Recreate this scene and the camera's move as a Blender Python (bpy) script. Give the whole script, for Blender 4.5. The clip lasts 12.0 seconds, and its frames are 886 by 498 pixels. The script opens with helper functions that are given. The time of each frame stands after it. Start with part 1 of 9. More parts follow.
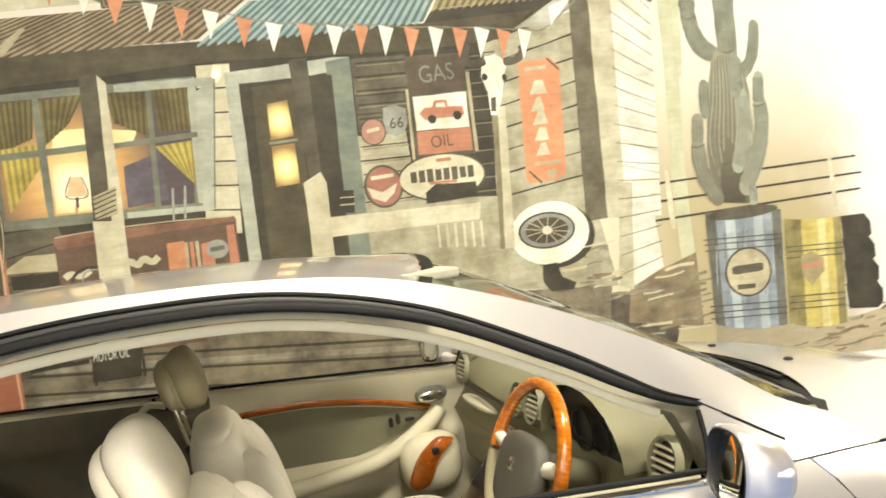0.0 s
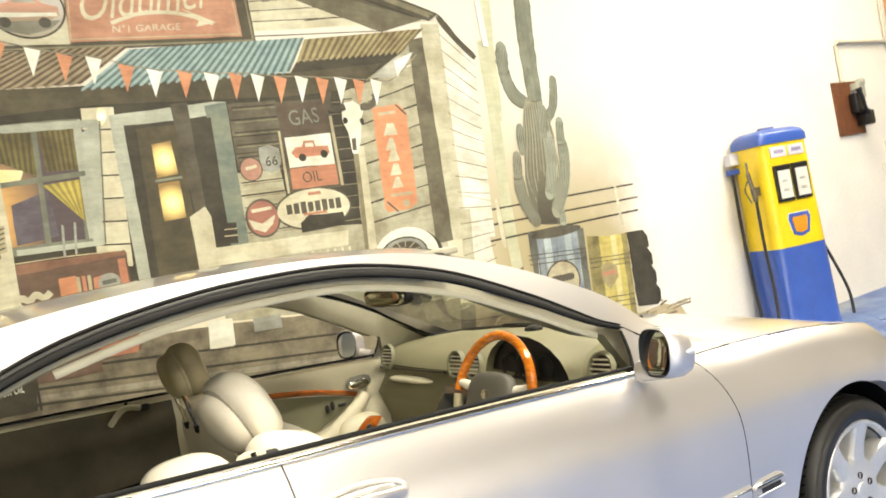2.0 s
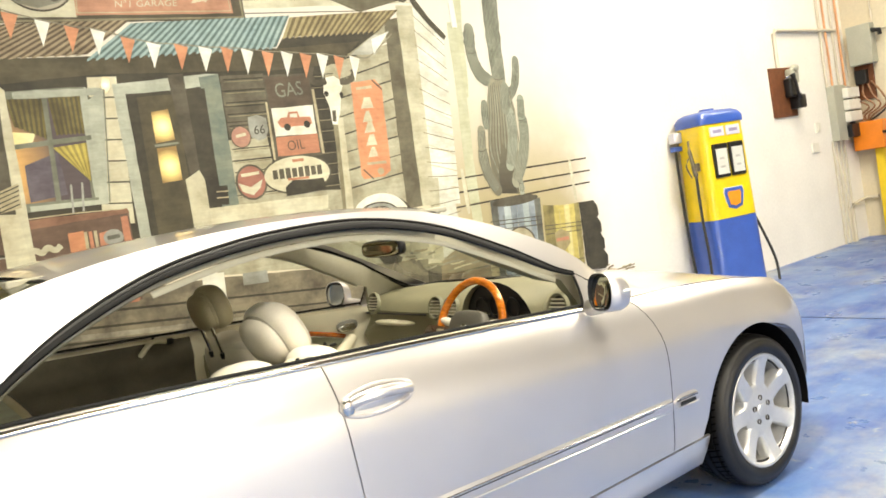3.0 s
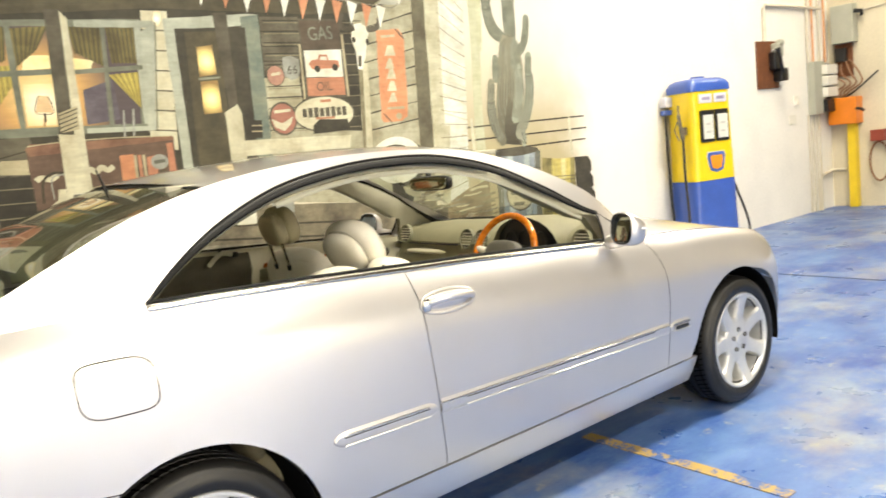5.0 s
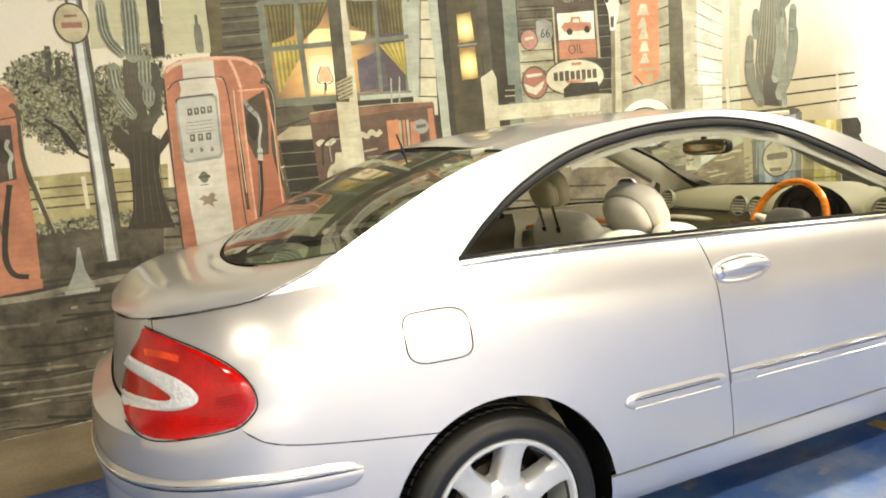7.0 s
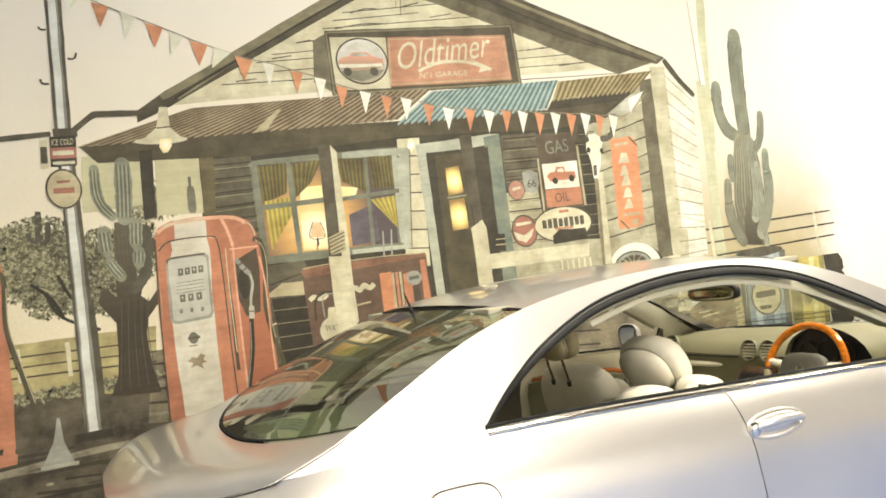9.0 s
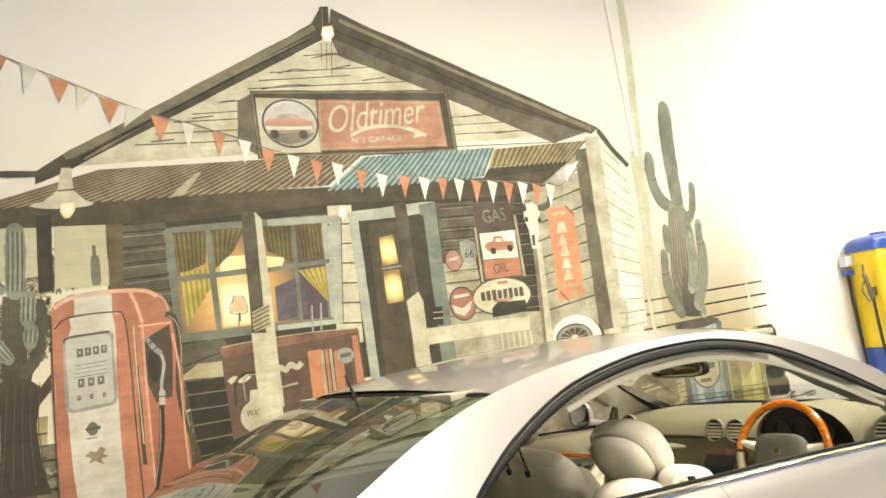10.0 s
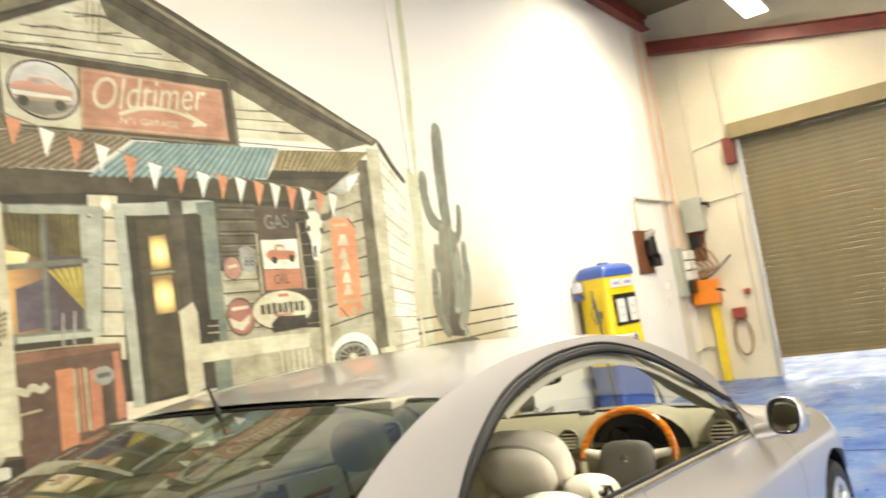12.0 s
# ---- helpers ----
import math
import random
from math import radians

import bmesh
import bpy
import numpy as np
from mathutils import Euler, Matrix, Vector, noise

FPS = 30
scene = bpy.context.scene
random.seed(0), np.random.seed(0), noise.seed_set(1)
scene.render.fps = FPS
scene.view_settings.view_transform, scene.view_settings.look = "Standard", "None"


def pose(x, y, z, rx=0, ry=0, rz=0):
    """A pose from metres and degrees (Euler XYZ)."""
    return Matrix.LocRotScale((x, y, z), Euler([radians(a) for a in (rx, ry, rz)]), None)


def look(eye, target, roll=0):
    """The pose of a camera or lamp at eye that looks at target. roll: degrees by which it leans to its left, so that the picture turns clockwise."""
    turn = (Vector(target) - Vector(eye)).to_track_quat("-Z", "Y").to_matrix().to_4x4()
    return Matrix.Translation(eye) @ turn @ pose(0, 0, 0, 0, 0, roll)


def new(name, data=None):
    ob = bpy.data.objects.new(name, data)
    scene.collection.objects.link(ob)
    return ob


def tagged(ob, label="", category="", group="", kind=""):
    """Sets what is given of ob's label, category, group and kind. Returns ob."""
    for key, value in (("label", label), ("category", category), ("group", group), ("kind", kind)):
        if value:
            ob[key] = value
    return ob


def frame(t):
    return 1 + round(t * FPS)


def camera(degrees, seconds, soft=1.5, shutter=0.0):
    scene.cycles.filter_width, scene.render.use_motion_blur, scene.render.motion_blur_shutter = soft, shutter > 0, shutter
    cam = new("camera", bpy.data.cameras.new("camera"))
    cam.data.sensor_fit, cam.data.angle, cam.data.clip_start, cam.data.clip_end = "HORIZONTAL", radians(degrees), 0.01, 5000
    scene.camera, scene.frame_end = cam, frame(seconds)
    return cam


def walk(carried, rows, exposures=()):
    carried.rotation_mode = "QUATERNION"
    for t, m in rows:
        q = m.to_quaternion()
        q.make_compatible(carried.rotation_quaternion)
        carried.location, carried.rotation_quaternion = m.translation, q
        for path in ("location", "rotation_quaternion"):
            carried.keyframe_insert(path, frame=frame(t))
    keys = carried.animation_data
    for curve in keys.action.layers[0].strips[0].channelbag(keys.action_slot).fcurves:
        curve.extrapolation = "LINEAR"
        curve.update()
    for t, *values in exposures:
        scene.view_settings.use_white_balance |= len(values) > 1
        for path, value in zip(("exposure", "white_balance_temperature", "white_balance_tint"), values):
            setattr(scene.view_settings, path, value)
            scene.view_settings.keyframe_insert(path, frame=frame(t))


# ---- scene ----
cam = camera(60.3, 12.0, soft=1.7, shutter=0.3)
PATH = [
    (0, (1.056, -1.105, 1.446), (1.618, 0.814, 1.397), -7.8),
    (0.2, (0.988, -1.147, 1.422), (1.6272, 0.7478, 1.4021), -7.88),
    (0.5, (0.901, -1.213, 1.404), (1.575, 0.669, 1.383), -9.6),
    (0.8, (0.837, -1.278, 1.405), (1.5100, 0.6043, 1.3544), -10.32),
    (1, (0.78, -1.308, 1.405), (1.502, 0.557, 1.379), -10.5),
    (1.3, (0.642, -1.321, 1.384), (1.4626, 0.5027, 1.4279), -11.61),
    (1.5, (0.535, -1.328, 1.373), (1.445, 0.453, 1.4), -13.4),
    (1.8, (0.390, -1.371, 1.384), (1.4343, 0.3343, 1.3315), -12.70),
    (2, (0.307, -1.422, 1.39), (1.404, 0.251, 1.37), -10.7),
    (2.2, (0.233, -1.490, 1.387), (1.3068, 0.1970, 1.4208), -9.71),
    (2.5, (0.123, -1.612, 1.381), (1.241, 0.046, 1.353), -9.4),
    (2.7, (0.04, -1.694, 1.381), (1.204, -0.071, 1.281), -9.8),
    (4.3, (-0.536, -1.913, 1.411), (0.756, -0.392, 1.291), -6.5),
    (4.5, (-0.567, -1.955, 1.406), (0.758, -0.463, 1.268), -5.5),
    (4.8, (-0.606, -1.969, 1.398), (0.6670, -0.4479, 1.1386), -6.42),
    (5, (-0.635, -1.97, 1.395), (0.593, -0.412, 1.136), -6.2),
    (5.2, (-0.673, -1.956, 1.395), (0.4716, -0.3421, 1.1009), -7.02),
    (5.5, (-0.739, -1.913, 1.394), (0.295, -0.236, 1.049), -7.9),
    (5.8, (-0.802, -1.890, 1.388), (0.1004, -0.1431, 1.0245), -7.01),
    (6, (-0.834, -1.884, 1.385), (-0.011, -0.104, 0.993), -7.1),
    (6.2, (-0.852, -1.878, 1.388), (-0.0764, -0.0815, 0.9770), -7.06),
    (6.5, (-0.864, -1.871, 1.4), (-0.103, -0.06, 1.027), -7.0),
    (6.8, (-0.871, -1.867, 1.411), (-0.1253, -0.0408, 1.0799), -6.56),
    (7, (-0.875, -1.866, 1.419), (-0.126, -0.034, 1.131), -6.6),
    (7.2, (-0.878, -1.867, 1.430), (-0.1342, -0.0254, 1.1968), -6.57),
    (7.5, (-0.881, -1.869, 1.45), (-0.121, -0.025, 1.293), -6.9),
    (7.7, (-0.882, -1.862, 1.462), (-0.098, -0.024, 1.367), -7.3),
    (9.3, (-0.948, -1.638, 1.509), (-0.063, 0.151, 1.64), -8.2),
    (9.5, (-0.942, -1.56, 1.537), (0.012, 0.188, 1.731), -7.0),
    (9.8, (-0.895, -1.452, 1.525), (0.1491, 0.2381, 1.7564), -8.67),
    (10, (-0.876, -1.39, 1.518), (0.182, 0.292, 1.747), -9.2),
    (10.2, (-0.894, -1.335, 1.519), (0.1665, 0.3448, 1.7505), -9.92),
    (10.5, (-0.968, -1.253, 1.528), (0.143, 0.386, 1.809), -9.5),
    (10.8, (-1.059, -1.158, 1.567), (0.1469, 0.3987, 1.9148), -10.29),
    (11, (-1.104, -1.095, 1.584), (0.169, 0.41, 1.925), -10.0),
    (11.2, (-1.124, -1.037, 1.576), (0.1935, 0.4390, 1.8688), -9.84),
    (11.5, (-1.13, -0.945, 1.551), (0.27, 0.457, 1.823), -9.9),
    (11.8, (-1.108, -0.831, 1.533), (0.4072, 0.4538, 1.7588), -10.18),
    (12, (-1.08, -0.748, 1.524), (0.543, 0.407, 1.705), -8.9),
]
walk(cam, [(t, look(eye, target, roll)) for t, eye, target, roll in PATH])

# ---- light: closed workshop, high-bay lamps partly added as fill, daylight under the roller door ----
world = bpy.data.worlds.new("world")
scene.world = world
world.use_nodes = True
sky = world.node_tree.nodes.new("ShaderNodeTexSky")
sky.sky_type, sky.sun_disc, sky.sun_elevation, sky.sun_rotation = "NISHITA", False, radians(40), radians(200)
world.node_tree.links.new(sky.outputs[0], world.node_tree.nodes["Background"].inputs[0])
world.node_tree.nodes["Background"].inputs[1].default_value = 0.15
scene.view_settings.exposure = 0.0
LAMP_WATTS = 310.0
# Added unseen fill: low pair at y -7.2, lamp at x 7.4.
LAMP_SPOTS = [(-3.2, -3.8, 4.75, 0.6), (1.3, -3.8, 4.75, 0.72), (2.0, -0.4, 4.75, 0.80), (6.2, -0.6, 4.75, 1.0), (7.4, 1.7, 5.25, 0.38), (9.15, 1.25, 4.9, 0.15), (-1.6, -7.2, 3.0, 1.6), (2.6, -7.2, 3.0, 1.7)]
LAMP_Z = 4.75

# ---- materials ----


def lin(c):
    return tuple((v / 255.0 / 12.92 if v <= 10 else ((v / 255.0 + 0.055) / 1.055) ** 2.4) for v in c)


def surface(name, rgb, rough=0.6, metal=0.0, vary=0.12, scale=6.0, bump=0.0, coat=0.0, fine=60.0, tint=None, streak=(1, 1, 1)):
    """Noise-varied surface; rgb as 0-255 display values of the base colour."""
    m = bpy.data.materials.new(name)
    m.use_nodes = True
    nt = m.node_tree
    b = nt.nodes["Principled BSDF"]
    tc = nt.nodes.new("ShaderNodeTexCoord")
    mp = nt.nodes.new("ShaderNodeMapping")
    mp.inputs["Scale"].default_value = streak
    nt.links.new(tc.outputs["Object"], mp.inputs[0])
    big, small = nt.nodes.new("ShaderNodeTexNoise"), nt.nodes.new("ShaderNodeTexNoise")
    for n, s in ((big, scale), (small, fine)):
        n.inputs["Scale"].default_value, n.inputs["Detail"].default_value = s, 4
        nt.links.new(mp.outputs[0], n.inputs["Vector"])
    mix = nt.nodes.new("ShaderNodeMix")
    mix.data_type = "FLOAT"
    mix.inputs[0].default_value = 0.35
    nt.links.new(big.outputs[0], mix.inputs[2])
    nt.links.new(small.outputs[0], mix.inputs[3])
    ramp = nt.nodes.new("ShaderNodeValToRGB")
    c = lin(rgb)
    d = lin(tint) if tint else tuple(v * (1 - 2.2 * vary) for v in c)
    e = tuple(min(1, v * (1 + 1.3 * vary)) for v in c)
    ramp.color_ramp.elements[0].position, ramp.color_ramp.elements[1].position = 0.32, 0.68
    ramp.color_ramp.elements[0].color, ramp.color_ramp.elements[1].color = (*d, 1), (*e, 1)
    nt.links.new(mix.outputs[0], ramp.inputs[0])
    nt.links.new(ramp.outputs[0], b.inputs["Base Color"])
    b.inputs["Roughness"].default_value, b.inputs["Metallic"].default_value = rough, metal
    b.inputs["Coat Weight"].default_value, b.inputs["Coat Roughness"].default_value = coat, 0.05
    if bump:
        bp = nt.nodes.new("ShaderNodeBump")
        bp.inputs["Strength"].default_value, bp.inputs["Distance"].default_value = bump, 0.01
        nt.links.new(mix.outputs[0], bp.inputs["Height"])
        nt.links.new(bp.outputs[0], b.inputs["Normal"])
    return m


def paint(name, rgb, tint=None, vary=0.18):
    """Brushed mural paint: washes, dry-brush streaks, grain, a shade of its own for each piece."""
    m = bpy.data.materials.new(name)
    m.use_nodes = True
    nt = m.node_tree
    b = nt.nodes["Principled BSDF"]
    b.inputs["Roughness"].default_value = 0.72
    tc, info = nt.nodes.new("ShaderNodeTexCoord"), nt.nodes.new("ShaderNodeObjectInfo")

    def field(scale, stretch, detail):
        mp, n = nt.nodes.new("ShaderNodeMapping"), nt.nodes.new("ShaderNodeTexNoise")
        mp.inputs["Scale"].default_value = stretch
        n.inputs["Scale"].default_value, n.inputs["Detail"].default_value, n.inputs["Roughness"].default_value = scale, detail, 0.62
        nt.links.new(tc.outputs["Object"], mp.inputs[0])
        nt.links.new(mp.outputs[0], n.inputs["Vector"])
        return n.outputs[0]

    def to_range(src, lo, hi, a, c):
        r = nt.nodes.new("ShaderNodeMapRange")
        for k, v in zip((1, 2, 3, 4), (lo, hi, a, c)):
            r.inputs[k].default_value = v
        nt.links.new(src, r.inputs[0])
        return r.outputs[0]

    def times(a, c):
        n = nt.nodes.new("ShaderNodeMath")
        n.operation = "MULTIPLY"
        nt.links.new(a, n.inputs[0])
        nt.links.new(c, n.inputs[1])
        return n.outputs[0]

    c = lin(rgb)
    d = lin(tint) if tint else tuple(v * (1 - 2.0 * vary) for v in c)
    c, d = (tuple(min(1, v * k) for v, k in zip(q, (0.97, 1.06, 1.12))) for q in (c, d))
    mx = nt.nodes.new("ShaderNodeMix")
    mx.data_type = "RGBA"
    mx.inputs[6].default_value, mx.inputs[7].default_value = (*d, 1), (*c, 1)
    nt.links.new(to_range(field(5.0, (1, 1, 1), 6), 0.36, 0.62, 0.0, 1.0), mx.inputs[0])
    amount = 0.18 + vary
    streak = to_range(field(11.0, (0.5, 1, 3.0), 6), 0.3, 0.7, 1 - 0.42 * amount, 1 + 0.26 * amount)
    hatch = to_range(field(38.0, (1, 1, 1), 3), 0.3, 0.7, 1 - 0.14 * amount, 1 + 0.10 * amount)
    own = to_range(info.outputs["Random"], 0.0, 1.0, 0.9, 1.08)
    k = times(times(streak, hatch), own)
    hsv = nt.nodes.new("ShaderNodeHueSaturation")
    hsv.inputs["Saturation"].default_value = 0.9
    nt.links.new(mx.outputs[2], hsv.inputs["Color"])
    nt.links.new(k, hsv.inputs["Value"])
    nt.links.new(hsv.outputs[0], b.inputs["Base Color"])
    return m


def glowing(name, rgb, power):
    m = bpy.data.materials.new(name)
    m.use_nodes = True
    b = m.node_tree.nodes["Principled BSDF"]
    b.inputs["Emission Color"].default_value, b.inputs["Emission Strength"].default_value = (*lin(rgb), 1), power
    return m


def pane(name, rgb, clear, falloff=3.6):
    """Thin vehicle glass: see-through tint with mirror gloss by Fresnel."""
    m = bpy.data.materials.new(name)
    m.use_nodes = True
    nt = m.node_tree
    nt.nodes.remove(nt.nodes["Principled BSDF"])
    tr, gl, mx, lw, ma = (nt.nodes.new("ShaderNode" + k) for k in ("BsdfTransparent", "BsdfGlossy", "MixShader", "LayerWeight", "Math"))
    tr.inputs[0].default_value = (*(v * clear for v in lin(rgb)), 1)
    gl.inputs["Roughness"].default_value, lw.inputs[0].default_value = 0.015, 0.5
    ma.operation = "POWER"
    ma.inputs[1].default_value = falloff
    nt.links.new(lw.outputs["Facing"], ma.inputs[0])
    sc = nt.nodes.new("ShaderNodeMapRange")
    sc.inputs[3].default_value, sc.inputs[4].default_value = 0.05, 0.95
    nt.links.new(ma.outputs[0], sc.inputs[0])
    nt.links.new(sc.outputs[0], mx.inputs[0])
    nt.links.new(tr.outputs[0], mx.inputs[1])
    nt.links.new(gl.outputs[0], mx.inputs[2])
    nt.links.new(mx.outputs[0], nt.nodes["Material Output"].inputs[0])
    return m


M_wall = surface("wall_paint", (235, 231, 221), 0.75, vary=0.05, scale=1.3, bump=0.05, fine=30)
M_concrete = surface("bare_concrete", (140, 127, 102), 0.5, vary=0.25, scale=2.0, bump=0.1)
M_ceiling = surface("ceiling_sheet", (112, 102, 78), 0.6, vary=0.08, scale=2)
M_redsteel = surface("red_oxide_steel", (118, 52, 40), 0.55, vary=0.18, scale=5)
M_rolldoor = surface("roller_door_paint", (110, 97, 62), 0.5, vary=0.08, scale=3)
M_doorbox = surface("lintel_paint", (128, 112, 74), 0.55, vary=0.1, scale=3)
M_lampglow = glowing("lamp_diffuser", (255, 244, 214), 9.0)
M_outside = glowing("daylight_outside", (255, 253, 245), 3.0)
M_lamptin = surface("lamp_housing", (190, 188, 180), 0.4, 0.5, 0.05)


def floor_material():
    m = bpy.data.materials.new("worn_blue_floor_paint")
    m.use_nodes = True
    nt = m.node_tree
    b = nt.nodes["Principled BSDF"]
    tc = nt.nodes.new("ShaderNodeTexCoord")

    def noise_node(scale, detail, rough, streak=(1, 1, 1)):
        mp = nt.nodes.new("ShaderNodeMapping")
        mp.inputs["Scale"].default_value = streak
        n = nt.nodes.new("ShaderNodeTexNoise")
        n.inputs["Scale"].default_value, n.inputs["Detail"].default_value, n.inputs["Roughness"].default_value = scale, detail, rough
        nt.links.new(tc.outputs["Object"], mp.inputs[0])
        nt.links.new(mp.outputs[0], n.inputs["Vector"])
        return n

    def ramp_node(src, p0, c0, p1, c1):
        r = nt.nodes.new("ShaderNodeValToRGB")
        r.color_ramp.elements[0].position, r.color_ramp.elements[0].color = p0, (*c0, 1)
        r.color_ramp.elements[1].position, r.color_ramp.elements[1].color = p1, (*c1, 1)
        nt.links.new(src.outputs[0], r.inputs[0])
        return r

    def over(fac, a, c):
        mx = nt.nodes.new("ShaderNodeMix")
        mx.data_type = "RGBA"
        nt.links.new(fac.outputs[0], mx.inputs[0])
        nt.links.new(a, mx.inputs[6])
        nt.links.new(c, mx.inputs[7])
        return mx.outputs[2]

    base = ramp_node(noise_node(1.3, 10, 0.72, (1, 1.8, 1)), 0.36, lin((30, 66, 142)), 0.64, lin((90, 120, 172)))
    rub = ramp_node(noise_node(7.0, 10, 0.78, (1, 2.6, 1)), 0.47, (0, 0, 0), 0.66, (0.4, 0.4, 0.4))
    pale = ramp_node(noise_node(0.9, 4, 0.6), 0.3, lin((58, 104, 160)), 0.7, lin((110, 143, 168)))
    worn = ramp_node(noise_node(2.4, 9, 0.72, (1, 1.6, 1)), 0.3, lin((160, 176, 186)), 0.66, lin((160, 148, 112)))
    wear = ramp_node(noise_node(1.1, 8, 0.68), 0.50, (0, 0, 0), 0.70, (0.72, 0.72, 0.72))
    spots = ramp_node(noise_node(9, 6, 0.7), 0.60, (0, 0, 0), 0.68, (0.6, 0.6, 0.6))
    c1 = over(wear, over(rub, base.outputs[0], pale.outputs[0]), worn.outputs[0])
    c2 = over(spots, c1, worn.outputs[0])
    nt.links.new(c2, b.inputs["Base Color"])
    gl = ramp_node(noise_node(3, 5, 0.6), 0.3, (0.22,) * 3, 0.7, (0.5,) * 3)
    nt.links.new(gl.outputs[0], b.inputs["Roughness"])
    bp = nt.nodes.new("ShaderNodeBump")
    bp.inputs["Strength"].default_value, bp.inputs["Distance"].default_value = 0.15, 0.004
    nt.links.new(noise_node(14, 6, 0.6).outputs[0], bp.inputs["Height"])
    nt.links.new(bp.outputs[0], b.inputs["Normal"])
    return m


M_floor = floor_material()
M_lineyellow = surface("floor_line_yellow", (142, 120, 66), 0.5, vary=0.3, scale=9, tint=(60, 92, 150))
worn_line = M_lineyellow.node_tree.nodes["Color Ramp"].color_ramp.elements
worn_line[0].position, worn_line[1].position = 0.45, 0.54


# ---- mesh helpers ----


def mesh_of(name, bm, mats, smooth=None):
    me = bpy.data.meshes.new(name)
    bm.normal_update()
    bm.to_mesh(me)
    bm.free()
    for m in (mats if isinstance(mats, (list, tuple)) else [mats]):
        me.materials.append(m)
    if smooth is not None:
        me.polygons.foreach_set("use_smooth", [True] * len(me.polygons))
        if smooth < 180:
            me.set_sharp_from_angle(angle=radians(smooth))
    return me


def part(name, bm, material, parent=None, label="", smooth=None):
    ob = new(name, mesh_of(name, bm, material, smooth))
    if parent is not None:
        ob.parent = parent
    if label:
        ob["label"] = label
    return ob


def thing(name, label, category, group="", kind="", at=(0, 0, 0)):
    ob = new(name)
    ob.location = at
    return tagged(ob, label, category, group, kind)


def box(bm, lo, hi, bevel=0.0, seg=2):
    r = bmesh.ops.create_cube(bm, size=1)
    for v in r["verts"]:
        v.co = Vector([lo[i] + (v.co[i] + 0.5) * (hi[i] - lo[i]) for i in range(3)])
    if bevel:
        bmesh.ops.bevel(bm, geom=list({e for v in r["verts"] for e in v.link_edges}), offset=bevel, segments=seg, profile=0.5, affect="EDGES")
    return bm


def boxm(lo, hi, bevel=0.0, seg=2):
    return box(bmesh.new(), lo, hi, bevel, seg)


def grid(bm, rows, closed=False, mat_index=0):
    """Faces between rows of points."""
    vs = [[bm.verts.new(p) for p in r] for r in rows]
    for a, b in zip(vs, vs[1:]):
        n = len(a)
        for i in range(n if closed else n - 1):
            j = (i + 1) % n
            try:
                f = bm.faces.new((a[i], a[j], b[j], b[i]))
                f.material_index = mat_index
            except ValueError:
                pass
    return bm


def tube(bm, pts, r, sides=8):
    pts = [Vector(p) for p in pts]
    rows = []
    for i, p in enumerate(pts):
        d = (pts[min(i + 1, len(pts) - 1)] - pts[max(i - 1, 0)]).normalized()
        u = d.cross(Vector((0, 0, 1)) if abs(d.z) < 0.9 else Vector((1, 0, 0))).normalized()
        w = d.cross(u)
        rad = r[i] if isinstance(r, (list, tuple)) else r
        rows.append([p + rad * (u * math.cos(2 * math.pi * k / sides) + w * math.sin(2 * math.pi * k / sides)) for k in range(sides)])
    grid(bm, rows, True)
    for row in (rows[0][::-1], rows[-1]):
        bm.faces.new([bm.verts.new(p) for p in row])
    bmesh.ops.remove_doubles(bm, verts=bm.verts, dist=1e-5)
    bmesh.ops.recalc_face_normals(bm, faces=bm.faces)
    return bm


def smooth_path(pts, n=6):
    """Catmull-Rom through the points."""
    p = [Vector(q) for q in pts]
    out = []
    for i in range(len(p) - 1):
        a, b, c, d = p[max(i - 1, 0)], p[i], p[i + 1], p[min(i + 2, len(p) - 1)]
        for k in range(n):
            t = k / n
            out.append(0.5 * ((2 * b) + (c - a) * t + (2 * a - 5 * b + 4 * c - d) * t * t + (3 * b - a - 3 * c + d) * t ** 3))
    return out + [p[-1]]


def blob(bm, c, r, e=0.5, nu=20, nv=12, turn=None):
    """Rounded cushion-like superellipsoid."""
    def pw_(v, k):
        return math.copysign(abs(v) ** k, v)
    rows = []
    for j in range(nv + 1):
        b = -math.pi / 2 + math.pi * j / nv
        row = []
        for i in range(nu):
            a = 2 * math.pi * i / nu
            q = Vector((r[0] * pw_(math.cos(b), e) * pw_(math.cos(a), e), r[1] * pw_(math.cos(b), e) * pw_(math.sin(a), e), r[2] * pw_(math.sin(b), e)))
            if turn:
                q = turn @ q
            row.append(Vector(c) + q)
        rows.append(row)
    grid(bm, rows, True)
    bmesh.ops.remove_doubles(bm, verts=bm.verts, dist=1e-5)
    bmesh.ops.recalc_face_normals(bm, faces=bm.faces)
    return bm


def lathe(bm, prof, centre, axis="y", n=48, mat_index=0):
    """Profile of (radius, along) turned round an axis."""
    rows = []
    for r, a in prof:
        row = []
        for k in range(n):
            t = 2 * math.pi * k / n
            if axis == "y":
                row.append(Vector(centre) + Vector((r * math.cos(t), a, r * math.sin(t))))
            else:
                row.append(Vector(centre) + Vector((r * math.cos(t), r * math.sin(t), a)))
        rows.append(row)
    grid(bm, rows, True, mat_index)
    bmesh.ops.recalc_face_normals(bm, faces=bm.faces)
    return bm


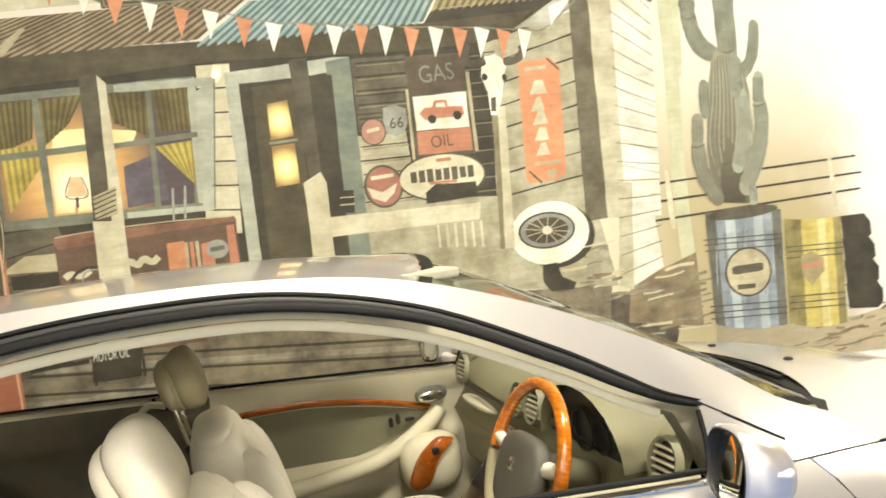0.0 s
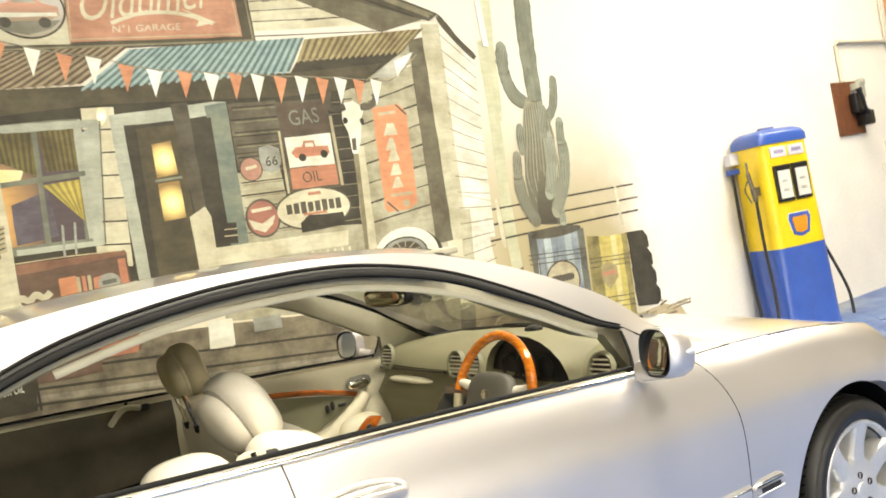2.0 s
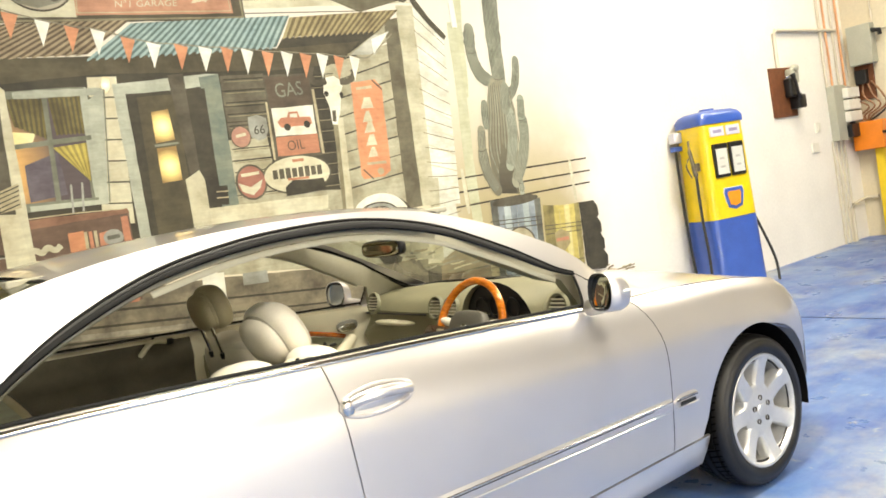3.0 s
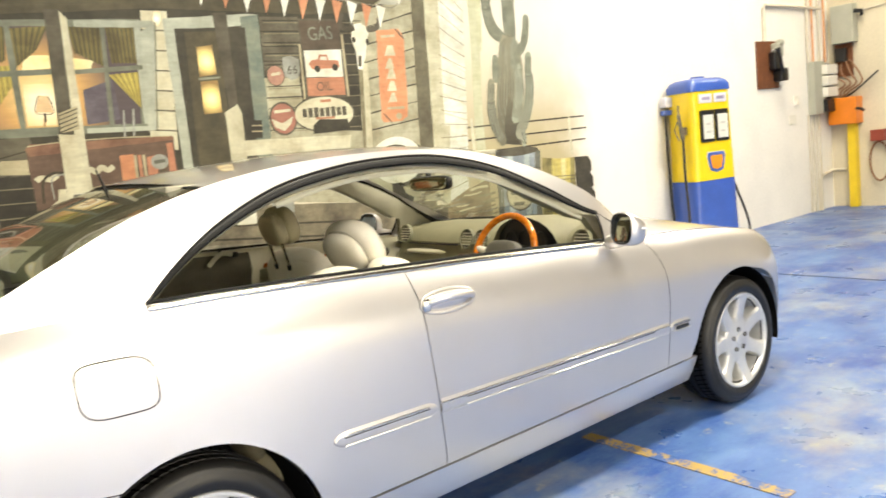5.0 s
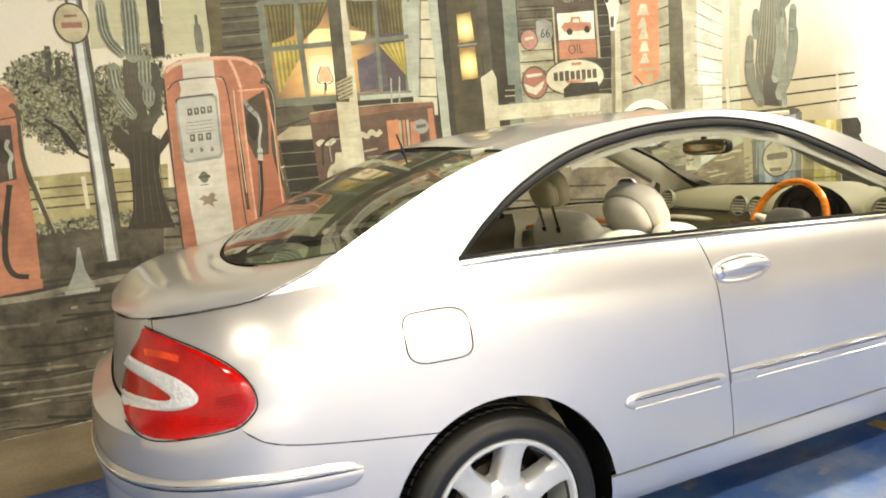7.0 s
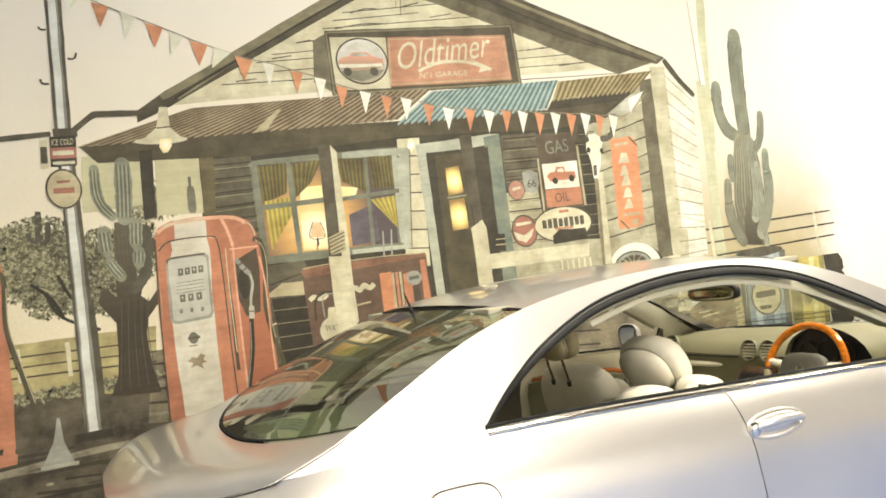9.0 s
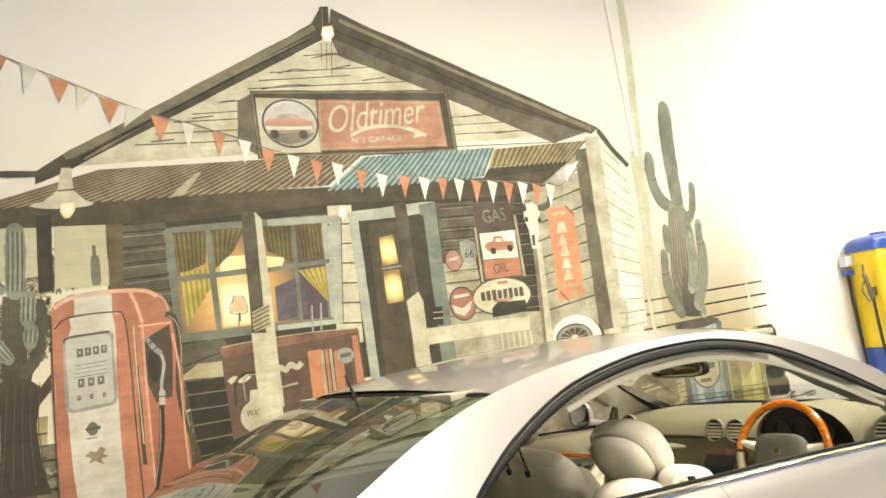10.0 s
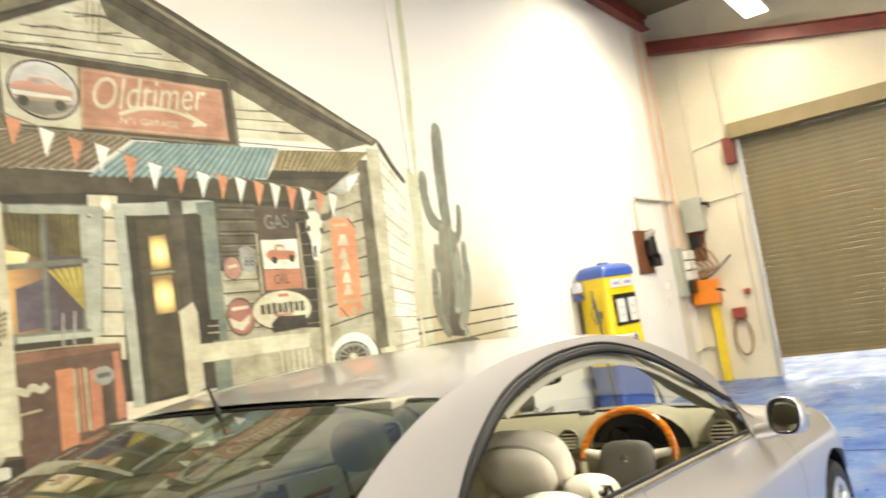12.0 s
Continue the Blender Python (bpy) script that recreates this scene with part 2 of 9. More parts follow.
def curve_at(table, x):
    """Smooth curve through (x, value) pairs."""
    if x <= table[0][0]:
        return table[0][1]
    for i in range(len(table) - 1):
        (x0, y0), (x1, y1) = table[i], table[i + 1]
        if x <= x1:
            s = lambda k: 0.0 if k <= 0 or k >= len(table) - 1 else (table[k + 1][1] - table[k - 1][1]) / (table[k + 1][0] - table[k - 1][0])
            d = (y1 - y0) / (x1 - x0)
            m0, m1 = (s(i) if i > 0 else d), (s(i + 1) if i + 1 < len(table) - 1 else d)
            h, t = x1 - x0, (x - x0) / (x1 - x0)
            return (2 * t ** 3 - 3 * t * t + 1) * y0 + (t ** 3 - 2 * t * t + t) * h * m0 + (3 * t * t - 2 * t ** 3) * y1 + (t ** 3 - t * t) * h * m1
    return table[-1][1]


# ---- the room ----
WALL_Y, END_X, ROOM_W, ROOM_S, ROOF = 3.0, 10.4, -7.0, -9.0, 5.35
floor = tagged(part("floor", boxm((ROOM_W, ROOM_S, -0.15), (16, WALL_Y, 0)), M_floor), "worn blue painted concrete workshop floor", "floor", kind="structure")
bm = bmesh.new()
random.seed(3)
edge = [(-7 + 0.25 * i, 2.0 + random.uniform(-0.03, 0.03)) for i in range(41)]
grid(bm, [[(x, y, 0.004) for x, y in edge], [(x, WALL_Y, 0.004) for x, y in edge]])
tagged(part("floor_strip", bm, M_concrete), "bare brown concrete strip along the painted wall", "floor", kind="structure")
tagged(part("wall_north", boxm((ROOM_W, WALL_Y, 0), (END_X, WALL_Y + 0.2, ROOF + 0.6)), M_wall), "white painted concrete panel wall", "wall", kind="structure")
tagged(part("wall_west", boxm((ROOM_W - 0.2, ROOM_S, 0), (ROOM_W, WALL_Y + 0.2, ROOF + 0.6)), M_wall), "white painted workshop wall", "wall", kind="structure")
tagged(part("wall_south", boxm((ROOM_W - 0.2, ROOM_S - 0.2, 0), (END_X + 0.2, ROOM_S, ROOF + 0.6)), M_wall), "white painted workshop wall", "wall", kind="structure")
DOOR_Y0, DOOR_Y1, DOOR_Z = -3.0, 1.97, 3.45
bm = bmesh.new()
box(bm, (END_X, DOOR_Y1, 0), (END_X + 0.2, WALL_Y + 0.2, ROOF + 0.6))
box(bm, (END_X, ROOM_S, 0), (END_X + 0.2, DOOR_Y0, ROOF + 0.6))
box(bm, (END_X, DOOR_Y0, DOOR_Z), (END_X + 0.2, DOOR_Y1, ROOF + 0.6))
tagged(part("wall_east", bm, surface("cream_wall_paint", (206, 196, 170), 0.75, vary=0.06, scale=1.3, bump=0.05, fine=30)), "cream painted end wall round a roller door", "wall", kind="structure")
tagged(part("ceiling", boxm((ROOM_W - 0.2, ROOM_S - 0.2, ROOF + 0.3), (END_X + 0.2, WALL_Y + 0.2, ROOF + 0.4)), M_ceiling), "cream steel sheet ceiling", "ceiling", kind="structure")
tagged(part("backdrop", boxm((15.9, -7, -0.1), (16, 6, 4.5)), M_outside), "bright daylight outside the roller door", "backdrop", kind="structure")
for y0, y1, g in ((0.36, -0.62, 0.034), (-0.72, -1.9, 0.034), (1.1, 0.5, 0.032), (-2.1, -4.2, 0.034)):
    tagged(part("floor_line", boxm((1.93 - g, min(y0, y1), 0.0), (1.93 + g, max(y0, y1), 0.004)), M_lineyellow), "worn yellow painted bay line on the floor", "floor line", kind="structure")
tagged(part("floor_joint", boxm((5.69, ROOM_S, 0.0), (5.70, 2.95, 0.0035)), surface("joint_dark", (60, 66, 80), 0.8)), "thin dark joint across the floor", "floor joint", kind="structure")
tagged(part("panel_joint", boxm((3.88, WALL_Y - 0.012, 2.75), (3.93, WALL_Y, ROOF)), M_wall), "raised joint between two wall panels", "trim", kind="structure")


def steel_beam(name, a, b, depth, width):
    """I-section beam between two points."""
    a, b = Vector(a), Vector(b)
    d = (b - a).normalized()
    s = d.cross(Vector((0, 0, 1))).normalized()
    bm = bmesh.new()
    for lo, hi, w in ((-depth / 2, -depth / 2 + 0.02, width), (depth / 2 - 0.02, depth / 2, width), (-depth / 2 + 0.02, depth / 2 - 0.02, 0.015)):
        rows = [[p + s * w / 2 + Vector((0, 0, lo)), p + s * w / 2 + Vector((0, 0, hi)), p - s * w / 2 + Vector((0, 0, hi)), p - s * w / 2 + Vector((0, 0, lo))] for p in (a, b)]
        grid(bm, rows, True)
        for r in (rows[0][::-1], rows[1]):
            bm.faces.new([bm.verts.new(q) for q in r])
    bmesh.ops.recalc_face_normals(bm, faces=bm.faces)
    return tagged(part(name, bm, M_redsteel), "red oxide painted steel roof beam", "beam", "roof beams", "structure")


steel_beam("beam_1", (END_X - 0.09, -3.2, 3.80), (END_X - 0.09, WALL_Y - 0.01, 5.12), 0.2, 0.14)
steel_beam("beam_2", (6.9, WALL_Y - 0.09, 5.46), (END_X - 0.2, WALL_Y - 0.09, 5.46), 0.2, 0.14)
steel_beam("beam_3", (5.0, ROOM_S, 5.5), (5.0, WALL_Y - 0.01, 5.5), 0.24, 0.16)

# roller door, raised a hand's breadth over the floor
rd = thing("roller_door", "olive beige steel roller door standing slightly open", "roller door")
z = 0.27
n = 0
slat_mesh = None
while z < DOOR_Z + 0.05:
    bm = bmesh.new()
    prof = [(0.0, 0.0), (-0.002, 0.018), (-0.003, 0.037), (-0.002, 0.056), (0.0, 0.0745)]
    grid(bm, [[(x, y, zz) for x, zz in prof] for y in (DOOR_Y0 + 0.03, DOOR_Y1 - 0.03)])
    if slat_mesh is None:
        slat_mesh = mesh_of("slat", bm, M_rolldoor, 40)
    else:
        bm.free()
    s = new("slat", slat_mesh)
    s.parent, s.location = rd, (END_X + 0.05, 0, z)
    z += 0.075
part("bottom_rail", boxm((END_X + 0.03, DOOR_Y0 + 0.03, 0.25), (END_X + 0.06, DOOR_Y1 - 0.03, 0.29)), M_doorbox, rd)
for y in (DOOR_Y1 - 0.02, DOOR_Y0 - 0.02):
    part("guide_rail", boxm((END_X - 0.03, y, 0.0), (END_X + 0.07, y + 0.05, DOOR_Z)), M_lamptin, rd)
part("drum_cover", boxm((END_X - 0.22, DOOR_Y0, DOOR_Z - 0.02), (END_X - 0.005, DOOR_Y1 + 0.06, DOOR_Z + 0.2), 0.01), M_doorbox, rd, "olive sheet-metal drum cover")
part("drive_bracket", boxm((END_X - 0.16, DOOR_Y1 + 0.02, DOOR_Z - 0.36), (END_X - 0.005, DOOR_Y1 + 0.17, DOOR_Z + 0.02), 0.01), M_redsteel, rd, "dark red steel drive bracket")
part("hand_chain", tube(bmesh.new(), [(END_X - 0.03, DOOR_Y1 + 0.12, DOOR_Z - 0.3), (END_X - 0.03, DOOR_Y1 + 0.12, 0.5)], 0.006), M_lamptin, rd)

# high-bay lamps under the ceiling, the low rear pair only added fill
lamp_master = None
for x, y, lz, share in LAMP_SPOTS:
    hb = thing("ceiling_lamp", "white high-bay ceiling lamp with a glowing diffuser, some added as unseen fill", "ceiling lamp", "workshop ceiling lamps", at=(x, y, lz))
    part("housing", boxm((-0.62, -0.16, 0.02), (0.62, 0.16, 0.12), 0.02), M_lamptin, hb)
    part("diffuser", boxm((-0.6, -0.14, 0.0), (0.6, 0.14, 0.02)), M_lampglow, hb)
    for dx in (-0.5, 0.5):
        part("hanger", tube(bmesh.new(), [(dx, 0, 0.12), (dx, 0, ROOF + 0.3 - lz)], 0.008), M_lamptin, hb)
    ld = bpy.data.lights.new("lamp_light", "AREA")
    ld.shape, ld.size, ld.size_y, ld.energy, ld.color = "RECTANGLE", 1.2, 0.3, LAMP_WATTS * share, (1.0, 0.908, 0.735)
    lo = new("lamp_light", ld)
    lo.location = (x, y, lz - 0.03)

# ---- the painted wall: flat paint on the north wall ----
mural = thing("mural", "hand-painted desert filling station mural on a workshop wall", "mural", kind="structure")
PAINT_STEP = 0.0005


coats = [0]


def paint_y(layer):
    """Depth of a coat: layer by layer, each new piece a hair over the last."""
    coats[0] += 1
    return WALL_Y - 0.002 - PAINT_STEP * layer - 0.000012 * (coats[0] % 38)


def wavy(pts, closed=True, step=0.10, amount=0.003):
    out = []
    m = len(pts)
    for i in range(m if closed else m - 1):
        a, b = Vector(pts[i]), Vector(pts[(i + 1) % m])
        k = max(1, int((b - a).length / step))
        for j in range(k):
            p = a.lerp(b, j / k)
            if j:
                p += Vector((random.uniform(-amount, amount), random.uniform(-amount, amount)))
            out.append(p)
    if not closed:
        out.append(Vector(pts[-1]))
    return out


def flat(name, pts, material, layer, label=""):
    bm = bmesh.new()
    y = paint_y(layer)
    pts = [(x, max(z, 0.006)) for x, z in pts]
    f = bm.faces.new([bm.verts.new((p.x, y, p.y)) for p in wavy(pts)])
    f.normal_update()
    if f.normal.y > 0:
        f.normal_flip()
    bmesh.ops.triangulate(bm, faces=[f])
    return part(name, bm, material, mural, label)


def stroke(name, pts, width, material, layer, label="", shift=0.0):
    p = [q.to_2d() for q in smooth_path([(x, z, 0) for x, z in pts], 5)]
    bm = bmesh.new()
    rows = [[], []]
    y = paint_y(layer)
    for i, q in enumerate(p):
        d = (p[min(i + 1, len(p) - 1)] - p[max(i - 1, 0)]).normalized()
        nrm = Vector((-d.y, d.x)) * width * 0.5 * random.uniform(0.9, 1.1) * (0.75 if width > 0.03 and i in (0, len(p) - 1) else 1.0)
        for k, s in ((0, 1), (1, -1)):
            c = q + nrm * s + Vector((-d.y, d.x)) * shift
            rows[k].append((c.x, y, max(c.y, 0.006)))
    grid(bm, rows)
    return part(name, bm, material, mural, label)


def ribbed(name, pts, width, material, layer, rib=0.016):
    """Cactus limb: rounded ends, a lit flank, thin dark furrows and pale spines between them."""
    stroke(name, pts, width, material, layer)
    for i in (0, -1):
        oval("cactus_tip", pts[i], width * 0.44, width * 0.5, material, layer)
    n = max(3, int(width / rib))
    for k in range(n):
        u = -0.46 + 0.92 * (k + 0.5) / n
        stroke("cactus_rib", pts, width * 0.34 / n, M_cactusdark2, layer + 1, shift=width * u)
        if k < n - 1:
            stroke("cactus_spines", pts, width * 0.2 / n, M_cactuslight, layer + 1, shift=width * (u + 0.46 / n))


def oval(name, c, rx, rz, material, layer, label=""):
    n = 36
    return flat(name, [(c[0] + rx * math.cos(2 * math.pi * k / n), c[1] + rz * math.sin(2 * math.pi * k / n)) for k in range(n)], material, layer, label)


def boards(name, quad, n, material, layer):
    tl, tr, br, bl = (Vector(q) for q in quad)
    for k in range(n):
        a, b = k / n, (k + 0.93) / n
        p = [tl.lerp(bl, a), tr.lerp(br, a), tr.lerp(br, b), tl.lerp(bl, b)]
        flat(name, [tuple(q) for q in p], material, layer)


def drum(name, quad, tones, layer, sag=0.03):
    """Painted barrel: upright bands of tone between curved rims."""
    tl, tr, br, bl = (Vector(q) for q in quad)
    n = len(tones)
    for k, tone in enumerate(tones):
        top, low = [], []
        for j in range(5):
            u = (k + j / 4) / n
            drop = Vector((0, sag * (1 - (2 * u - 1) ** 2)))
            top.append(tl.lerp(tr, u) - drop * 0.4)
            low.append(bl.lerp(br, u) - drop)
        flat(name, [tuple(p) for p in top + low[::-1]], tone, layer)


def stripes(name, quad, n, mats, layer, wave):
    """Light and dark bands side by side, every light one with a rounded hem."""
    tl, tr, br, bl = (Vector(q) for q in quad)
    bm = bmesh.new()
    y = paint_y(layer)
    along = (bl - tl).lerp(br - tr, 0.5).normalized() * wave

    def face(pts, k):
        f = bm.faces.new([bm.verts.new((q.x, y, q.y)) for q in pts])
        f.material_index = k

    for k in range(n):
        a, b, c = k / n, (k + 0.52) / n, (k + 1) / n
        for half, u0, u1 in ((0, a, b), (1, b, c)):
            face([tl.lerp(tr, u0), tl.lerp(tr, u1), bl.lerp(br, u1), bl.lerp(br, u0)], half)
        face([bl.lerp(br, a), bl.lerp(br, a + 0.12 / n) + along * 0.7, bl.lerp(br, a + 0.26 / n) + along, bl.lerp(br, a + 0.40 / n) + along * 0.7, bl.lerp(br, b)], 0)
    return part(name, bm, mats, mural)


def corrugated(name, quad, n, light, dark, layer):
    return stripes(name, quad, n, [light, dark], layer, 0.02)


def curtain(name, quad, n, light, dark, layer):
    return stripes(name, quad, n, [light, dark], layer, 0.006)


def foliage(name, c, rx, rz, n, seed, layer):
    rnd = random.Random(seed)
    for k in range(7):
        a = k * 2.4
        oval("shrub_mass", (c[0] + rx * 0.45 * math.cos(a), c[1] + rz * 0.45 * math.sin(a)), rx * rnd.uniform(0.2, 0.4), rz * rnd.uniform(0.2, 0.4), M_bark2, layer)
    bm = bmesh.new()
    y0 = paint_y(layer)
    for k in range(3 * n):
        a, q = rnd.uniform(0, 2 * math.pi), rnd.random() ** 0.6
        x, z = c[0] + rx * q * math.cos(a), c[1] + rz * q * math.sin(a)
        t, s = rnd.uniform(0, math.pi), rnd.uniform(0.007, 0.02)
        u, v = Vector((math.cos(t), math.sin(t))) * s, Vector((-math.sin(t), math.cos(t))) * s * 0.45
        y = y0 - 0.00006 * rnd.randint(0, 5)
        f = bm.faces.new([bm.verts.new((x + w.x, y, max(0.01, z + w.y))) for w in (u, v, -u, -v)])
        f.material_index = rnd.choice((0, 1, 1, 2, 2))
    ob = part(name, bm, [M_leafdark, M_leaf, M_leaflight], mural)
    ob["kind"] = "stuff"
    return ob


def text_mesh(text):
    cu = bpy.data.curves.new("text", "FONT")
    cu.body, cu.resolution_u = text, 3
    ob = bpy.data.objects.new("text", cu)
    scene.collection.objects.link(ob)
    me = bpy.data.meshes.new_from_object(ob.evaluated_get(bpy.context.evaluated_depsgraph_get()))
    bpy.data.objects.remove(ob)
    return me


def lettering(text, corners, material, layer, shear=0.0):
    """Letters between left-bottom, right-bottom and left-top."""
    me = text_mesh(text)
    xs, ys = [v.co.x for v in me.vertices], [v.co.y for v in me.vertices]
    o, r, t = (Vector(c) for c in corners)
    y = paint_y(layer)
    for v in me.vertices:
        u = (v.co.x - min(xs)) / (max(xs) - min(xs))
        w = (v.co.y - min(ys)) / (max(ys) - min(ys))
        p = o + (r - o) * u + (t - o) * w + Vector((shear * w * 0.1, 0))
        v.co = (p.x, y, p.y)
    me.materials.append(material)
    ob = new("lettering", me)
    ob.parent = mural
    return ob


def backdrop_paint():
    """Sepia sky that fades into the white wall towards the corner."""
    m = surface("mural_sky", (222, 215, 192), 0.75, vary=0.06, scale=1.2, tint=(208, 200, 172))
    nt = m.node_tree
    b = nt.nodes["Principled BSDF"]
    old = b.inputs["Base Color"].links[0].from_socket
    tc, sep = nt.nodes.new("ShaderNodeTexCoord"), nt.nodes.new("ShaderNodeSeparateXYZ")
    nt.links.new(tc.outputs["Object"], sep.inputs[0])
    nz = nt.nodes.new("ShaderNodeTexNoise")
    nz.inputs["Scale"].default_value, nz.inputs["Detail"].default_value = 1.8, 5
    nt.links.new(tc.outputs["Object"], nz.inputs["Vector"])
    add = nt.nodes.new("ShaderNodeMath")
    add.operation, add.use_clamp = "MULTIPLY_ADD", False
    add.inputs[1].default_value = 1.6
    nt.links.new(nz.outputs[0], add.inputs[0])
    nt.links.new(sep.outputs[0], add.inputs[2])
    rng = nt.nodes.new("ShaderNodeMapRange")
    rng.inputs[1].default_value, rng.inputs[2].default_value = 4.6, 6.1
    nt.links.new(add.outputs[0], rng.inputs[0])
    up = nt.nodes.new("ShaderNodeMapRange")
    up.inputs[1].default_value, up.inputs[2].default_value = 1.6, 3.4
    nt.links.new(sep.outputs[2], up.inputs[0])
    pale = nt.nodes.new("ShaderNodeMix")
    pale.data_type = "RGBA"
    pale.inputs[7].default_value = (*lin((229, 225, 214)), 1)
    nt.links.new(up.outputs[0], pale.inputs[0])
    nt.links.new(old, pale.inputs[6])
    mx = nt.nodes.new("ShaderNodeMix")
    mx.data_type = "RGBA"
    nt.links.new(rng.outputs[0], mx.inputs[0])
    nt.links.new(pale.outputs[2], mx.inputs[6])
    mx.inputs[7].default_value = (*lin((235, 231, 221)), 1)
    # beige wash of far hills, soft towards its edges
    wash = None
    for src, lo, hi in ((sep.outputs[2], 2.5, 1.2), (add.outputs[0], 6.4, 5.2), (sep.outputs[0], 3.0, 3.9)):
        r = nt.nodes.new("ShaderNodeMapRange")
        r.interpolation_type = "SMOOTHSTEP"
        r.inputs[1].default_value, r.inputs[2].default_value = lo, hi
        nt.links.new(src, r.inputs[0])
        if wash is None:
            wash = r.outputs[0]
        else:
            t = nt.nodes.new("ShaderNodeMath")
            t.operation = "MULTIPLY"
            nt.links.new(wash, t.inputs[0])
            nt.links.new(r.outputs[0], t.inputs[1])
            wash = t.outputs[0]
    hill = nt.nodes.new("ShaderNodeMix")
    hill.data_type = "RGBA"
    hill.inputs[7].default_value = (*lin((176, 164, 126)), 1)
    nt.links.new(wash, hill.inputs[0])
    nt.links.new(mx.outputs[2], hill.inputs[6])
    # a cool blue band along the top of the painted sky
    tilt = nt.nodes.new("ShaderNodeMath")
    tilt.operation = "MULTIPLY_ADD"
    tilt.inputs[1].default_value = -0.15
    nt.links.new(sep.outputs[0], tilt.inputs[0])
    nt.links.new(sep.outputs[2], tilt.inputs[2])
    high = nt.nodes.new("ShaderNodeMapRange")
    high.interpolation_type = "SMOOTHSTEP"
    high.inputs[1].default_value, high.inputs[2].default_value = 3.75, 4.15
    nt.links.new(tilt.outputs[0], high.inputs[0])
    fade = nt.nodes.new("ShaderNodeMapRange")
    fade.interpolation_type = "SMOOTHSTEP"
    fade.inputs[1].default_value, fade.inputs[2].default_value = 5.6, 4.2
    nt.links.new(sep.outputs[0], fade.inputs[0])
    both = nt.nodes.new("ShaderNodeMath")
    both.operation = "MULTIPLY"
    nt.links.new(high.outputs[0], both.inputs[0])
    nt.links.new(fade.outputs[0], both.inputs[1])
    blue = nt.nodes.new("ShaderNodeMix")
    blue.data_type = "RGBA"
    blue.inputs[7].default_value = (*lin((172, 192, 204)), 1)
    nt.links.new(both.outputs[0], blue.inputs[0])
    nt.links.new(hill.outputs[2], blue.inputs[6])
    nt.links.new(blue.outputs[2], b.inputs["Base Color"])
    return m


def glow_paint(name, c, reach, inner, middle, outer):
    """Painted lamplight: pigment that runs from pale to dark round a point of the picture."""
    m = paint(name, middle, vary=0.1)
    nt = m.node_tree
    b = nt.nodes["Principled BSDF"]
    tc, mp, ln, ramp = (nt.nodes.new("ShaderNode" + k) for k in ("TexCoord", "Mapping", "VectorMath", "ValToRGB"))
    mp.inputs["Location"].default_value = (-c[0] / reach, 0, -c[1] / reach)
    mp.inputs["Scale"].default_value = (1 / reach, 0, 1 / reach)
    ln.operation = "LENGTH"
    nt.links.new(tc.outputs["Object"], mp.inputs[0])
    nt.links.new(mp.outputs[0], ln.inputs[0])
    nt.links.new(ln.outputs["Value"], ramp.inputs[0])
    e = ramp.color_ramp.elements
    e[0].position, e[0].color = 0.12, (*lin(inner), 1)
    e[1].position, e[1].color = 0.95, (*lin(outer), 1)
    k = e.new(0.5)
    k.color = (*lin(middle), 1)
    hsv = b.inputs["Base Color"].links[0].from_node
    nt.links.new(ramp.outputs[0], hsv.inputs["Color"])
    return m


def wash(name, a, tone_a, b, tone_b, vary=0.1):
    """Pigment that runs softly from one tone at a to another at b, both points of the picture."""
    m = paint(name, tone_a, vary=vary)
    nt = m.node_tree
    d = Vector((b[0] - a[0], b[1] - a[1]))
    k = d / d.length_squared
    tc, dot, ramp = (nt.nodes.new("ShaderNode" + q) for q in ("TexCoord", "VectorMath", "ValToRGB"))
    dot.operation = "DOT_PRODUCT"
    dot.inputs[1].default_value = (k.x, 0, k.y)
    off = nt.nodes.new("ShaderNodeMath")
    off.inputs[1].default_value = -(a[0] * k.x + a[1] * k.y)
    nt.links.new(tc.outputs["Object"], dot.inputs[0])
    nt.links.new(dot.outputs["Value"], off.inputs[0])
    nt.links.new(off.outputs[0], ramp.inputs[0])
    ramp.color_ramp.elements[0].color, ramp.color_ramp.elements[1].color = (*lin(tone_a), 1), (*lin(tone_b), 1)
    hsv = nt.nodes["Principled BSDF"].inputs["Base Color"].links[0].from_node
    nt.links.new(ramp.outputs[0], hsv.inputs["Color"])
    return m


bm = bmesh.new()
grid(bm, [[(-6.9 + 0.5 * i, WALL_Y - 0.002, z) for i in range(27)] for z in (0.004, 1.5, 3.0, 4.6, ROOF)])
part("painted_sky", bm, backdrop_paint(), mural, "sepia desert sky fading to white")
M_sky = paint("m_sky", (198, 188, 146), vary=0.06)
M_road = paint("m_road", (106, 94, 73), (54, 46, 36), 0.3)
M_road2 = paint("m_earth_light", (140, 126, 98), (88, 77, 60))
M_earth = paint("m_earth", (150, 128, 92), (112, 92, 64))
M_field = paint("m_field", (196, 178, 118), (150, 132, 84))
M_hill = paint("m_hill", (206, 192, 152), (188, 172, 128), 0.08)
M_kerb = paint("m_kerb", (168, 156, 130), (96, 86, 68))
M_fence = paint("m_fence", (92, 80, 58)); M_line = paint("m_line", (76, 66, 50)); M_line2 = paint("m_cord", (150, 138, 112))
M_cream = paint("m_cream", (214, 204, 170), (186, 172, 136), 0.12)
M_white = paint("m_white", (230, 224, 204), (208, 198, 170), 0.08)
M_board = paint("m_board", (188, 178, 146), (150, 138, 106), 0.2)
M_darkboard = paint("m_darkboard", (112, 102, 80), (78, 70, 53), 0.22)
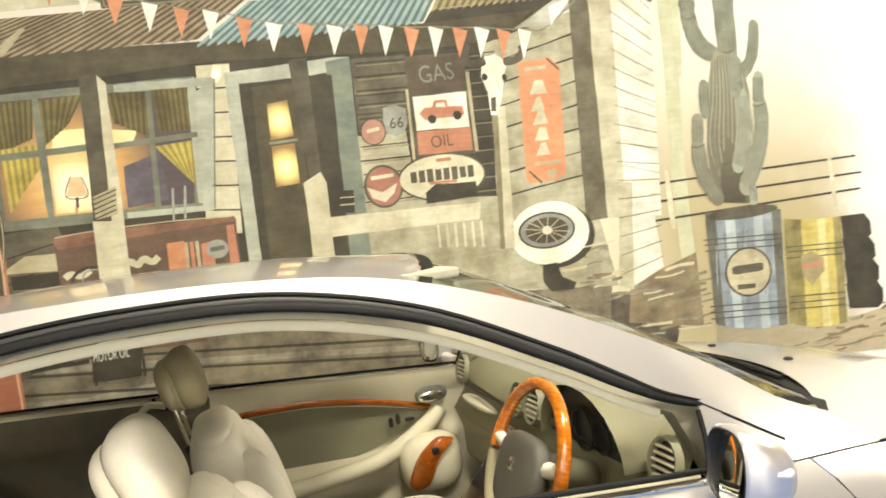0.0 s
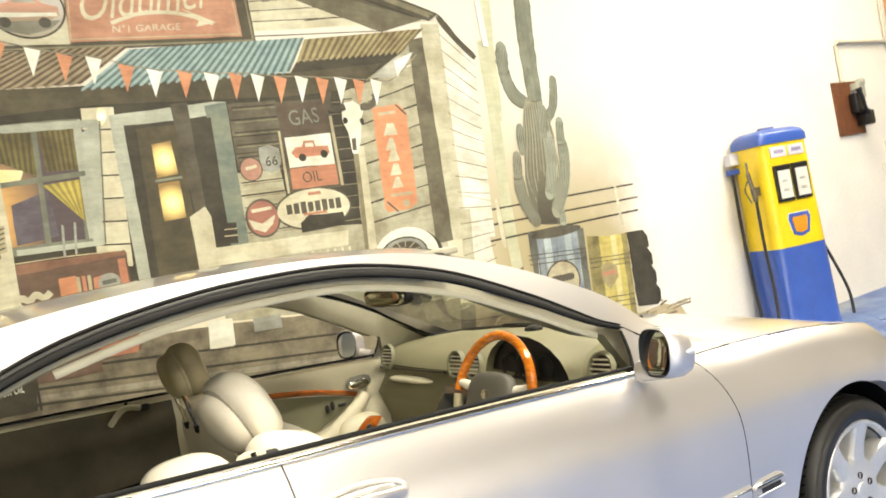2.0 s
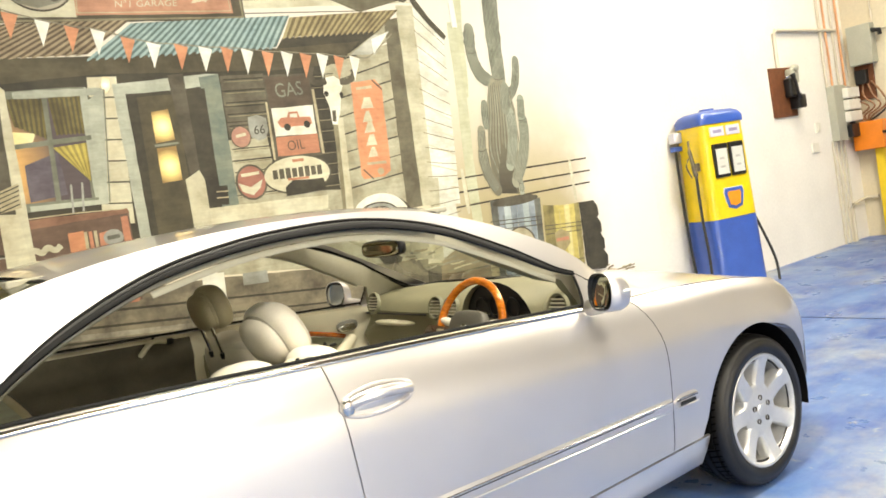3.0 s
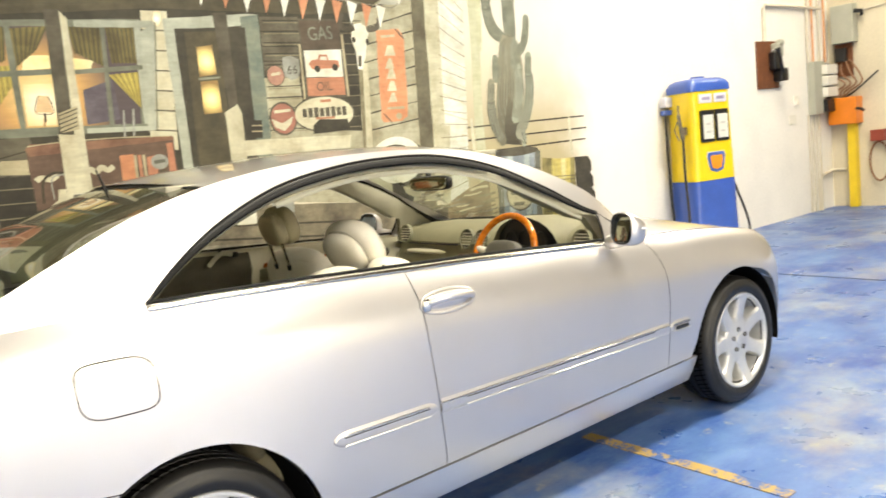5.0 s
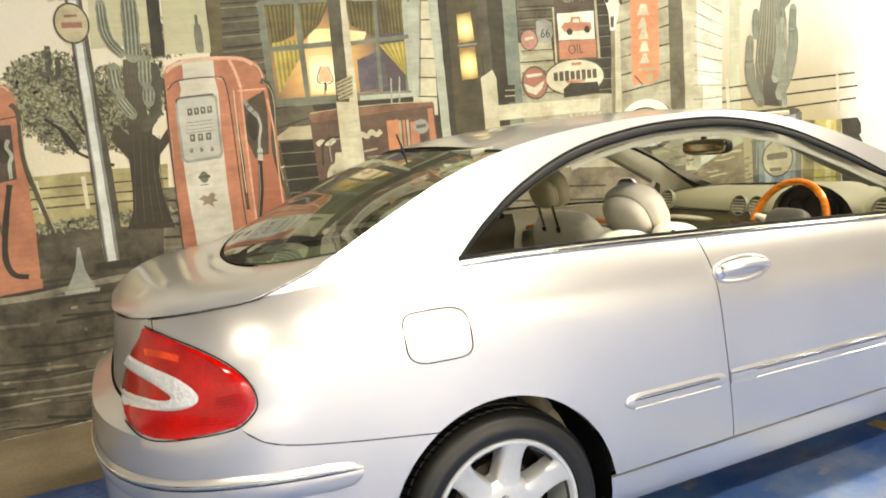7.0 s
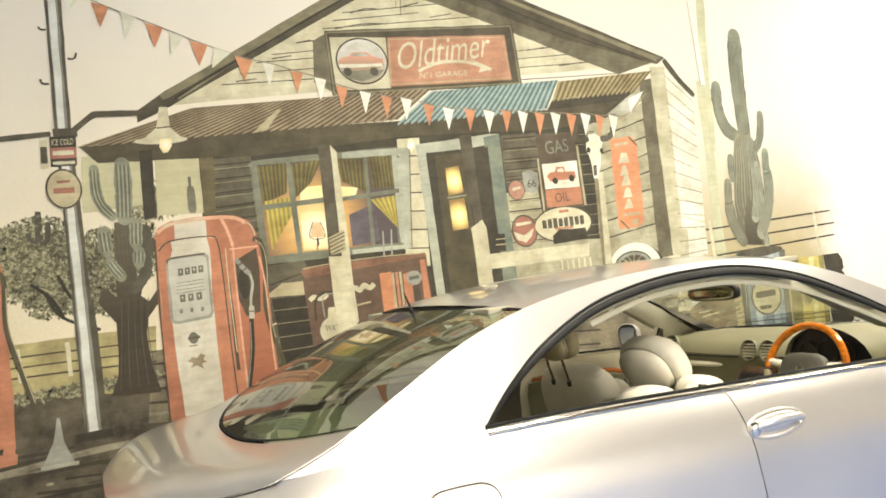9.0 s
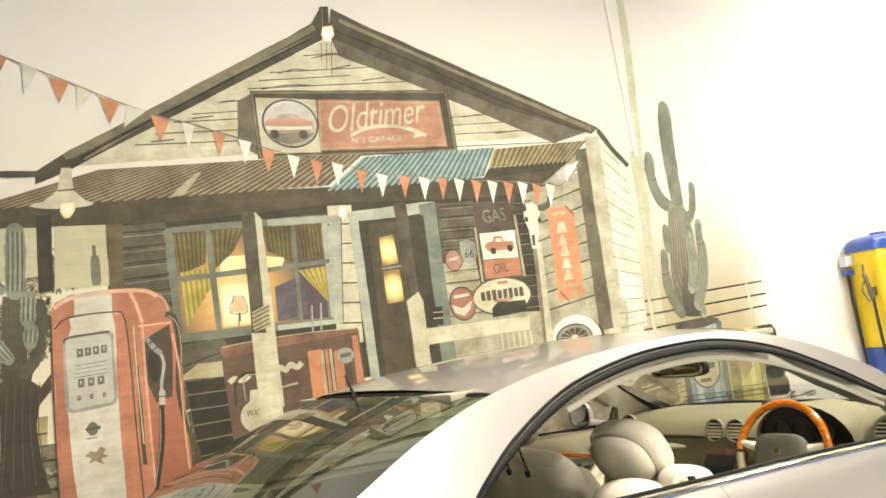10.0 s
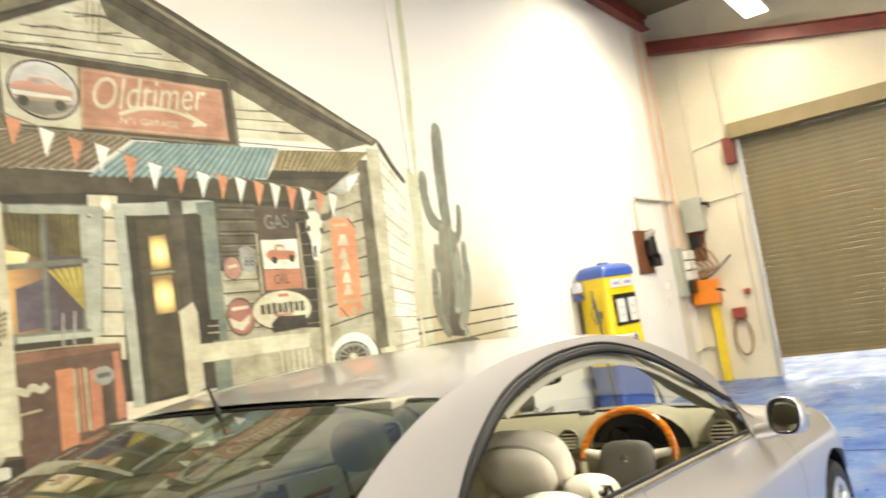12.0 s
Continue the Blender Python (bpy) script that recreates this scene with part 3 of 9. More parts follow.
M_dark = paint("m_dark", (72, 65, 49), (52, 46, 35)); M_dark2 = paint("m_dark_grey", (98, 89, 70), (72, 64, 49))
M_shadow = paint("m_shadow", (118, 108, 82), (92, 82, 60)); M_barge = paint("m_barge", (92, 83, 62), (68, 60, 44))
M_fascia = paint("m_fascia", (94, 84, 60), (70, 62, 42)); M_post = paint("m_post", (150, 138, 104), (116, 104, 74)); M_post2 = paint("m_post_brown", (112, 98, 66), (84, 72, 46))
M_frame = paint("m_frame", (134, 134, 112), (106, 104, 86)); M_framelight = paint("m_frame_light", (184, 183, 160), (156, 154, 134)); M_tealframe = paint("m_frame_teal", (136, 138, 116), (104, 114, 102))
M_rust = paint("m_rust", (162, 141, 108), (130, 110, 80)); M_rustdark = paint("m_rust_dark", (102, 84, 60), (80, 65, 46))
M_teal = paint("m_teal", (160, 176, 168), (126, 148, 142)); M_tealdark = paint("m_teal_dark", (98, 116, 108), (82, 100, 94))
M_straw = paint("m_straw", (180, 160, 108), (140, 120, 76)); M_strawdark = paint("m_straw_dark", (122, 104, 66), (100, 84, 52))
M_tan = paint("m_tan", (196, 180, 140), (168, 150, 112)); M_grey = paint("m_grey", (168, 164, 150), (136, 132, 116)); M_grey2 = paint("m_grey_light", (192, 186, 166), (156, 150, 130))
M_glow = paint("m_lit_yellow", (252, 238, 178), (244, 214, 132), 0.05)
M_indigo = paint("m_indigo", (112, 100, 106), (84, 74, 80)); M_curtain = paint("m_curtain", (206, 182, 66), (168, 144, 48)); M_curtaindark = paint("m_curtain_dark", (128, 112, 54), (88, 76, 38))
M_cooler = paint("m_cooler", (116, 88, 68), (94, 71, 55)); M_coolerlid = paint("m_cooler_lid", (150, 104, 76), (112, 74, 52))
M_orange = paint("m_orange", (196, 124, 84), (168, 102, 68)); M_orangered = paint("m_orange_red", (212, 134, 82), (190, 116, 68)); M_brown = paint("m_brown", (96, 80, 62), (74, 61, 46))
M_signred = paint("m_sign_red", (190, 132, 98), (166, 112, 80)); M_rose = paint("m_rose", (186, 132, 106), (162, 112, 90)); M_rose2 = paint("m_rose_deep", (168, 104, 82), (142, 86, 68))
M_doorwood = paint("m_door", (92, 82, 56), (68, 60, 42))
M_bark = paint("m_bark", (64, 57, 44), (46, 41, 32), 0.25); M_bark2 = paint("m_bark_far", (96, 90, 72), (70, 64, 52)); M_cactus = paint("m_cactus", (156, 154, 130), (118, 116, 94), 0.2)
M_cactusdark = paint("m_cactus_shade", (150, 148, 124), (120, 118, 96), 0.2); M_cactuslight = paint("m_cactus_light", (178, 176, 150), (150, 148, 124), 0.15)
M_cactusdark2 = paint("m_cactus_rib", (112, 108, 88), (92, 88, 70)); M_stain = paint("m_stain", (202, 196, 158), (186, 180, 138), 0.05)
M_leafdark = paint("m_leaf_dark", (94, 86, 64)); M_leaf = paint("m_leaf", (130, 121, 90)); M_leaflight = paint("m_leaf_light", (178, 169, 130))
M_drumblue = paint("m_drum_blue", (152, 156, 156), (116, 122, 124), 0.2); M_drumshade = paint("m_drum_shade", (116, 112, 96), (86, 82, 70)); M_drumyellow = paint("m_drum_yellow", (206, 182, 84), (172, 148, 64)); M_drumolive = paint("m_drum_olive", (158, 140, 76), (116, 102, 56))
M_drumpale = paint("m_drum_pale", (190, 194, 186), (158, 164, 158), 0.15); M_drumcream = paint("m_drum_cream", (224, 208, 136), (196, 176, 100), 0.12)
M_pumpred = paint("m_pump_red", (198, 122, 82), (168, 100, 66), 0.12); M_pumpwhite = paint("m_pump_white", (216, 206, 186), (194, 182, 158), 0.08); M_paper = paint("m_dial_paper", (206, 200, 184), (186, 178, 160), 0.06)
M_cornerpost = paint("m_corner_post", (200, 190, 156), (172, 160, 124), 0.12); M_curtainmid = paint("m_curtain_fold", (164, 142, 56), (136, 116, 46)); M_curtainshade = paint("m_curtain_shade", (96, 85, 52), (74, 65, 40)); M_shade = paint("m_lamp_shade", (206, 158, 92), (178, 132, 74)); M_barge2 = paint("m_barge_light", (142, 130, 98), (112, 101, 74), 0.2); M_steel = paint("m_post_steel", (150, 146, 134), (120, 116, 104), 0.1); M_pumpside = paint("m_pump_side", (188, 116, 76), (158, 94, 60), 0.14); M_steelbright = paint("m_post_shine", (232, 228, 216), (206, 200, 184), 0.05); M_digit = paint("m_digit", (120, 114, 98), (92, 86, 72)); M_flagorange = paint("m_flag_orange", (214, 140, 90), (188, 116, 70)); M_flagwhite = paint("m_flag_white", (238, 232, 216), (218, 208, 184), 0.06); M_flagfaint = paint("m_flag_faint", (226, 220, 194), (208, 200, 170), 0.06)
random.seed(7)
# painted ground and far land
flat("painted_road", [(-3.534, 1.366), (-2.525, 1.265), (-1.367, 1.156), (-0.643, 1.120), (-0.244, 1.109), (1.662, 1.015), (3.077, 0.950), (3.767, 0.858), (3.477, -1.376), (1.418, -0.803), (-3.737, -0.033)], M_road, 1)
flat("painted_field", [(-2.809, 1.472), (-1.310, 1.462), (-0.590, 1.450), (-0.631, 1.077), (-1.336, 1.173), (-2.820, 1.254)], M_field, 1)
stroke("painted_kerb", [(-2.810, 0.833), (-1.586, 0.794), (-1.418, 0.792), (-1.000, 0.819), (-0.420, 0.820), (0.775, 0.872)], 0.035, M_kerb, 3)
stroke("fence_rail", [(-2.237, 1.395), (-1.317, 1.392), (-0.599, 1.365)], 0.01, M_fence, 3)
stroke("fence_rail", [(-2.241, 1.343), (-1.322, 1.337), (-0.606, 1.303)], 0.01, M_fence, 3)
stroke("fence_rail", [(-2.244, 1.291), (-1.326, 1.282), (-0.612, 1.247)], 0.01, M_fence, 3)
stroke("fence_post", [(-1.300, 1.436), (-1.301, 1.254)], 0.022, M_cream, 4)
stroke("fence_post", [(-1.057, 1.433), (-1.059, 1.246)], 0.022, M_cream, 4)
stroke("fence_post", [(-1.540, 1.415), (-1.540, 1.237)], 0.022, M_cream, 4)
stroke("fence_post", [(-1.778, 1.407), (-1.777, 1.235)], 0.022, M_cream, 4)
# shrubs and the cactus beside the shack
foliage("painted_shrub", (-1.129, 1.906), 0.27, 0.24, 620, 11, 2)
foliage("painted_shrub", (-1.234, 1.827), 0.18, 0.15, 260, 12, 2)
foliage("painted_shrub", (-1.083, 1.697), 0.18, 0.13, 240, 13, 2)
foliage("painted_shrub", (-0.497, 2.186), 0.2, 0.12, 200, 14, 2)
foliage("painted_shrub", (-1.237, 2.003), 0.12, 0.1, 110, 15, 2)
foliage("painted_hedge", (-1.123, 1.167), 0.7, 0.035, 300, 16, 4)
stroke("painted_branch", [(-1.133, 1.719), (-1.065, 1.574), (-0.881, 1.475)], 0.018, M_bark, 3)
stroke("painted_branch", [(-1.198, 1.775), (-1.108, 1.684), (-1.059, 1.573)], 0.018, M_bark, 3)
stroke("painted_branch", [(-1.061, 1.809), (-1.006, 1.672), (-0.900, 1.561)], 0.018, M_bark, 3)
stroke("painted_branch", [(-0.533, 2.044), (-0.620, 1.764), (-0.685, 1.534)], 0.018, M_bark, 3)
foliage("painted_shrub", (-0.80, 1.80), 0.17, 0.26, 420, 21, 3)
foliage("painted_shrub", (-0.62, 1.92), 0.12, 0.2, 240, 22, 3)
foliage("painted_shrub", (-0.93, 1.72), 0.14, 0.17, 240, 23, 2)
M_trunkwash = wash("m_trunk", (-0.72, 2.05), (104, 97, 78), (-0.72, 1.5), (66, 58, 45), 0.2)
flat("cactus_trunk", [(-0.870, 1.095), (-0.822, 1.2), (-0.805, 1.331), (-0.797, 1.498), (-0.878, 1.628), (-0.843, 1.711), (-0.775, 1.643), (-0.762, 1.867), (-0.738, 2.072), (-0.634, 2.064), (-0.648, 1.858), (-0.665, 1.651), (-0.609, 1.597), (-0.556, 1.659), (-0.545, 1.594), (-0.622, 1.508), (-0.645, 1.416), (-0.636, 1.223), (-0.605, 1.068)], M_trunkwash, 5)
for k in range(9):
    x = -0.80 + 0.018 * k
    stroke("bark_line", [(x + 0.045, 1.62), (x + 0.02, 1.40), (x - 0.02 + 0.007 * k, 1.12)], 0.0045, M_dark if k % 2 else M_dark2, 6)
for k in range(5):
    x = -0.735 + 0.02 * k
    stroke("bark_line", [(x, 2.05), (x - 0.008, 1.85), (x - 0.01, 1.65)], 0.004, M_dark2 if k % 2 else M_bark2, 6)
ribbed("cactus_arm", [(-0.809, 2.383), (-0.812, 2.25), (-0.79, 2.17), (-0.745, 2.108)], 0.058, M_cactus, 7, 0.02)
ribbed("cactus_arm", [(-0.657, 2.40), (-0.668, 2.24), (-0.682, 2.095)], 0.092, M_cactus, 7, 0.02)
ribbed("cactus_arm", [(-0.801, 2.02), (-0.80, 1.96), (-0.797, 1.91)], 0.068, M_cactus, 7, 0.02)
ribbed("cactus_arm", [(-0.788, 1.845), (-0.765, 1.80), (-0.738, 1.758)], 0.062, M_cactus, 7, 0.02)
ribbed("cactus_arm", [(-0.624, 2.055), (-0.632, 1.99), (-0.637, 1.935)], 0.07, M_cactus, 7, 0.02)
ribbed("cactus_arm", [(-0.628, 1.89), (-0.636, 1.825)], 0.066, M_cactus, 7, 0.02)
stroke("cactus_arm", [(-0.598, 1.874), (-0.60, 1.79), (-0.635, 1.72), (-0.69, 1.655)], 0.06, M_bark2, 7)
stroke("far_cactus", [(-1.118, 2.171), (-1.133, 2.003)], 0.034, M_bark2, 3)
stroke("far_cactus", [(-1.174, 2.056), (-1.171, 2.016), (-1.137, 1.999)], 0.022, M_bark2, 3)
stroke("far_cactus", [(-1.076, 2.108), (-1.09, 2.009), (-1.129, 1.992)], 0.026, M_bark2, 3)
# shack: walls
flat("shack_shade_wall", [(-0.215, 2.417), (0.108, 2.468), (0.541, 2.481), (1.098, 2.531), (2.145, 2.611), (3.322, 2.594), (3.142, 1.317), (2.457, 1.298), (1.208, 1.352), (0.005, 1.372), (-0.037, 0.909), (-0.037, 0.776), (-0.270, 1.814)], M_dark, 3)
boards("dark_board", [(-0.195, 2.399), (0.087, 2.406), (0.075, 1.876), (-0.192, 1.872)], 7, M_darkboard, 4)
boards("dark_board", [(0.047, 1.707), (0.329, 1.725), (0.444, 1.232), (-0.037, 0.909)], 6, M_darkboard, 4)
boards("dark_board", [(1.884, 2.434), (2.189, 2.440), (2.178, 2.020), (1.875, 2.024)], 4, M_darkboard, 4)
boards("light_board", [(1.826, 2.016), (2.137, 2.015), (2.156, 1.442), (1.821, 1.444)], 4, M_board, 4)
boards("light_board", [(2.652, 2.594), (3.353, 2.802), (3.273, 1.525), (2.673, 1.462)], 9, M_board, 4)
flat("corner_shadow", [(3.237, 2.804), (3.370, 2.826), (3.314, 1.386), (3.156, 1.382)], M_shadow, 5)
boards("light_board", [(1.078, 2.454), (1.245, 2.454), (1.190, 1.563), (1.016, 1.585)], 7, M_cream, 5)
flat("corner_post", [(3.365, 2.919), (3.520, 2.918), (3.429, 1.372), (3.302, 1.387)], M_cornerpost, 6)
boards("side_board", [(3.520, 2.918), (3.775, 2.675), (3.667, 1.344), (3.429, 1.372)], 10, M_white, 5)
for k in range(17):
    u = (k + 0.5) / 17
    left, right = Vector((3.515, 2.90)).lerp(Vector((3.345, 0.98)), u), Vector((3.775, 2.66)).lerp(Vector((3.640, 1.06)), u)
    stroke("siding_joint", [tuple(left), tuple(left.lerp(right, 0.5) + Vector((0, random.uniform(-0.004, 0.004)))), tuple(right)], 0.0055, M_post, 7)
flat("side_board_lower", [(3.486, 1.579), (3.613, 1.561), (3.637, 1.044), (3.419, 0.953)], M_white, 4)
flat("corner_post_lower", [(3.402, 1.592), (3.494, 1.578), (3.415, 0.935), (3.323, 0.971)], M_cornerpost, 5)
flat("shack_wall_lower", [(1.724, 1.674), (3.222, 1.544), (3.315, 0.973), (2.452, 1.070), (1.629, 1.168)], M_board, 3)
flat("dirt_bank", [(3.398, 0.957), (3.634, 1.033), (3.876, 1.097), (3.868, 0.634), (3.352, 0.742)], M_earth, 2)
stroke("board_joint", [(1.902, 2.408), (2.721, 2.420)], 0.007, M_bark, 5)
stroke("board_edge", [(1.910, 2.394), (2.718, 2.406)], 0.005, M_post, 5)
stroke("board_joint", [(1.898, 2.332), (2.717, 2.343)], 0.007, M_bark, 5)
stroke("board_edge", [(1.906, 2.318), (2.714, 2.329)], 0.005, M_post, 5)
stroke("board_joint", [(1.894, 2.257), (2.713, 2.265)], 0.007, M_bark, 5)
stroke("board_edge", [(1.901, 2.242), (2.710, 2.252)], 0.005, M_post, 5)
stroke("board_joint", [(1.890, 2.181), (2.709, 2.188)], 0.007, M_bark, 5)
stroke("board_edge", [(1.897, 2.167), (2.706, 2.174)], 0.005, M_post, 5)
stroke("board_joint", [(1.886, 2.105), (2.705, 2.111)], 0.007, M_bark, 5)
stroke("board_edge", [(1.893, 2.091), (2.702, 2.097)], 0.005, M_post, 5)
stroke("board_joint", [(1.881, 2.030), (2.701, 2.034)], 0.007, M_bark, 5)
stroke("board_edge", [(1.889, 2.015), (2.699, 2.020)], 0.005, M_post, 5)
stroke("board_joint", [(1.877, 1.954), (2.697, 1.956)], 0.007, M_bark, 5)
stroke("board_edge", [(1.885, 1.940), (2.695, 1.943)], 0.005, M_post, 5)
stroke("board_joint", [(1.873, 1.878), (2.693, 1.879)], 0.007, M_bark, 5)
stroke("board_edge", [(1.880, 1.864), (2.691, 1.865)], 0.005, M_post, 5)
stroke("board_joint", [(1.869, 1.803), (2.690, 1.802)], 0.007, M_bark, 5)
stroke("board_edge", [(1.876, 1.788), (2.687, 1.788)], 0.005, M_post, 5)
stroke("board_joint", [(1.865, 1.727), (2.686, 1.725)], 0.007, M_bark, 5)
stroke("board_edge", [(1.872, 1.713), (2.683, 1.711)], 0.005, M_post, 5)
stroke("board_joint", [(1.860, 1.652), (2.682, 1.648)], 0.007, M_bark, 5)
stroke("board_edge", [(1.868, 1.637), (2.679, 1.634)], 0.005, M_post, 5)
stroke("board_joint", [(-0.178, 2.359), (0.086, 2.367)], 0.009, M_dark, 5)
stroke("board_edge", [(-0.175, 2.335), (0.082, 2.343)], 0.006, M_post, 5)
stroke("board_joint", [(-0.183, 2.273), (0.085, 2.283)], 0.009, M_dark, 5)
stroke("board_edge", [(-0.180, 2.249), (0.081, 2.258)], 0.006, M_post, 5)
stroke("board_joint", [(-0.189, 2.187), (0.084, 2.198)], 0.009, M_dark, 5)
stroke("board_edge", [(-0.185, 2.163), (0.080, 2.174)], 0.006, M_post, 5)
stroke("board_joint", [(-0.194, 2.101), (0.083, 2.114)], 0.009, M_dark, 5)
stroke("board_edge", [(-0.190, 2.077), (0.079, 2.089)], 0.006, M_post, 5)
stroke("board_joint", [(-0.199, 2.015), (0.082, 2.029)], 0.009, M_dark, 5)
stroke("board_edge", [(-0.196, 1.990), (0.078, 2.004)], 0.006, M_post, 5)
stroke("board_joint", [(-0.204, 1.928), (0.081, 1.943)], 0.009, M_dark, 5)
stroke("board_edge", [(-0.201, 1.904), (0.077, 1.919)], 0.006, M_post, 5)
stroke("board_joint", [(-0.209, 1.842), (0.080, 1.858)], 0.009, M_dark, 5)
stroke("board_edge", [(-0.206, 1.817), (0.076, 1.833)], 0.006, M_post, 5)
stroke("board_joint", [(-0.214, 1.755), (0.079, 1.772)], 0.009, M_dark, 5)
stroke("board_edge", [(-0.211, 1.730), (0.075, 1.748)], 0.006, M_post, 5)
stroke("board_joint", [(-0.220, 1.668), (0.078, 1.687)], 0.009, M_dark, 5)
stroke("board_edge", [(-0.216, 1.643), (0.074, 1.662)], 0.006, M_post, 5)
flat("shade_under_bench", [(0.092, 1.505), (0.369, 1.499), (0.382, 1.033), (0.119, 1.028)], M_bark, 5)
stroke("board_edge", [(0.093, 1.433), (0.366, 1.422)], 0.006, M_post, 6)
stroke("board_edge", [(0.100, 1.349), (0.370, 1.340)], 0.006, M_post, 6)
stroke("board_edge", [(0.107, 1.264), (0.374, 1.258)], 0.006, M_post, 6)
stroke("board_edge", [(0.113, 1.179), (0.378, 1.175)], 0.006, M_post, 6)
stroke("board_edge", [(0.120, 1.094), (0.382, 1.092)], 0.006, M_post, 6)
# gable, barge boards and ridge
flat("gable_wall", [(1.235, 3.574), (3.512, 2.941), (-0.396, 2.741), (-0.344, 2.785)], M_cream, 3)
stroke("board_joint", [(1.061, 3.452), (1.429, 3.505)], 0.006, M_line, 4)
stroke("board_joint", [(0.822, 3.327), (1.652, 3.413)], 0.006, M_line, 4)
stroke("board_joint", [(0.669, 3.216), (1.862, 3.316)], 0.006, M_line, 4)
stroke("board_joint", [(0.475, 3.120), (0.677, 3.146)], 0.006, M_line, 4)
stroke("board_joint", [(0.200, 2.994), (0.663, 3.027)], 0.006, M_line, 4)
stroke("board_joint", [(-0.026, 2.858), (0.645, 2.886)], 0.006, M_line, 4)
stroke("board_joint", [(2.124, 3.056), (2.521, 3.089)], 0.006, M_line, 4)
stroke("board_joint", [(2.124, 2.931), (2.830, 2.966)], 0.006, M_line, 4)
stroke("board_joint", [(2.105, 2.840), (3.045, 2.871)], 0.006, M_line, 4)
flat("gable_shadow", [(1.253, 3.642), (3.525, 2.989), (3.042, 2.862), (2.512, 3.050), (1.857, 3.291), (1.319, 3.466)], M_shadow, 5)
flat("barge_board", [(1.231, 3.797), (1.214, 3.572), (0.587, 3.238), (-0.347, 2.733), (-0.543, 2.644), (-0.539, 2.713), (-0.391, 2.813), (0.323, 3.168), (1.151, 3.680)], M_barge, 7)
flat("barge_board", [(1.309, 3.800), (1.526, 3.708), (2.137, 3.490), (3.539, 2.990), (3.444, 2.939), (2.588, 3.141), (1.744, 3.425), (1.258, 3.596)], M_barge, 7)
stroke("barge_light_edge", [(1.396, 3.692), (2.128, 3.446), (3.490, 2.984)], 0.008, M_post, 8)
stroke("barge_light_edge", [(1.137, 3.582), (0.489, 3.248), (-0.295, 2.779)], 0.012, M_post, 8)
stroke("verge_end", [(3.521, 2.975), (3.645, 2.812), (3.791, 2.666)], 0.05, M_barge, 8)
flat("ridge_cap", [(1.224, 3.804), (1.291, 3.813), (1.276, 3.637), (1.211, 3.630)], M_barge, 8)
M_glow117 = glow_paint("m_painted_light", (1.257, 3.616), 0.088, (255, 253, 244), (250, 240, 206), (214, 198, 150))
flat("ridge_lamp", [(1.228, 3.663), (1.303, 3.680), (1.306, 3.617), (1.270, 3.566), (1.229, 3.562), (1.211, 3.606)], M_glow117, 9)
stroke("paint_chip", [(1.116, 3.439), (1.239, 3.470), (1.362, 3.478)], 0.0075, M_dark2, 5)
stroke("paint_chip", [(0.876, 3.324), (0.990, 3.356), (1.085, 3.353)], 0.0075, M_dark2, 5)
stroke("paint_chip", [(1.244, 3.371), (1.392, 3.407)], 0.0075, M_dark2, 5)
stroke("paint_chip", [(0.755, 3.215), (0.939, 3.249), (1.090, 3.253)], 0.0075, M_dark2, 5)
stroke("paint_chip", [(1.460, 3.302), (1.637, 3.332)], 0.0075, M_dark2, 5)
stroke("paint_chip", [(0.307, 3.018), (0.434, 3.037)], 0.0075, M_dark2, 5)
stroke("paint_chip", [(0.059, 2.876), (0.190, 2.891)], 0.0075, M_dark2, 5)
stroke("paint_chip", [(0.475, 3.120), (0.575, 3.140)], 0.0075, M_dark2, 5)
stroke("paint_chip", [(2.226, 3.060), (2.386, 3.084)], 0.0075, M_dark2, 5)
stroke("paint_chip", [(2.488, 2.940), (2.714, 2.963)], 0.0075, M_dark2, 5)
stroke("soot_streak", [(1.203, 3.551), (1.187, 3.415)], 0.005, M_shadow, 6)
stroke("soot_streak", [(1.240, 3.555), (1.215, 3.364)], 0.005, M_shadow, 6)
stroke("soot_streak", [(1.277, 3.559), (1.243, 3.313)], 0.005, M_shadow, 6)
stroke("board_joint", [(0.744, 3.271), (1.381, 3.335)], 0.006, M_line, 4)
stroke("board_joint", [(0.310, 3.045), (0.635, 3.074)], 0.006, M_line, 4)
stroke("board_joint", [(0.091, 2.924), (0.603, 2.953)], 0.006, M_line, 4)
stroke("board_joint", [(2.137, 2.998), (2.674, 3.033)], 0.006, M_line, 4)
stroke("ridge_seam", [(1.243, 3.790), (1.228, 3.639)], 0.006, M_post, 9)
stroke("barge_face", [(1.171, 3.656), (0.493, 3.279), (-0.128, 2.932), (-0.393, 2.790)], 0.045, M_barge2, 8)
stroke("barge_face", [(1.358, 3.719), (1.856, 3.539), (2.565, 3.286), (3.454, 2.973)], 0.028, M_barge2, 8)
stroke("barge_dark_edge", [(1.145, 3.583), (0.487, 3.230), (-0.132, 2.889), (-0.320, 2.779)], 0.012, M_bark, 9)
stroke("barge_dark_edge", [(1.314, 3.642), (1.844, 3.472), (2.549, 3.214), (3.322, 2.970)], 0.01, M_bark, 9)
stroke("sign_frame_edge", [(0.686, 3.189), (2.113, 3.245)], 0.012, M_barge2, 9)
stroke("sign_frame_edge", [(2.113, 3.245), (2.120, 2.816)], 0.012, M_barge2, 9)
stroke("sign_frame_edge", [(2.120, 2.816), (0.686, 2.777)], 0.012, M_barge2, 9)
stroke("sign_frame_edge", [(0.686, 2.777), (0.686, 3.189)], 0.012, M_barge2, 9)
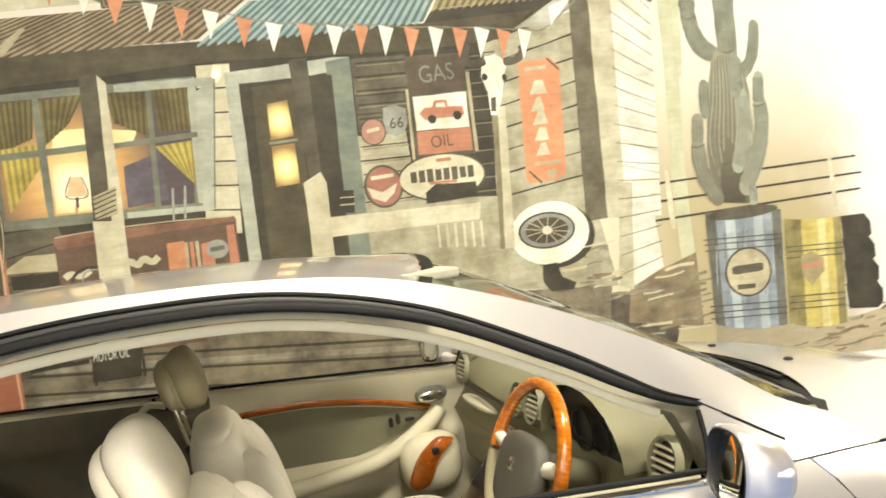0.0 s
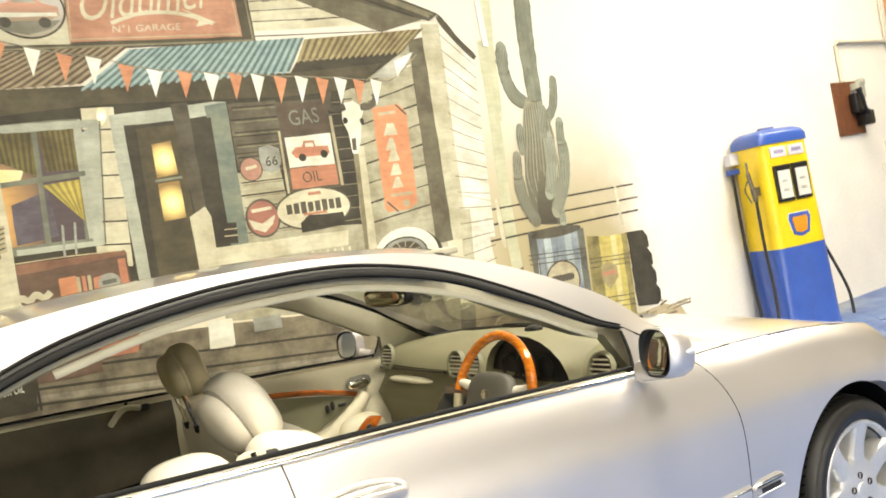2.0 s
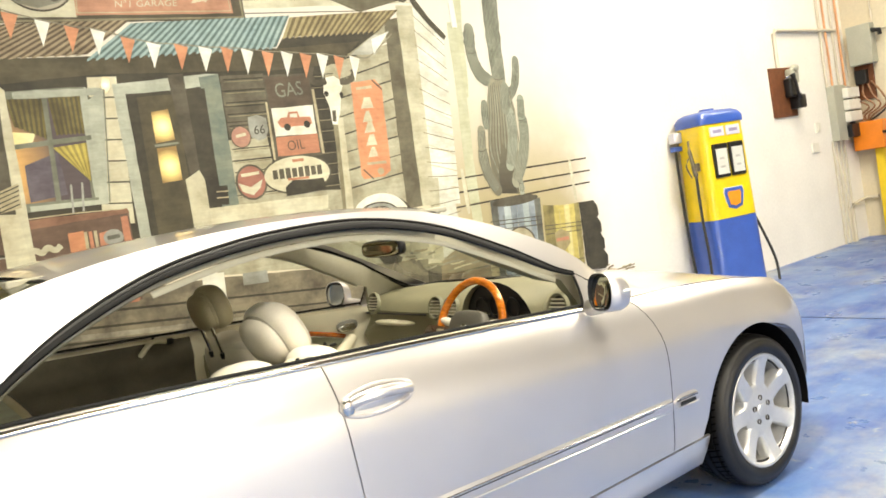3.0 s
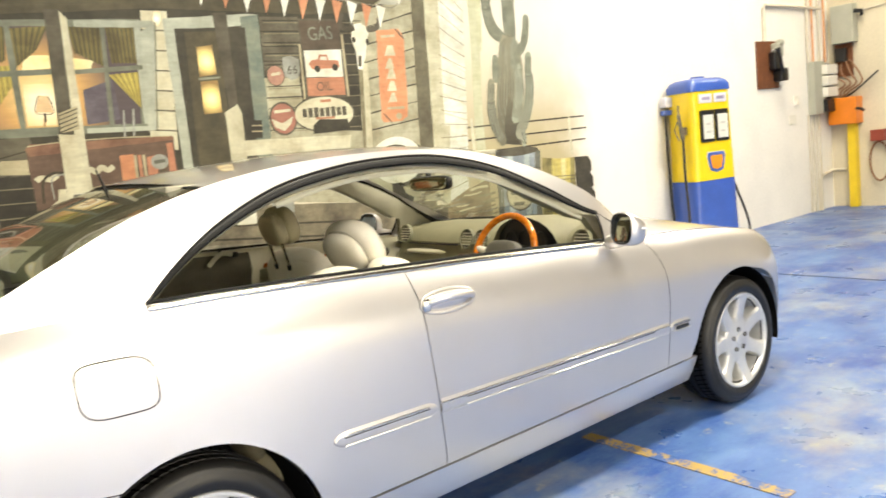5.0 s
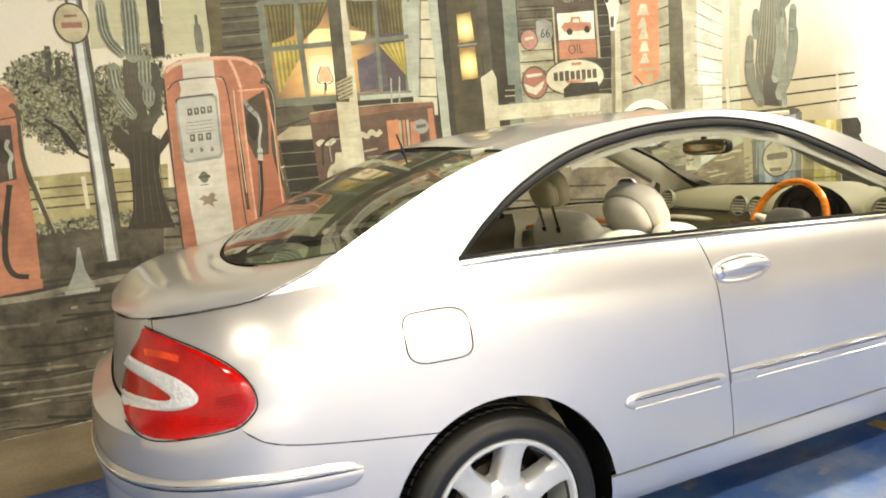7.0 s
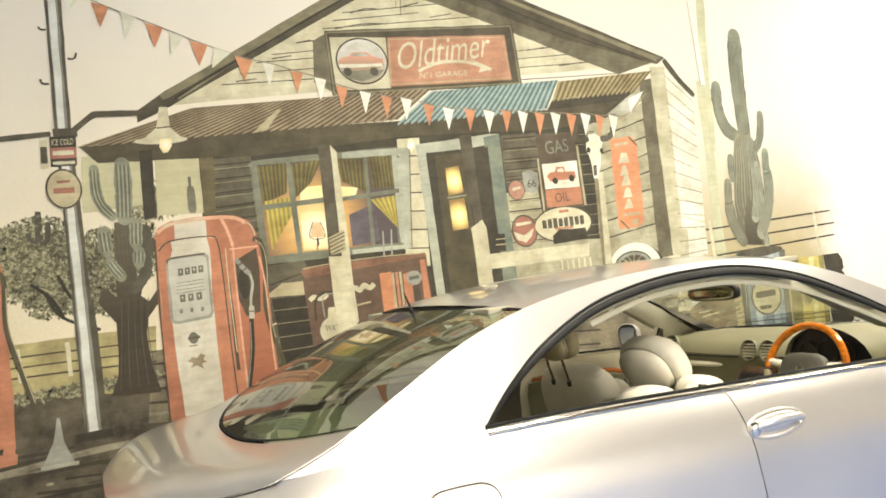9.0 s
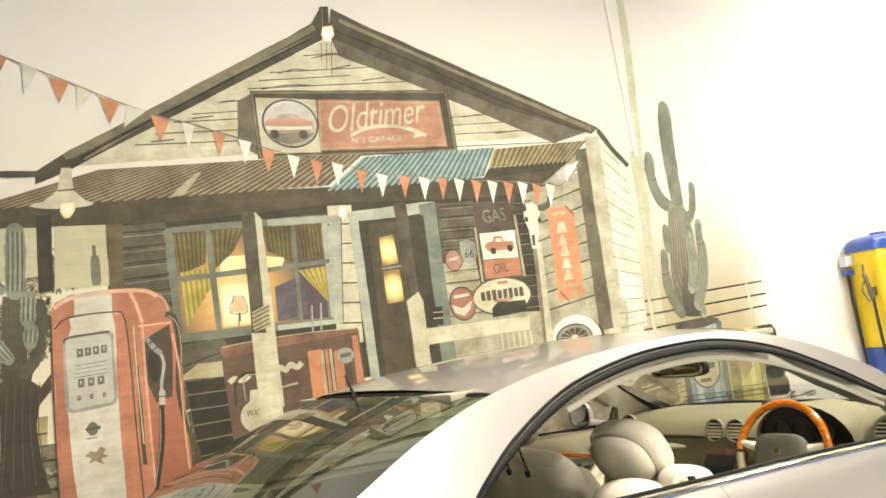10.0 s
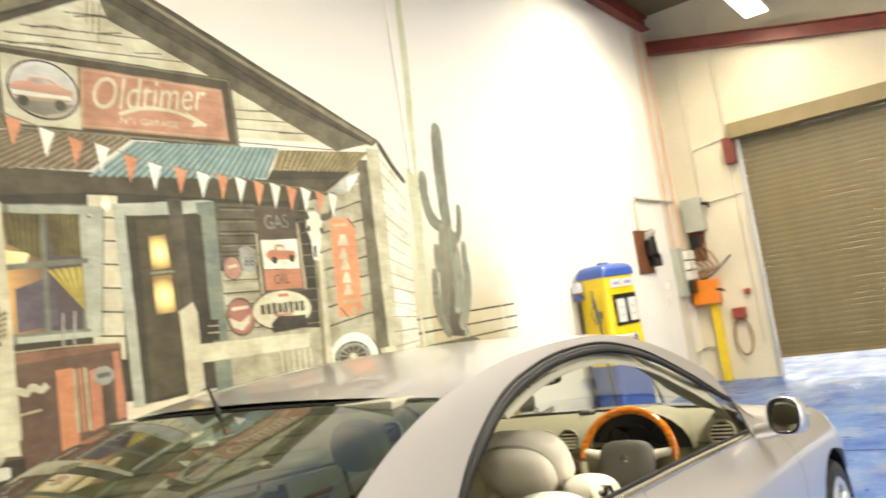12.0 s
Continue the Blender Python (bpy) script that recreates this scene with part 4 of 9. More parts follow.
# sign on the gable
flat("gable_sign_shadow", [(0.591, 3.134), (0.700, 3.193), (0.700, 2.777), (0.559, 2.860)], paint("m_sign_shade", (128, 117, 92), (104, 94, 72)), 5)
flat("gable_sign_frame", [(0.677, 3.202), (2.130, 3.259), (2.136, 2.799), (0.671, 2.767)], M_barge, 6)
flat("gable_sign_board", [(1.114, 3.157), (2.050, 3.178), (2.056, 2.840), (1.083, 2.816)], M_signred, 7)
flat("gable_sign_picture", [(0.706, 3.158), (1.106, 3.157), (1.089, 2.805), (0.703, 2.801)], M_cream, 7)
oval("sign_picture_rim", (0.912, 2.995), 0.186, 0.160, M_line, 8)
oval("sign_picture_field", (0.912, 2.995), 0.175, 0.149, wash("m_sign_field", (0.91, 3.10), (206, 204, 198), (0.91, 2.86), (166, 158, 134), 0.1), 9)
flat("sign_picture_ground", [(0.747, 2.933), (1.067, 2.935), (1.007, 2.887), (0.893, 2.856), (0.789, 2.879)], paint("m_sign_ground", (140, 132, 112), (120, 112, 92)), 10)
flat("sign_picture_car", [(0.741, 2.996), (0.772, 3.021), (0.819, 3.027), (0.848, 3.056), (0.949, 3.057), (0.989, 3.027), (1.062, 3.008), (1.063, 2.960), (1.006, 2.933), (0.824, 2.928), (0.749, 2.947)], wash("m_sign_car", (0.91, 3.04), (212, 150, 122), (0.91, 2.94), (160, 140, 112), 0.15), 11)
flat("sign_picture_chrome", [(0.745, 2.975), (1.050, 2.978), (1.055, 2.957), (0.749, 2.951)], M_white, 12)
flat("sign_picture_glass", [(0.834, 3.031), (0.861, 3.050), (0.941, 3.050), (0.967, 3.026)], M_grey2, 12)
flat("sign_picture_sky", [(0.782, 3.039), (0.816, 3.090), (0.886, 3.130), (0.982, 3.132), (1.036, 3.094), (1.060, 3.044), (0.993, 3.049), (0.951, 3.072), (0.850, 3.071)], M_paper, 10)
oval("sign_picture_wheel", (0.798, 2.924), 0.029, 0.028, M_bark2, 12)
oval("sign_picture_wheel", (0.986, 2.922), 0.030, 0.029, M_bark2, 12)
stroke("sign_border", [(1.128, 3.143), (2.032, 3.161)], 0.006, M_tan, 8)
stroke("sign_border", [(2.032, 3.161), (2.040, 2.856)], 0.006, M_tan, 8)
stroke("sign_border", [(2.040, 2.856), (1.097, 2.831)], 0.006, M_tan, 8)
stroke("sign_border", [(1.097, 2.831), (1.128, 3.143)], 0.006, M_tan, 8)
lettering("Oldtimer", [(1.150, 2.926), (1.889, 3.015), (1.163, 3.119)], M_cream, 9, shear=0.35)
stroke("sign_swoosh", [(1.315, 2.920), (1.490, 2.978), (1.708, 2.977), (1.890, 2.918)], 0.022, M_cream, 9)
flat("sign_swoosh_tail", [(1.714, 3.009), (1.910, 2.926), (1.785, 2.899), (1.816, 2.944)], M_cream, 9)
lettering("N\u00b01 GARAGE", [(1.315, 2.867), (1.691, 2.882), (1.321, 2.908)], M_cream, 9)
# porch roof
corrugated("porch_roof", [(-0.229, 2.719), (1.392, 2.796), (1.106, 2.588), (-0.872, 2.521)], 34, M_rust, M_rustdark, 8)
corrugated("porch_roof", [(1.389, 2.772), (2.461, 2.831), (2.320, 2.614), (1.102, 2.561)], 24, M_teal, M_tealdark, 8)
corrugated("porch_roof", [(2.459, 2.818), (3.382, 2.886), (3.174, 2.723), (2.383, 2.681)], 17, M_straw, M_strawdark, 8)
flat("porch_fascia", [(-0.872, 2.521), (0.227, 2.576), (1.105, 2.577), (2.318, 2.605), (2.990, 2.650), (2.794, 2.492), (2.267, 2.458), (1.171, 2.469), (0.534, 2.427), (0.100, 2.405), (-0.782, 2.419)], M_fascia, 6)
flat("porch_soffit", [(2.383, 2.681), (3.174, 2.723), (2.890, 2.564), (2.317, 2.597)], M_dark, 6)
flat("loose_sheet", [(0.118, 2.545), (0.294, 2.688), (0.319, 2.688), (0.207, 2.562)], M_tan, 9)
flat("porch_side_sheet", [(2.887, 2.550), (3.122, 2.692), (3.228, 2.703), (3.111, 2.551)], M_grey2, 9)
# posts and window
flat("sky_gap", [(-0.477, 2.426), (-0.230, 2.431), (-0.232, 2.078), (-0.502, 2.087)], M_sky, 5)
flat("sky_gap", [(-0.863, 2.462), (-0.555, 2.464), (-0.573, 2.159), (-0.895, 2.140)], M_sky, 5)
flat("porch_post", [(-0.556, 2.477), (-0.483, 2.480), (-0.509, 2.078), (-0.576, 2.071)], M_dark, 7)
flat("porch_post", [(-0.226, 2.411), (-0.141, 2.412), (-0.170, 2.056), (-0.241, 2.062)], M_post2, 7)
M_farbottle = paint("m_far_bottle", (126, 120, 100), (104, 98, 82))
stroke("far_bottle", [(-0.296, 2.246), (-0.302, 2.085)], 0.045, M_farbottle, 7)
stroke("far_bottle_neck", [(-0.296, 2.303), (-0.298, 2.236)], 0.016, M_farbottle, 7)
flat("window_surround", [(0.069, 2.372), (1.045, 2.398), (1.024, 1.716), (0.066, 1.722)], M_frame, 5)
M_glow183 = glow_paint("m_painted_light", (0.442, 1.944), 0.435, (255, 232, 150), (214, 164, 84), (92, 82, 84))
flat("window_glass", [(0.117, 2.344), (1.030, 2.349), (0.980, 1.747), (0.110, 1.768)], M_glow183, 6)
flat("room_dark_blue", [(0.667, 1.976), (0.847, 2.034), (0.858, 1.790), (0.661, 1.768)], M_indigo, 7)
flat("lit_shade", [(0.374, 2.182), (0.512, 2.183), (0.509, 2.108), (0.356, 2.097)], M_glow, 7)
flat("lit_shade", [(0.623, 2.168), (0.755, 2.150), (0.719, 2.079), (0.628, 2.097)], M_glow, 7)
flat("lamp_glow", [(0.345, 2.02), (0.520, 2.02), (0.515, 1.775), (0.335, 1.78)], glow_paint("m_lamp_glow", (0.435, 1.90), 0.17, (255, 250, 226), (255, 240, 190), (236, 196, 110)), 8)
flat("table_lamp_shade", [(0.418, 1.953), (0.468, 1.948), (0.485, 1.850), (0.387, 1.856)], paint("m_lamp_shade_lit", (242, 204, 150), (232, 184, 122)), 9)
stroke("lamp_shade_edge", [(0.418, 1.953), (0.387, 1.856), (0.485, 1.850), (0.468, 1.948)], 0.005, M_brown, 10)
stroke("table_lamp_foot", [(0.436, 1.85), (0.434, 1.80)], 0.012, M_brown, 10)
stroke("table_lamp_stem", [(0.434, 1.830), (0.421, 1.760)], 0.012, M_shade, 9)
curtain("curtain", [(0.116, 2.333), (0.303, 2.343), (0.279, 2.155), (0.124, 2.098)], 7, M_curtaindark, M_curtainshade, 9)
curtain("curtain", [(0.323, 2.334), (0.531, 2.350), (0.449, 2.213), (0.327, 2.115)], 6, M_curtaindark, M_curtainshade, 9)
curtain("curtain", [(0.133, 2.114), (0.311, 2.127), (0.305, 2.028), (0.135, 1.807)], 6, M_curtain, M_curtainmid, 9)
curtain("curtain", [(0.636, 2.347), (0.842, 2.353), (0.815, 2.111), (0.653, 2.198)], 7, M_curtaindark, M_curtainshade, 9)
curtain("curtain", [(0.849, 2.352), (1.031, 2.361), (1.021, 2.132), (0.857, 2.134)], 7, M_curtaindark, M_curtainshade, 9)
curtain("curtain", [(0.827, 2.062), (1.017, 2.076), (0.995, 1.851), (0.961, 1.892)], 5, M_curtain, M_curtainmid, 9)
stroke("window_bar", [(0.095, 2.363), (0.085, 1.737)], 0.035, M_frame, 10)
stroke("window_bar", [(0.313, 2.367), (0.310, 1.744)], 0.035, M_frame, 10)
stroke("window_bar", [(0.834, 2.384), (0.802, 1.752)], 0.028, M_frame, 10)
stroke("window_bar", [(1.045, 2.398), (1.016, 1.717)], 0.045, M_framelight, 10)
stroke("window_bar", [(0.084, 2.357), (1.051, 2.386)], 0.035, M_frame, 10)
stroke("window_bar", [(0.100, 2.075), (0.524, 2.088)], 0.03, M_frame, 10)
stroke("window_bar", [(0.606, 2.081), (1.042, 2.104)], 0.028, M_frame, 10)
stroke("window_sill", [(0.069, 1.746), (1.027, 1.734)], 0.05, M_frame, 10)
flat("porch_post", [(0.521, 2.446), (0.612, 2.448), (0.579, 1.353), (0.481, 1.368)], M_dark2, 11)
flat("porch_post_lit", [(0.603, 2.441), (0.642, 2.395), (0.628, 1.273), (0.555, 1.285), (0.580, 1.785)], M_cream, 12)
flat("porch_post_foot", [(0.489, 1.723), (0.585, 1.712), (0.618, 1.203), (0.480, 1.226)], M_cream, 12)
flat("post_rope", [(0.506, 1.843), (0.616, 1.882), (0.612, 1.745), (0.505, 1.728)], M_tan, 13)
stroke("rope_turn", [(0.508, 1.829), (0.618, 1.868)], 0.006, M_dark, 14)
stroke("rope_turn", [(0.504, 1.804), (0.614, 1.843)], 0.006, M_dark, 14)
stroke("rope_turn", [(0.501, 1.779), (0.611, 1.818)], 0.006, M_dark, 14)
stroke("rope_turn", [(0.497, 1.754), (0.607, 1.792)], 0.006, M_dark, 14)
stroke("rope_turn", [(0.494, 1.730), (0.604, 1.767)], 0.006, M_dark, 14)
M_glow213 = glow_paint("m_painted_light", (1.173, 2.404), 0.050, (255, 252, 238), (250, 240, 204), (214, 200, 156))
flat("wall_lamp", [(1.164, 2.455), (1.203, 2.454), (1.197, 2.389), (1.173, 2.355), (1.153, 2.357), (1.149, 2.401)], M_glow213, 12)
flat("window_right_stile", [(1.055, 2.318), (1.155, 2.384), (1.068, 1.720), (1.014, 1.713)], M_framelight, 12)
stroke("window_head", [(0.675, 2.367), (0.903, 2.369), (1.158, 2.369)], 0.045, M_framelight, 11)
stroke("stile_edge", [(1.160, 2.381), (1.073, 1.716)], 0.008, M_frame, 13)
stroke("window_sill_light", [(0.652, 1.732), (1.066, 1.723)], 0.03, M_framelight, 11)
# drinks cooler and bench
flat("bench_top", [(0.044, 1.519), (0.170, 1.594), (0.492, 1.580), (0.481, 1.503), (0.264, 1.505)], M_tan, 7)
flat("cooler_body", [(0.303, 1.640), (1.168, 1.655), (1.152, 1.116), (0.312, 1.049)], M_cooler, 7)
flat("cooler_lid", [(0.298, 1.646), (0.325, 1.676), (1.160, 1.668), (1.172, 1.640), (0.572, 1.618), (0.315, 1.606)], M_coolerlid, 8)
stroke("cooler_lid_edge", [(0.310, 1.664), (0.50, 1.676), (0.84, 1.678), (1.15, 1.666)], 0.006, M_tan, 9)
flat("cooler_panel", [(0.815, 1.568), (0.899, 1.571), (0.897, 1.20), (0.806, 1.18)], M_orangered, 9)
flat("cooler_panel", [(0.981, 1.544), (1.049, 1.554), (1.028, 1.26), (0.965, 1.24)], M_orange, 9)
for x0, x1, m in ((0.908, 0.896, M_tan), (0.934, 0.926, M_orange), (0.961, 0.954, M_tan)):
    stroke("cooler_stripe", [(x0, 1.562), (x1, 1.25)], 0.018, m, 10)
oval("cooler_badge", (1.056, 1.508), 0.056, 0.048, M_grey, 11)
stroke("script_bar", [(1.02, 1.508), (1.092, 1.512)], 0.022, M_drumshade, 12)
flat("cooler_bottle", [(1.036, 1.455), (1.088, 1.458), (1.092, 1.25), (1.045, 1.245)], M_brown, 11)
flat("cooler_side", [(1.116, 1.622), (1.155, 1.623), (1.155, 1.28), (1.105, 1.27)], M_orange, 9)
stroke("script_wave", [(0.600, 1.478), (0.63, 1.502), (0.665, 1.482), (0.70, 1.506), (0.735, 1.486), (0.770, 1.508)], 0.034, M_cream, 9)
stroke("script_wave", [(0.328, 1.462), (0.36, 1.480), (0.40, 1.462), (0.448, 1.484)], 0.030, M_cream, 9)
stroke("small_text_bar", [(0.606, 1.384), (0.730, 1.395)], 0.012, M_tan, 9)
stroke("bottle_neck", [(0.866, 1.678), (0.882, 1.844)], 0.012, M_grey, 11)
stroke("bottle_neck", [(0.922, 1.683), (0.943, 1.849)], 0.012, M_grey, 11)
stroke("can_handle", [(0.350, 1.327), (0.365, 1.454), (0.431, 1.500), (0.520, 1.469), (0.551, 1.343), (0.525, 1.260)], 0.014, M_line, 10)
oval("water_can_plate", (0.462, 1.251), 0.096, 0.091, M_cream, 11)
flat("water_can_neck", [(0.440, 1.401), (0.508, 1.397), (0.516, 1.315), (0.425, 1.325)], M_cream, 11)
stroke("can_handle", [(0.409, 1.343), (0.411, 1.460), (0.460, 1.486), (0.522, 1.462), (0.533, 1.347)], 0.008, M_grey, 12)
lettering("WATER", [(0.401, 1.253), (0.538, 1.240), (0.403, 1.293)], M_dark2, 12)
# door
flat("door_frame", [(1.212, 2.408), (1.793, 2.451), (1.877, 2.447), (1.816, 1.284), (1.675, 1.265), (1.827, 2.375), (1.286, 2.334), (1.308, 1.318), (1.202, 1.315)], M_framelight, 6)
flat("door_frame_teal", [(1.744, 2.429), (1.877, 2.447), (1.846, 1.320), (1.729, 1.317)], M_tealframe, 7)
flat("doorway", [(1.279, 2.346), (1.769, 2.358), (1.733, 1.336), (1.267, 1.324)], M_dark, 7)
flat("door_leaf", [(1.339, 2.323), (1.573, 2.329), (1.556, 1.361), (1.311, 1.337)], M_doorwood, 8)
M_glow244 = glow_paint("m_painted_light", (1.462, 2.137), 0.105, (255, 246, 190), (246, 214, 120), (150, 118, 58))
flat("door_lit_pane", [(1.407, 2.228), (1.514, 2.241), (1.523, 2.049), (1.402, 2.036)], M_glow244, 9)
M_glow246 = glow_paint("m_painted_light", (1.461, 1.889), 0.110, (255, 246, 190), (246, 214, 120), (150, 118, 58))
flat("door_lit_pane", [(1.401, 2.004), (1.521, 2.010), (1.521, 1.796), (1.397, 1.790)], M_glow246, 9)
stroke("door_pane_frame", [(1.391, 2.021), (1.541, 2.028)], 0.014, M_frame, 10)
flat("porch_post", [(1.548, 2.450), (1.648, 2.458), (1.642, 1.824), (1.577, 1.810)], M_dark2, 10)
flat("porch_post_lit", [(1.539, 1.795), (1.637, 1.844), (1.662, 1.782), (1.652, 1.347), (1.537, 1.305)], M_cream, 11)
flat("porch_rail", [(1.628, 1.598), (2.515, 1.575), (2.496, 1.480), (1.650, 1.490)], M_cream, 10)
flat("lantern", [(1.722, 1.733), (1.801, 1.727), (1.791, 1.604), (1.712, 1.610)], M_dark, 11)
stroke("lantern_band", [(1.721, 1.694), (1.801, 1.691)], 0.008, M_tan, 12)
stroke("lantern_band", [(1.717, 1.655), (1.797, 1.652)], 0.008, M_tan, 12)
stroke("crate_slat", [(2.246, 1.480), (2.243, 1.351)], 0.016, M_cream, 9)
stroke("crate_slat", [(2.297, 1.479), (2.292, 1.346)], 0.016, M_cream, 9)
stroke("crate_slat", [(2.347, 1.477), (2.342, 1.340)], 0.016, M_cream, 9)
stroke("crate_slat", [(2.399, 1.476), (2.393, 1.335)], 0.016, M_cream, 9)
stroke("crate_slat", [(2.450, 1.474), (2.444, 1.329)], 0.016, M_cream, 9)
stroke("crate_slat", [(2.502, 1.472), (2.495, 1.323)], 0.016, M_cream, 9)
flat("lower_rail", [(1.557, 1.134), (1.655, 1.130), (1.650, 1.017), (1.537, 1.025)], M_cream, 8)
# porch edge and things on it
flat("porch_floor", [(-0.632, 1.312), (1.626, 1.152), (3.274, 0.981), (3.170, 0.485), (2.405, 0.453), (-0.697, 0.906)], M_road2, 2)
stroke("plank_line", [(-0.644, 1.235), (0.709, 1.112), (2.498, 0.921)], 0.014, M_dark, 3)
stroke("plank_line", [(-0.656, 1.159), (0.694, 1.025), (2.478, 0.820)], 0.014, M_dark, 3)
stroke("plank_line", [(-0.667, 1.095), (0.680, 0.947), (2.458, 0.720)], 0.014, M_dark, 3)
stroke("plank_line", [(-0.679, 1.019), (0.664, 0.852), (2.435, 0.603)], 0.014, M_dark, 3)
stroke("plank_light", [(-0.662, 1.121), (0.685, 0.976), (2.468, 0.770)], 0.03, M_kerb, 3)
stroke("plank_light", [(-0.689, 0.956), (0.659, 0.826), (2.445, 0.653)], 0.02, M_kerb, 3)
flat("red_crate", [(0.940, 1.201), (1.168, 1.199), (1.130, 1.107), (0.953, 1.115)], M_orange, 9)
flat("slatted_crate", [(0.632, 1.222), (0.955, 1.207), (0.941, 1.047), (0.622, 1.059)], M_cooler, 8)
flat("oil_stand_board", [(0.411, 1.197), (0.635, 1.191), (0.610, 0.928), (0.385, 0.936)], M_dark, 10)
stroke("script_bar", [(0.431, 1.142), (0.565, 1.141)], 0.055, M_white, 11)
lettering("MOTOR OIL", [(0.401, 1.032), (0.568, 1.033), (0.404, 1.078)], M_white, 11)
stroke("stand_leg", [(0.415, 1.204), (0.397, 0.916)], 0.012, M_dark, 10)
stroke("stand_leg", [(0.629, 1.192), (0.626, 0.924)], 0.012, M_dark, 10)
flat("post_foot", [(1.530, 1.195), (1.671, 1.179), (1.661, 1.024), (1.512, 1.030)], M_white, 12)
flat("post_foot", [(1.792, 1.148), (1.961, 1.140), (1.960, 1.060), (1.784, 1.070)], M_grey, 12)
# signs on the wall
flat("gas_sign_frame", [(2.181, 2.428), (2.527, 2.431), (2.541, 1.857), (2.169, 1.854)], M_dark2, 6)
flat("gas_sign_top", [(2.192, 2.414), (2.525, 2.417), (2.518, 2.216), (2.195, 2.210)], M_brown, 7)
lettering("GAS", [(2.257, 2.271), (2.462, 2.284), (2.250, 2.367)], M_frame, 8)
flat("gas_sign_picture", [(2.201, 2.202), (2.517, 2.209), (2.511, 2.008), (2.199, 2.012)], M_white, 7)
flat("gas_sign_lower", [(2.198, 2.006), (2.515, 2.007), (2.511, 1.875), (2.191, 1.878)], M_orange, 7)
lettering("OIL", [(2.272, 1.908), (2.403, 1.911), (2.271, 1.976)], M_brown, 8)
flat("picture_truck", [(2.228, 2.104), (2.259, 2.135), (2.305, 2.136), (2.323, 2.172), (2.392, 2.171), (2.399, 2.132), (2.483, 2.129), (2.488, 2.080), (2.457, 2.070), (2.253, 2.067)], M_orange, 9)
flat("picture_truck_window", [(2.331, 2.157), (2.382, 2.158), (2.384, 2.130), (2.327, 2.134)], M_white, 10)
oval("picture_truck_wheel", (2.296, 2.069), 0.025, 0.024, M_dark, 10)
oval("picture_truck_wheel", (2.447, 2.078), 0.025, 0.025, M_dark, 10)
stroke("sign_stay", [(2.539, 2.318), (2.535, 1.865)], 0.02, M_tan, 8)
stroke("sign_stay", [(2.174, 2.246), (2.162, 1.855)], 0.016, M_tan, 8)
oval("round_sign_rim", (1.953, 2.030), 0.071, 0.073, M_dark2, 7)
oval("round_sign", (1.953, 2.030), 0.064, 0.067, M_rose, 8)
stroke("sign_stroke", [(1.919, 2.035), (1.990, 2.046)], 0.02, M_cream, 9)
flat("shield_sign", [(2.024, 2.155), (2.089, 2.168), (2.153, 2.140), (2.153, 2.062), (2.128, 2.008), (2.073, 1.995), (2.026, 2.021), (2.017, 2.079)], M_grey, 7)
lettering("66", [(2.050, 2.038), (2.127, 2.039), (2.055, 2.098)], M_dark, 8)
oval("round_sign_rim", (1.970, 1.728), 0.110, 0.119, M_dark2, 7)
oval("round_sign", (1.970, 1.728), 0.097, 0.106, M_rose2, 8)
flat("sign_wings", [(1.876, 1.732), (1.957, 1.696), (2.048, 1.739), (2.024, 1.686), (1.967, 1.641), (1.898, 1.672)], M_cream, 9)
stroke("script_bar", [(1.905, 1.778), (2.033, 1.785)], 0.02, M_cream, 9)
oval("oval_sign_rim", (2.312, 1.744), 0.260, 0.134, M_dark2, 7)
oval("oval_sign", (2.312, 1.744), 0.248, 0.123, M_cream, 8)
for k in range(8):
    x, h = 2.128 + 0.048 * k, 0.030 + 0.003 * (k % 3)
    flat("lettering_bar", [(x, 1.757 + h), (x + 0.036, 1.758 + h), (x + 0.034, 1.757 - h), (x - 0.002, 1.756 - h)], M_dark2, 9)
stroke("script_bar", [(2.231, 1.715), (2.393, 1.712)], 0.016, M_orange, 9)
stroke("script_bar", [(2.287, 1.837), (2.374, 1.839)], 0.02, M_orange, 9)
flat("planter_box", [(2.203, 1.665), (2.265, 1.707), (2.502, 1.696), (2.508, 1.635), (2.485, 1.614), (2.199, 1.604)], M_dark, 10)
flat("tall_sign", [(2.854, 2.351), (3.063, 2.367), (3.115, 2.304), (3.069, 1.684), (3.006, 1.650), (2.829, 1.647), (2.812, 1.678)], M_orangered, 7)
flat("lettering_bar", [(2.946, 2.238), (2.997, 2.238), (3.014, 2.159), (2.903, 2.158)], M_cream, 8)
flat("lettering_bar", [(2.941, 2.138), (2.969, 2.140), (2.986, 2.061), (2.898, 2.058)], M_cream, 8)
flat("lettering_bar", [(2.941, 2.059), (2.977, 2.060), (2.994, 1.981), (2.898, 1.979)], M_cream, 8)
flat("lettering_bar", [(2.938, 1.965), (2.974, 1.966), (2.991, 1.887), (2.895, 1.886)], M_cream, 8)
flat("lettering_bar", [(2.935, 1.872), (2.963, 1.874), (2.982, 1.802), (2.894, 1.800)], M_cream, 8)
stroke("script_bar", [(2.891, 2.304), (3.028, 2.313)], 0.022, M_tan, 8)
stroke("script_bar", [(2.875, 1.755), (3.043, 1.753)], 0.02, M_tan, 8)
oval("sign_dot", (2.981, 1.689), 0.029, 0.025, M_tan, 8)
stroke("sign_corner", [(2.836, 1.717), (2.908, 1.642)], 0.012, M_dark2, 9)
stroke("sign_corner", [(3.038, 2.362), (3.112, 2.290)], 0.012, M_dark2, 9)
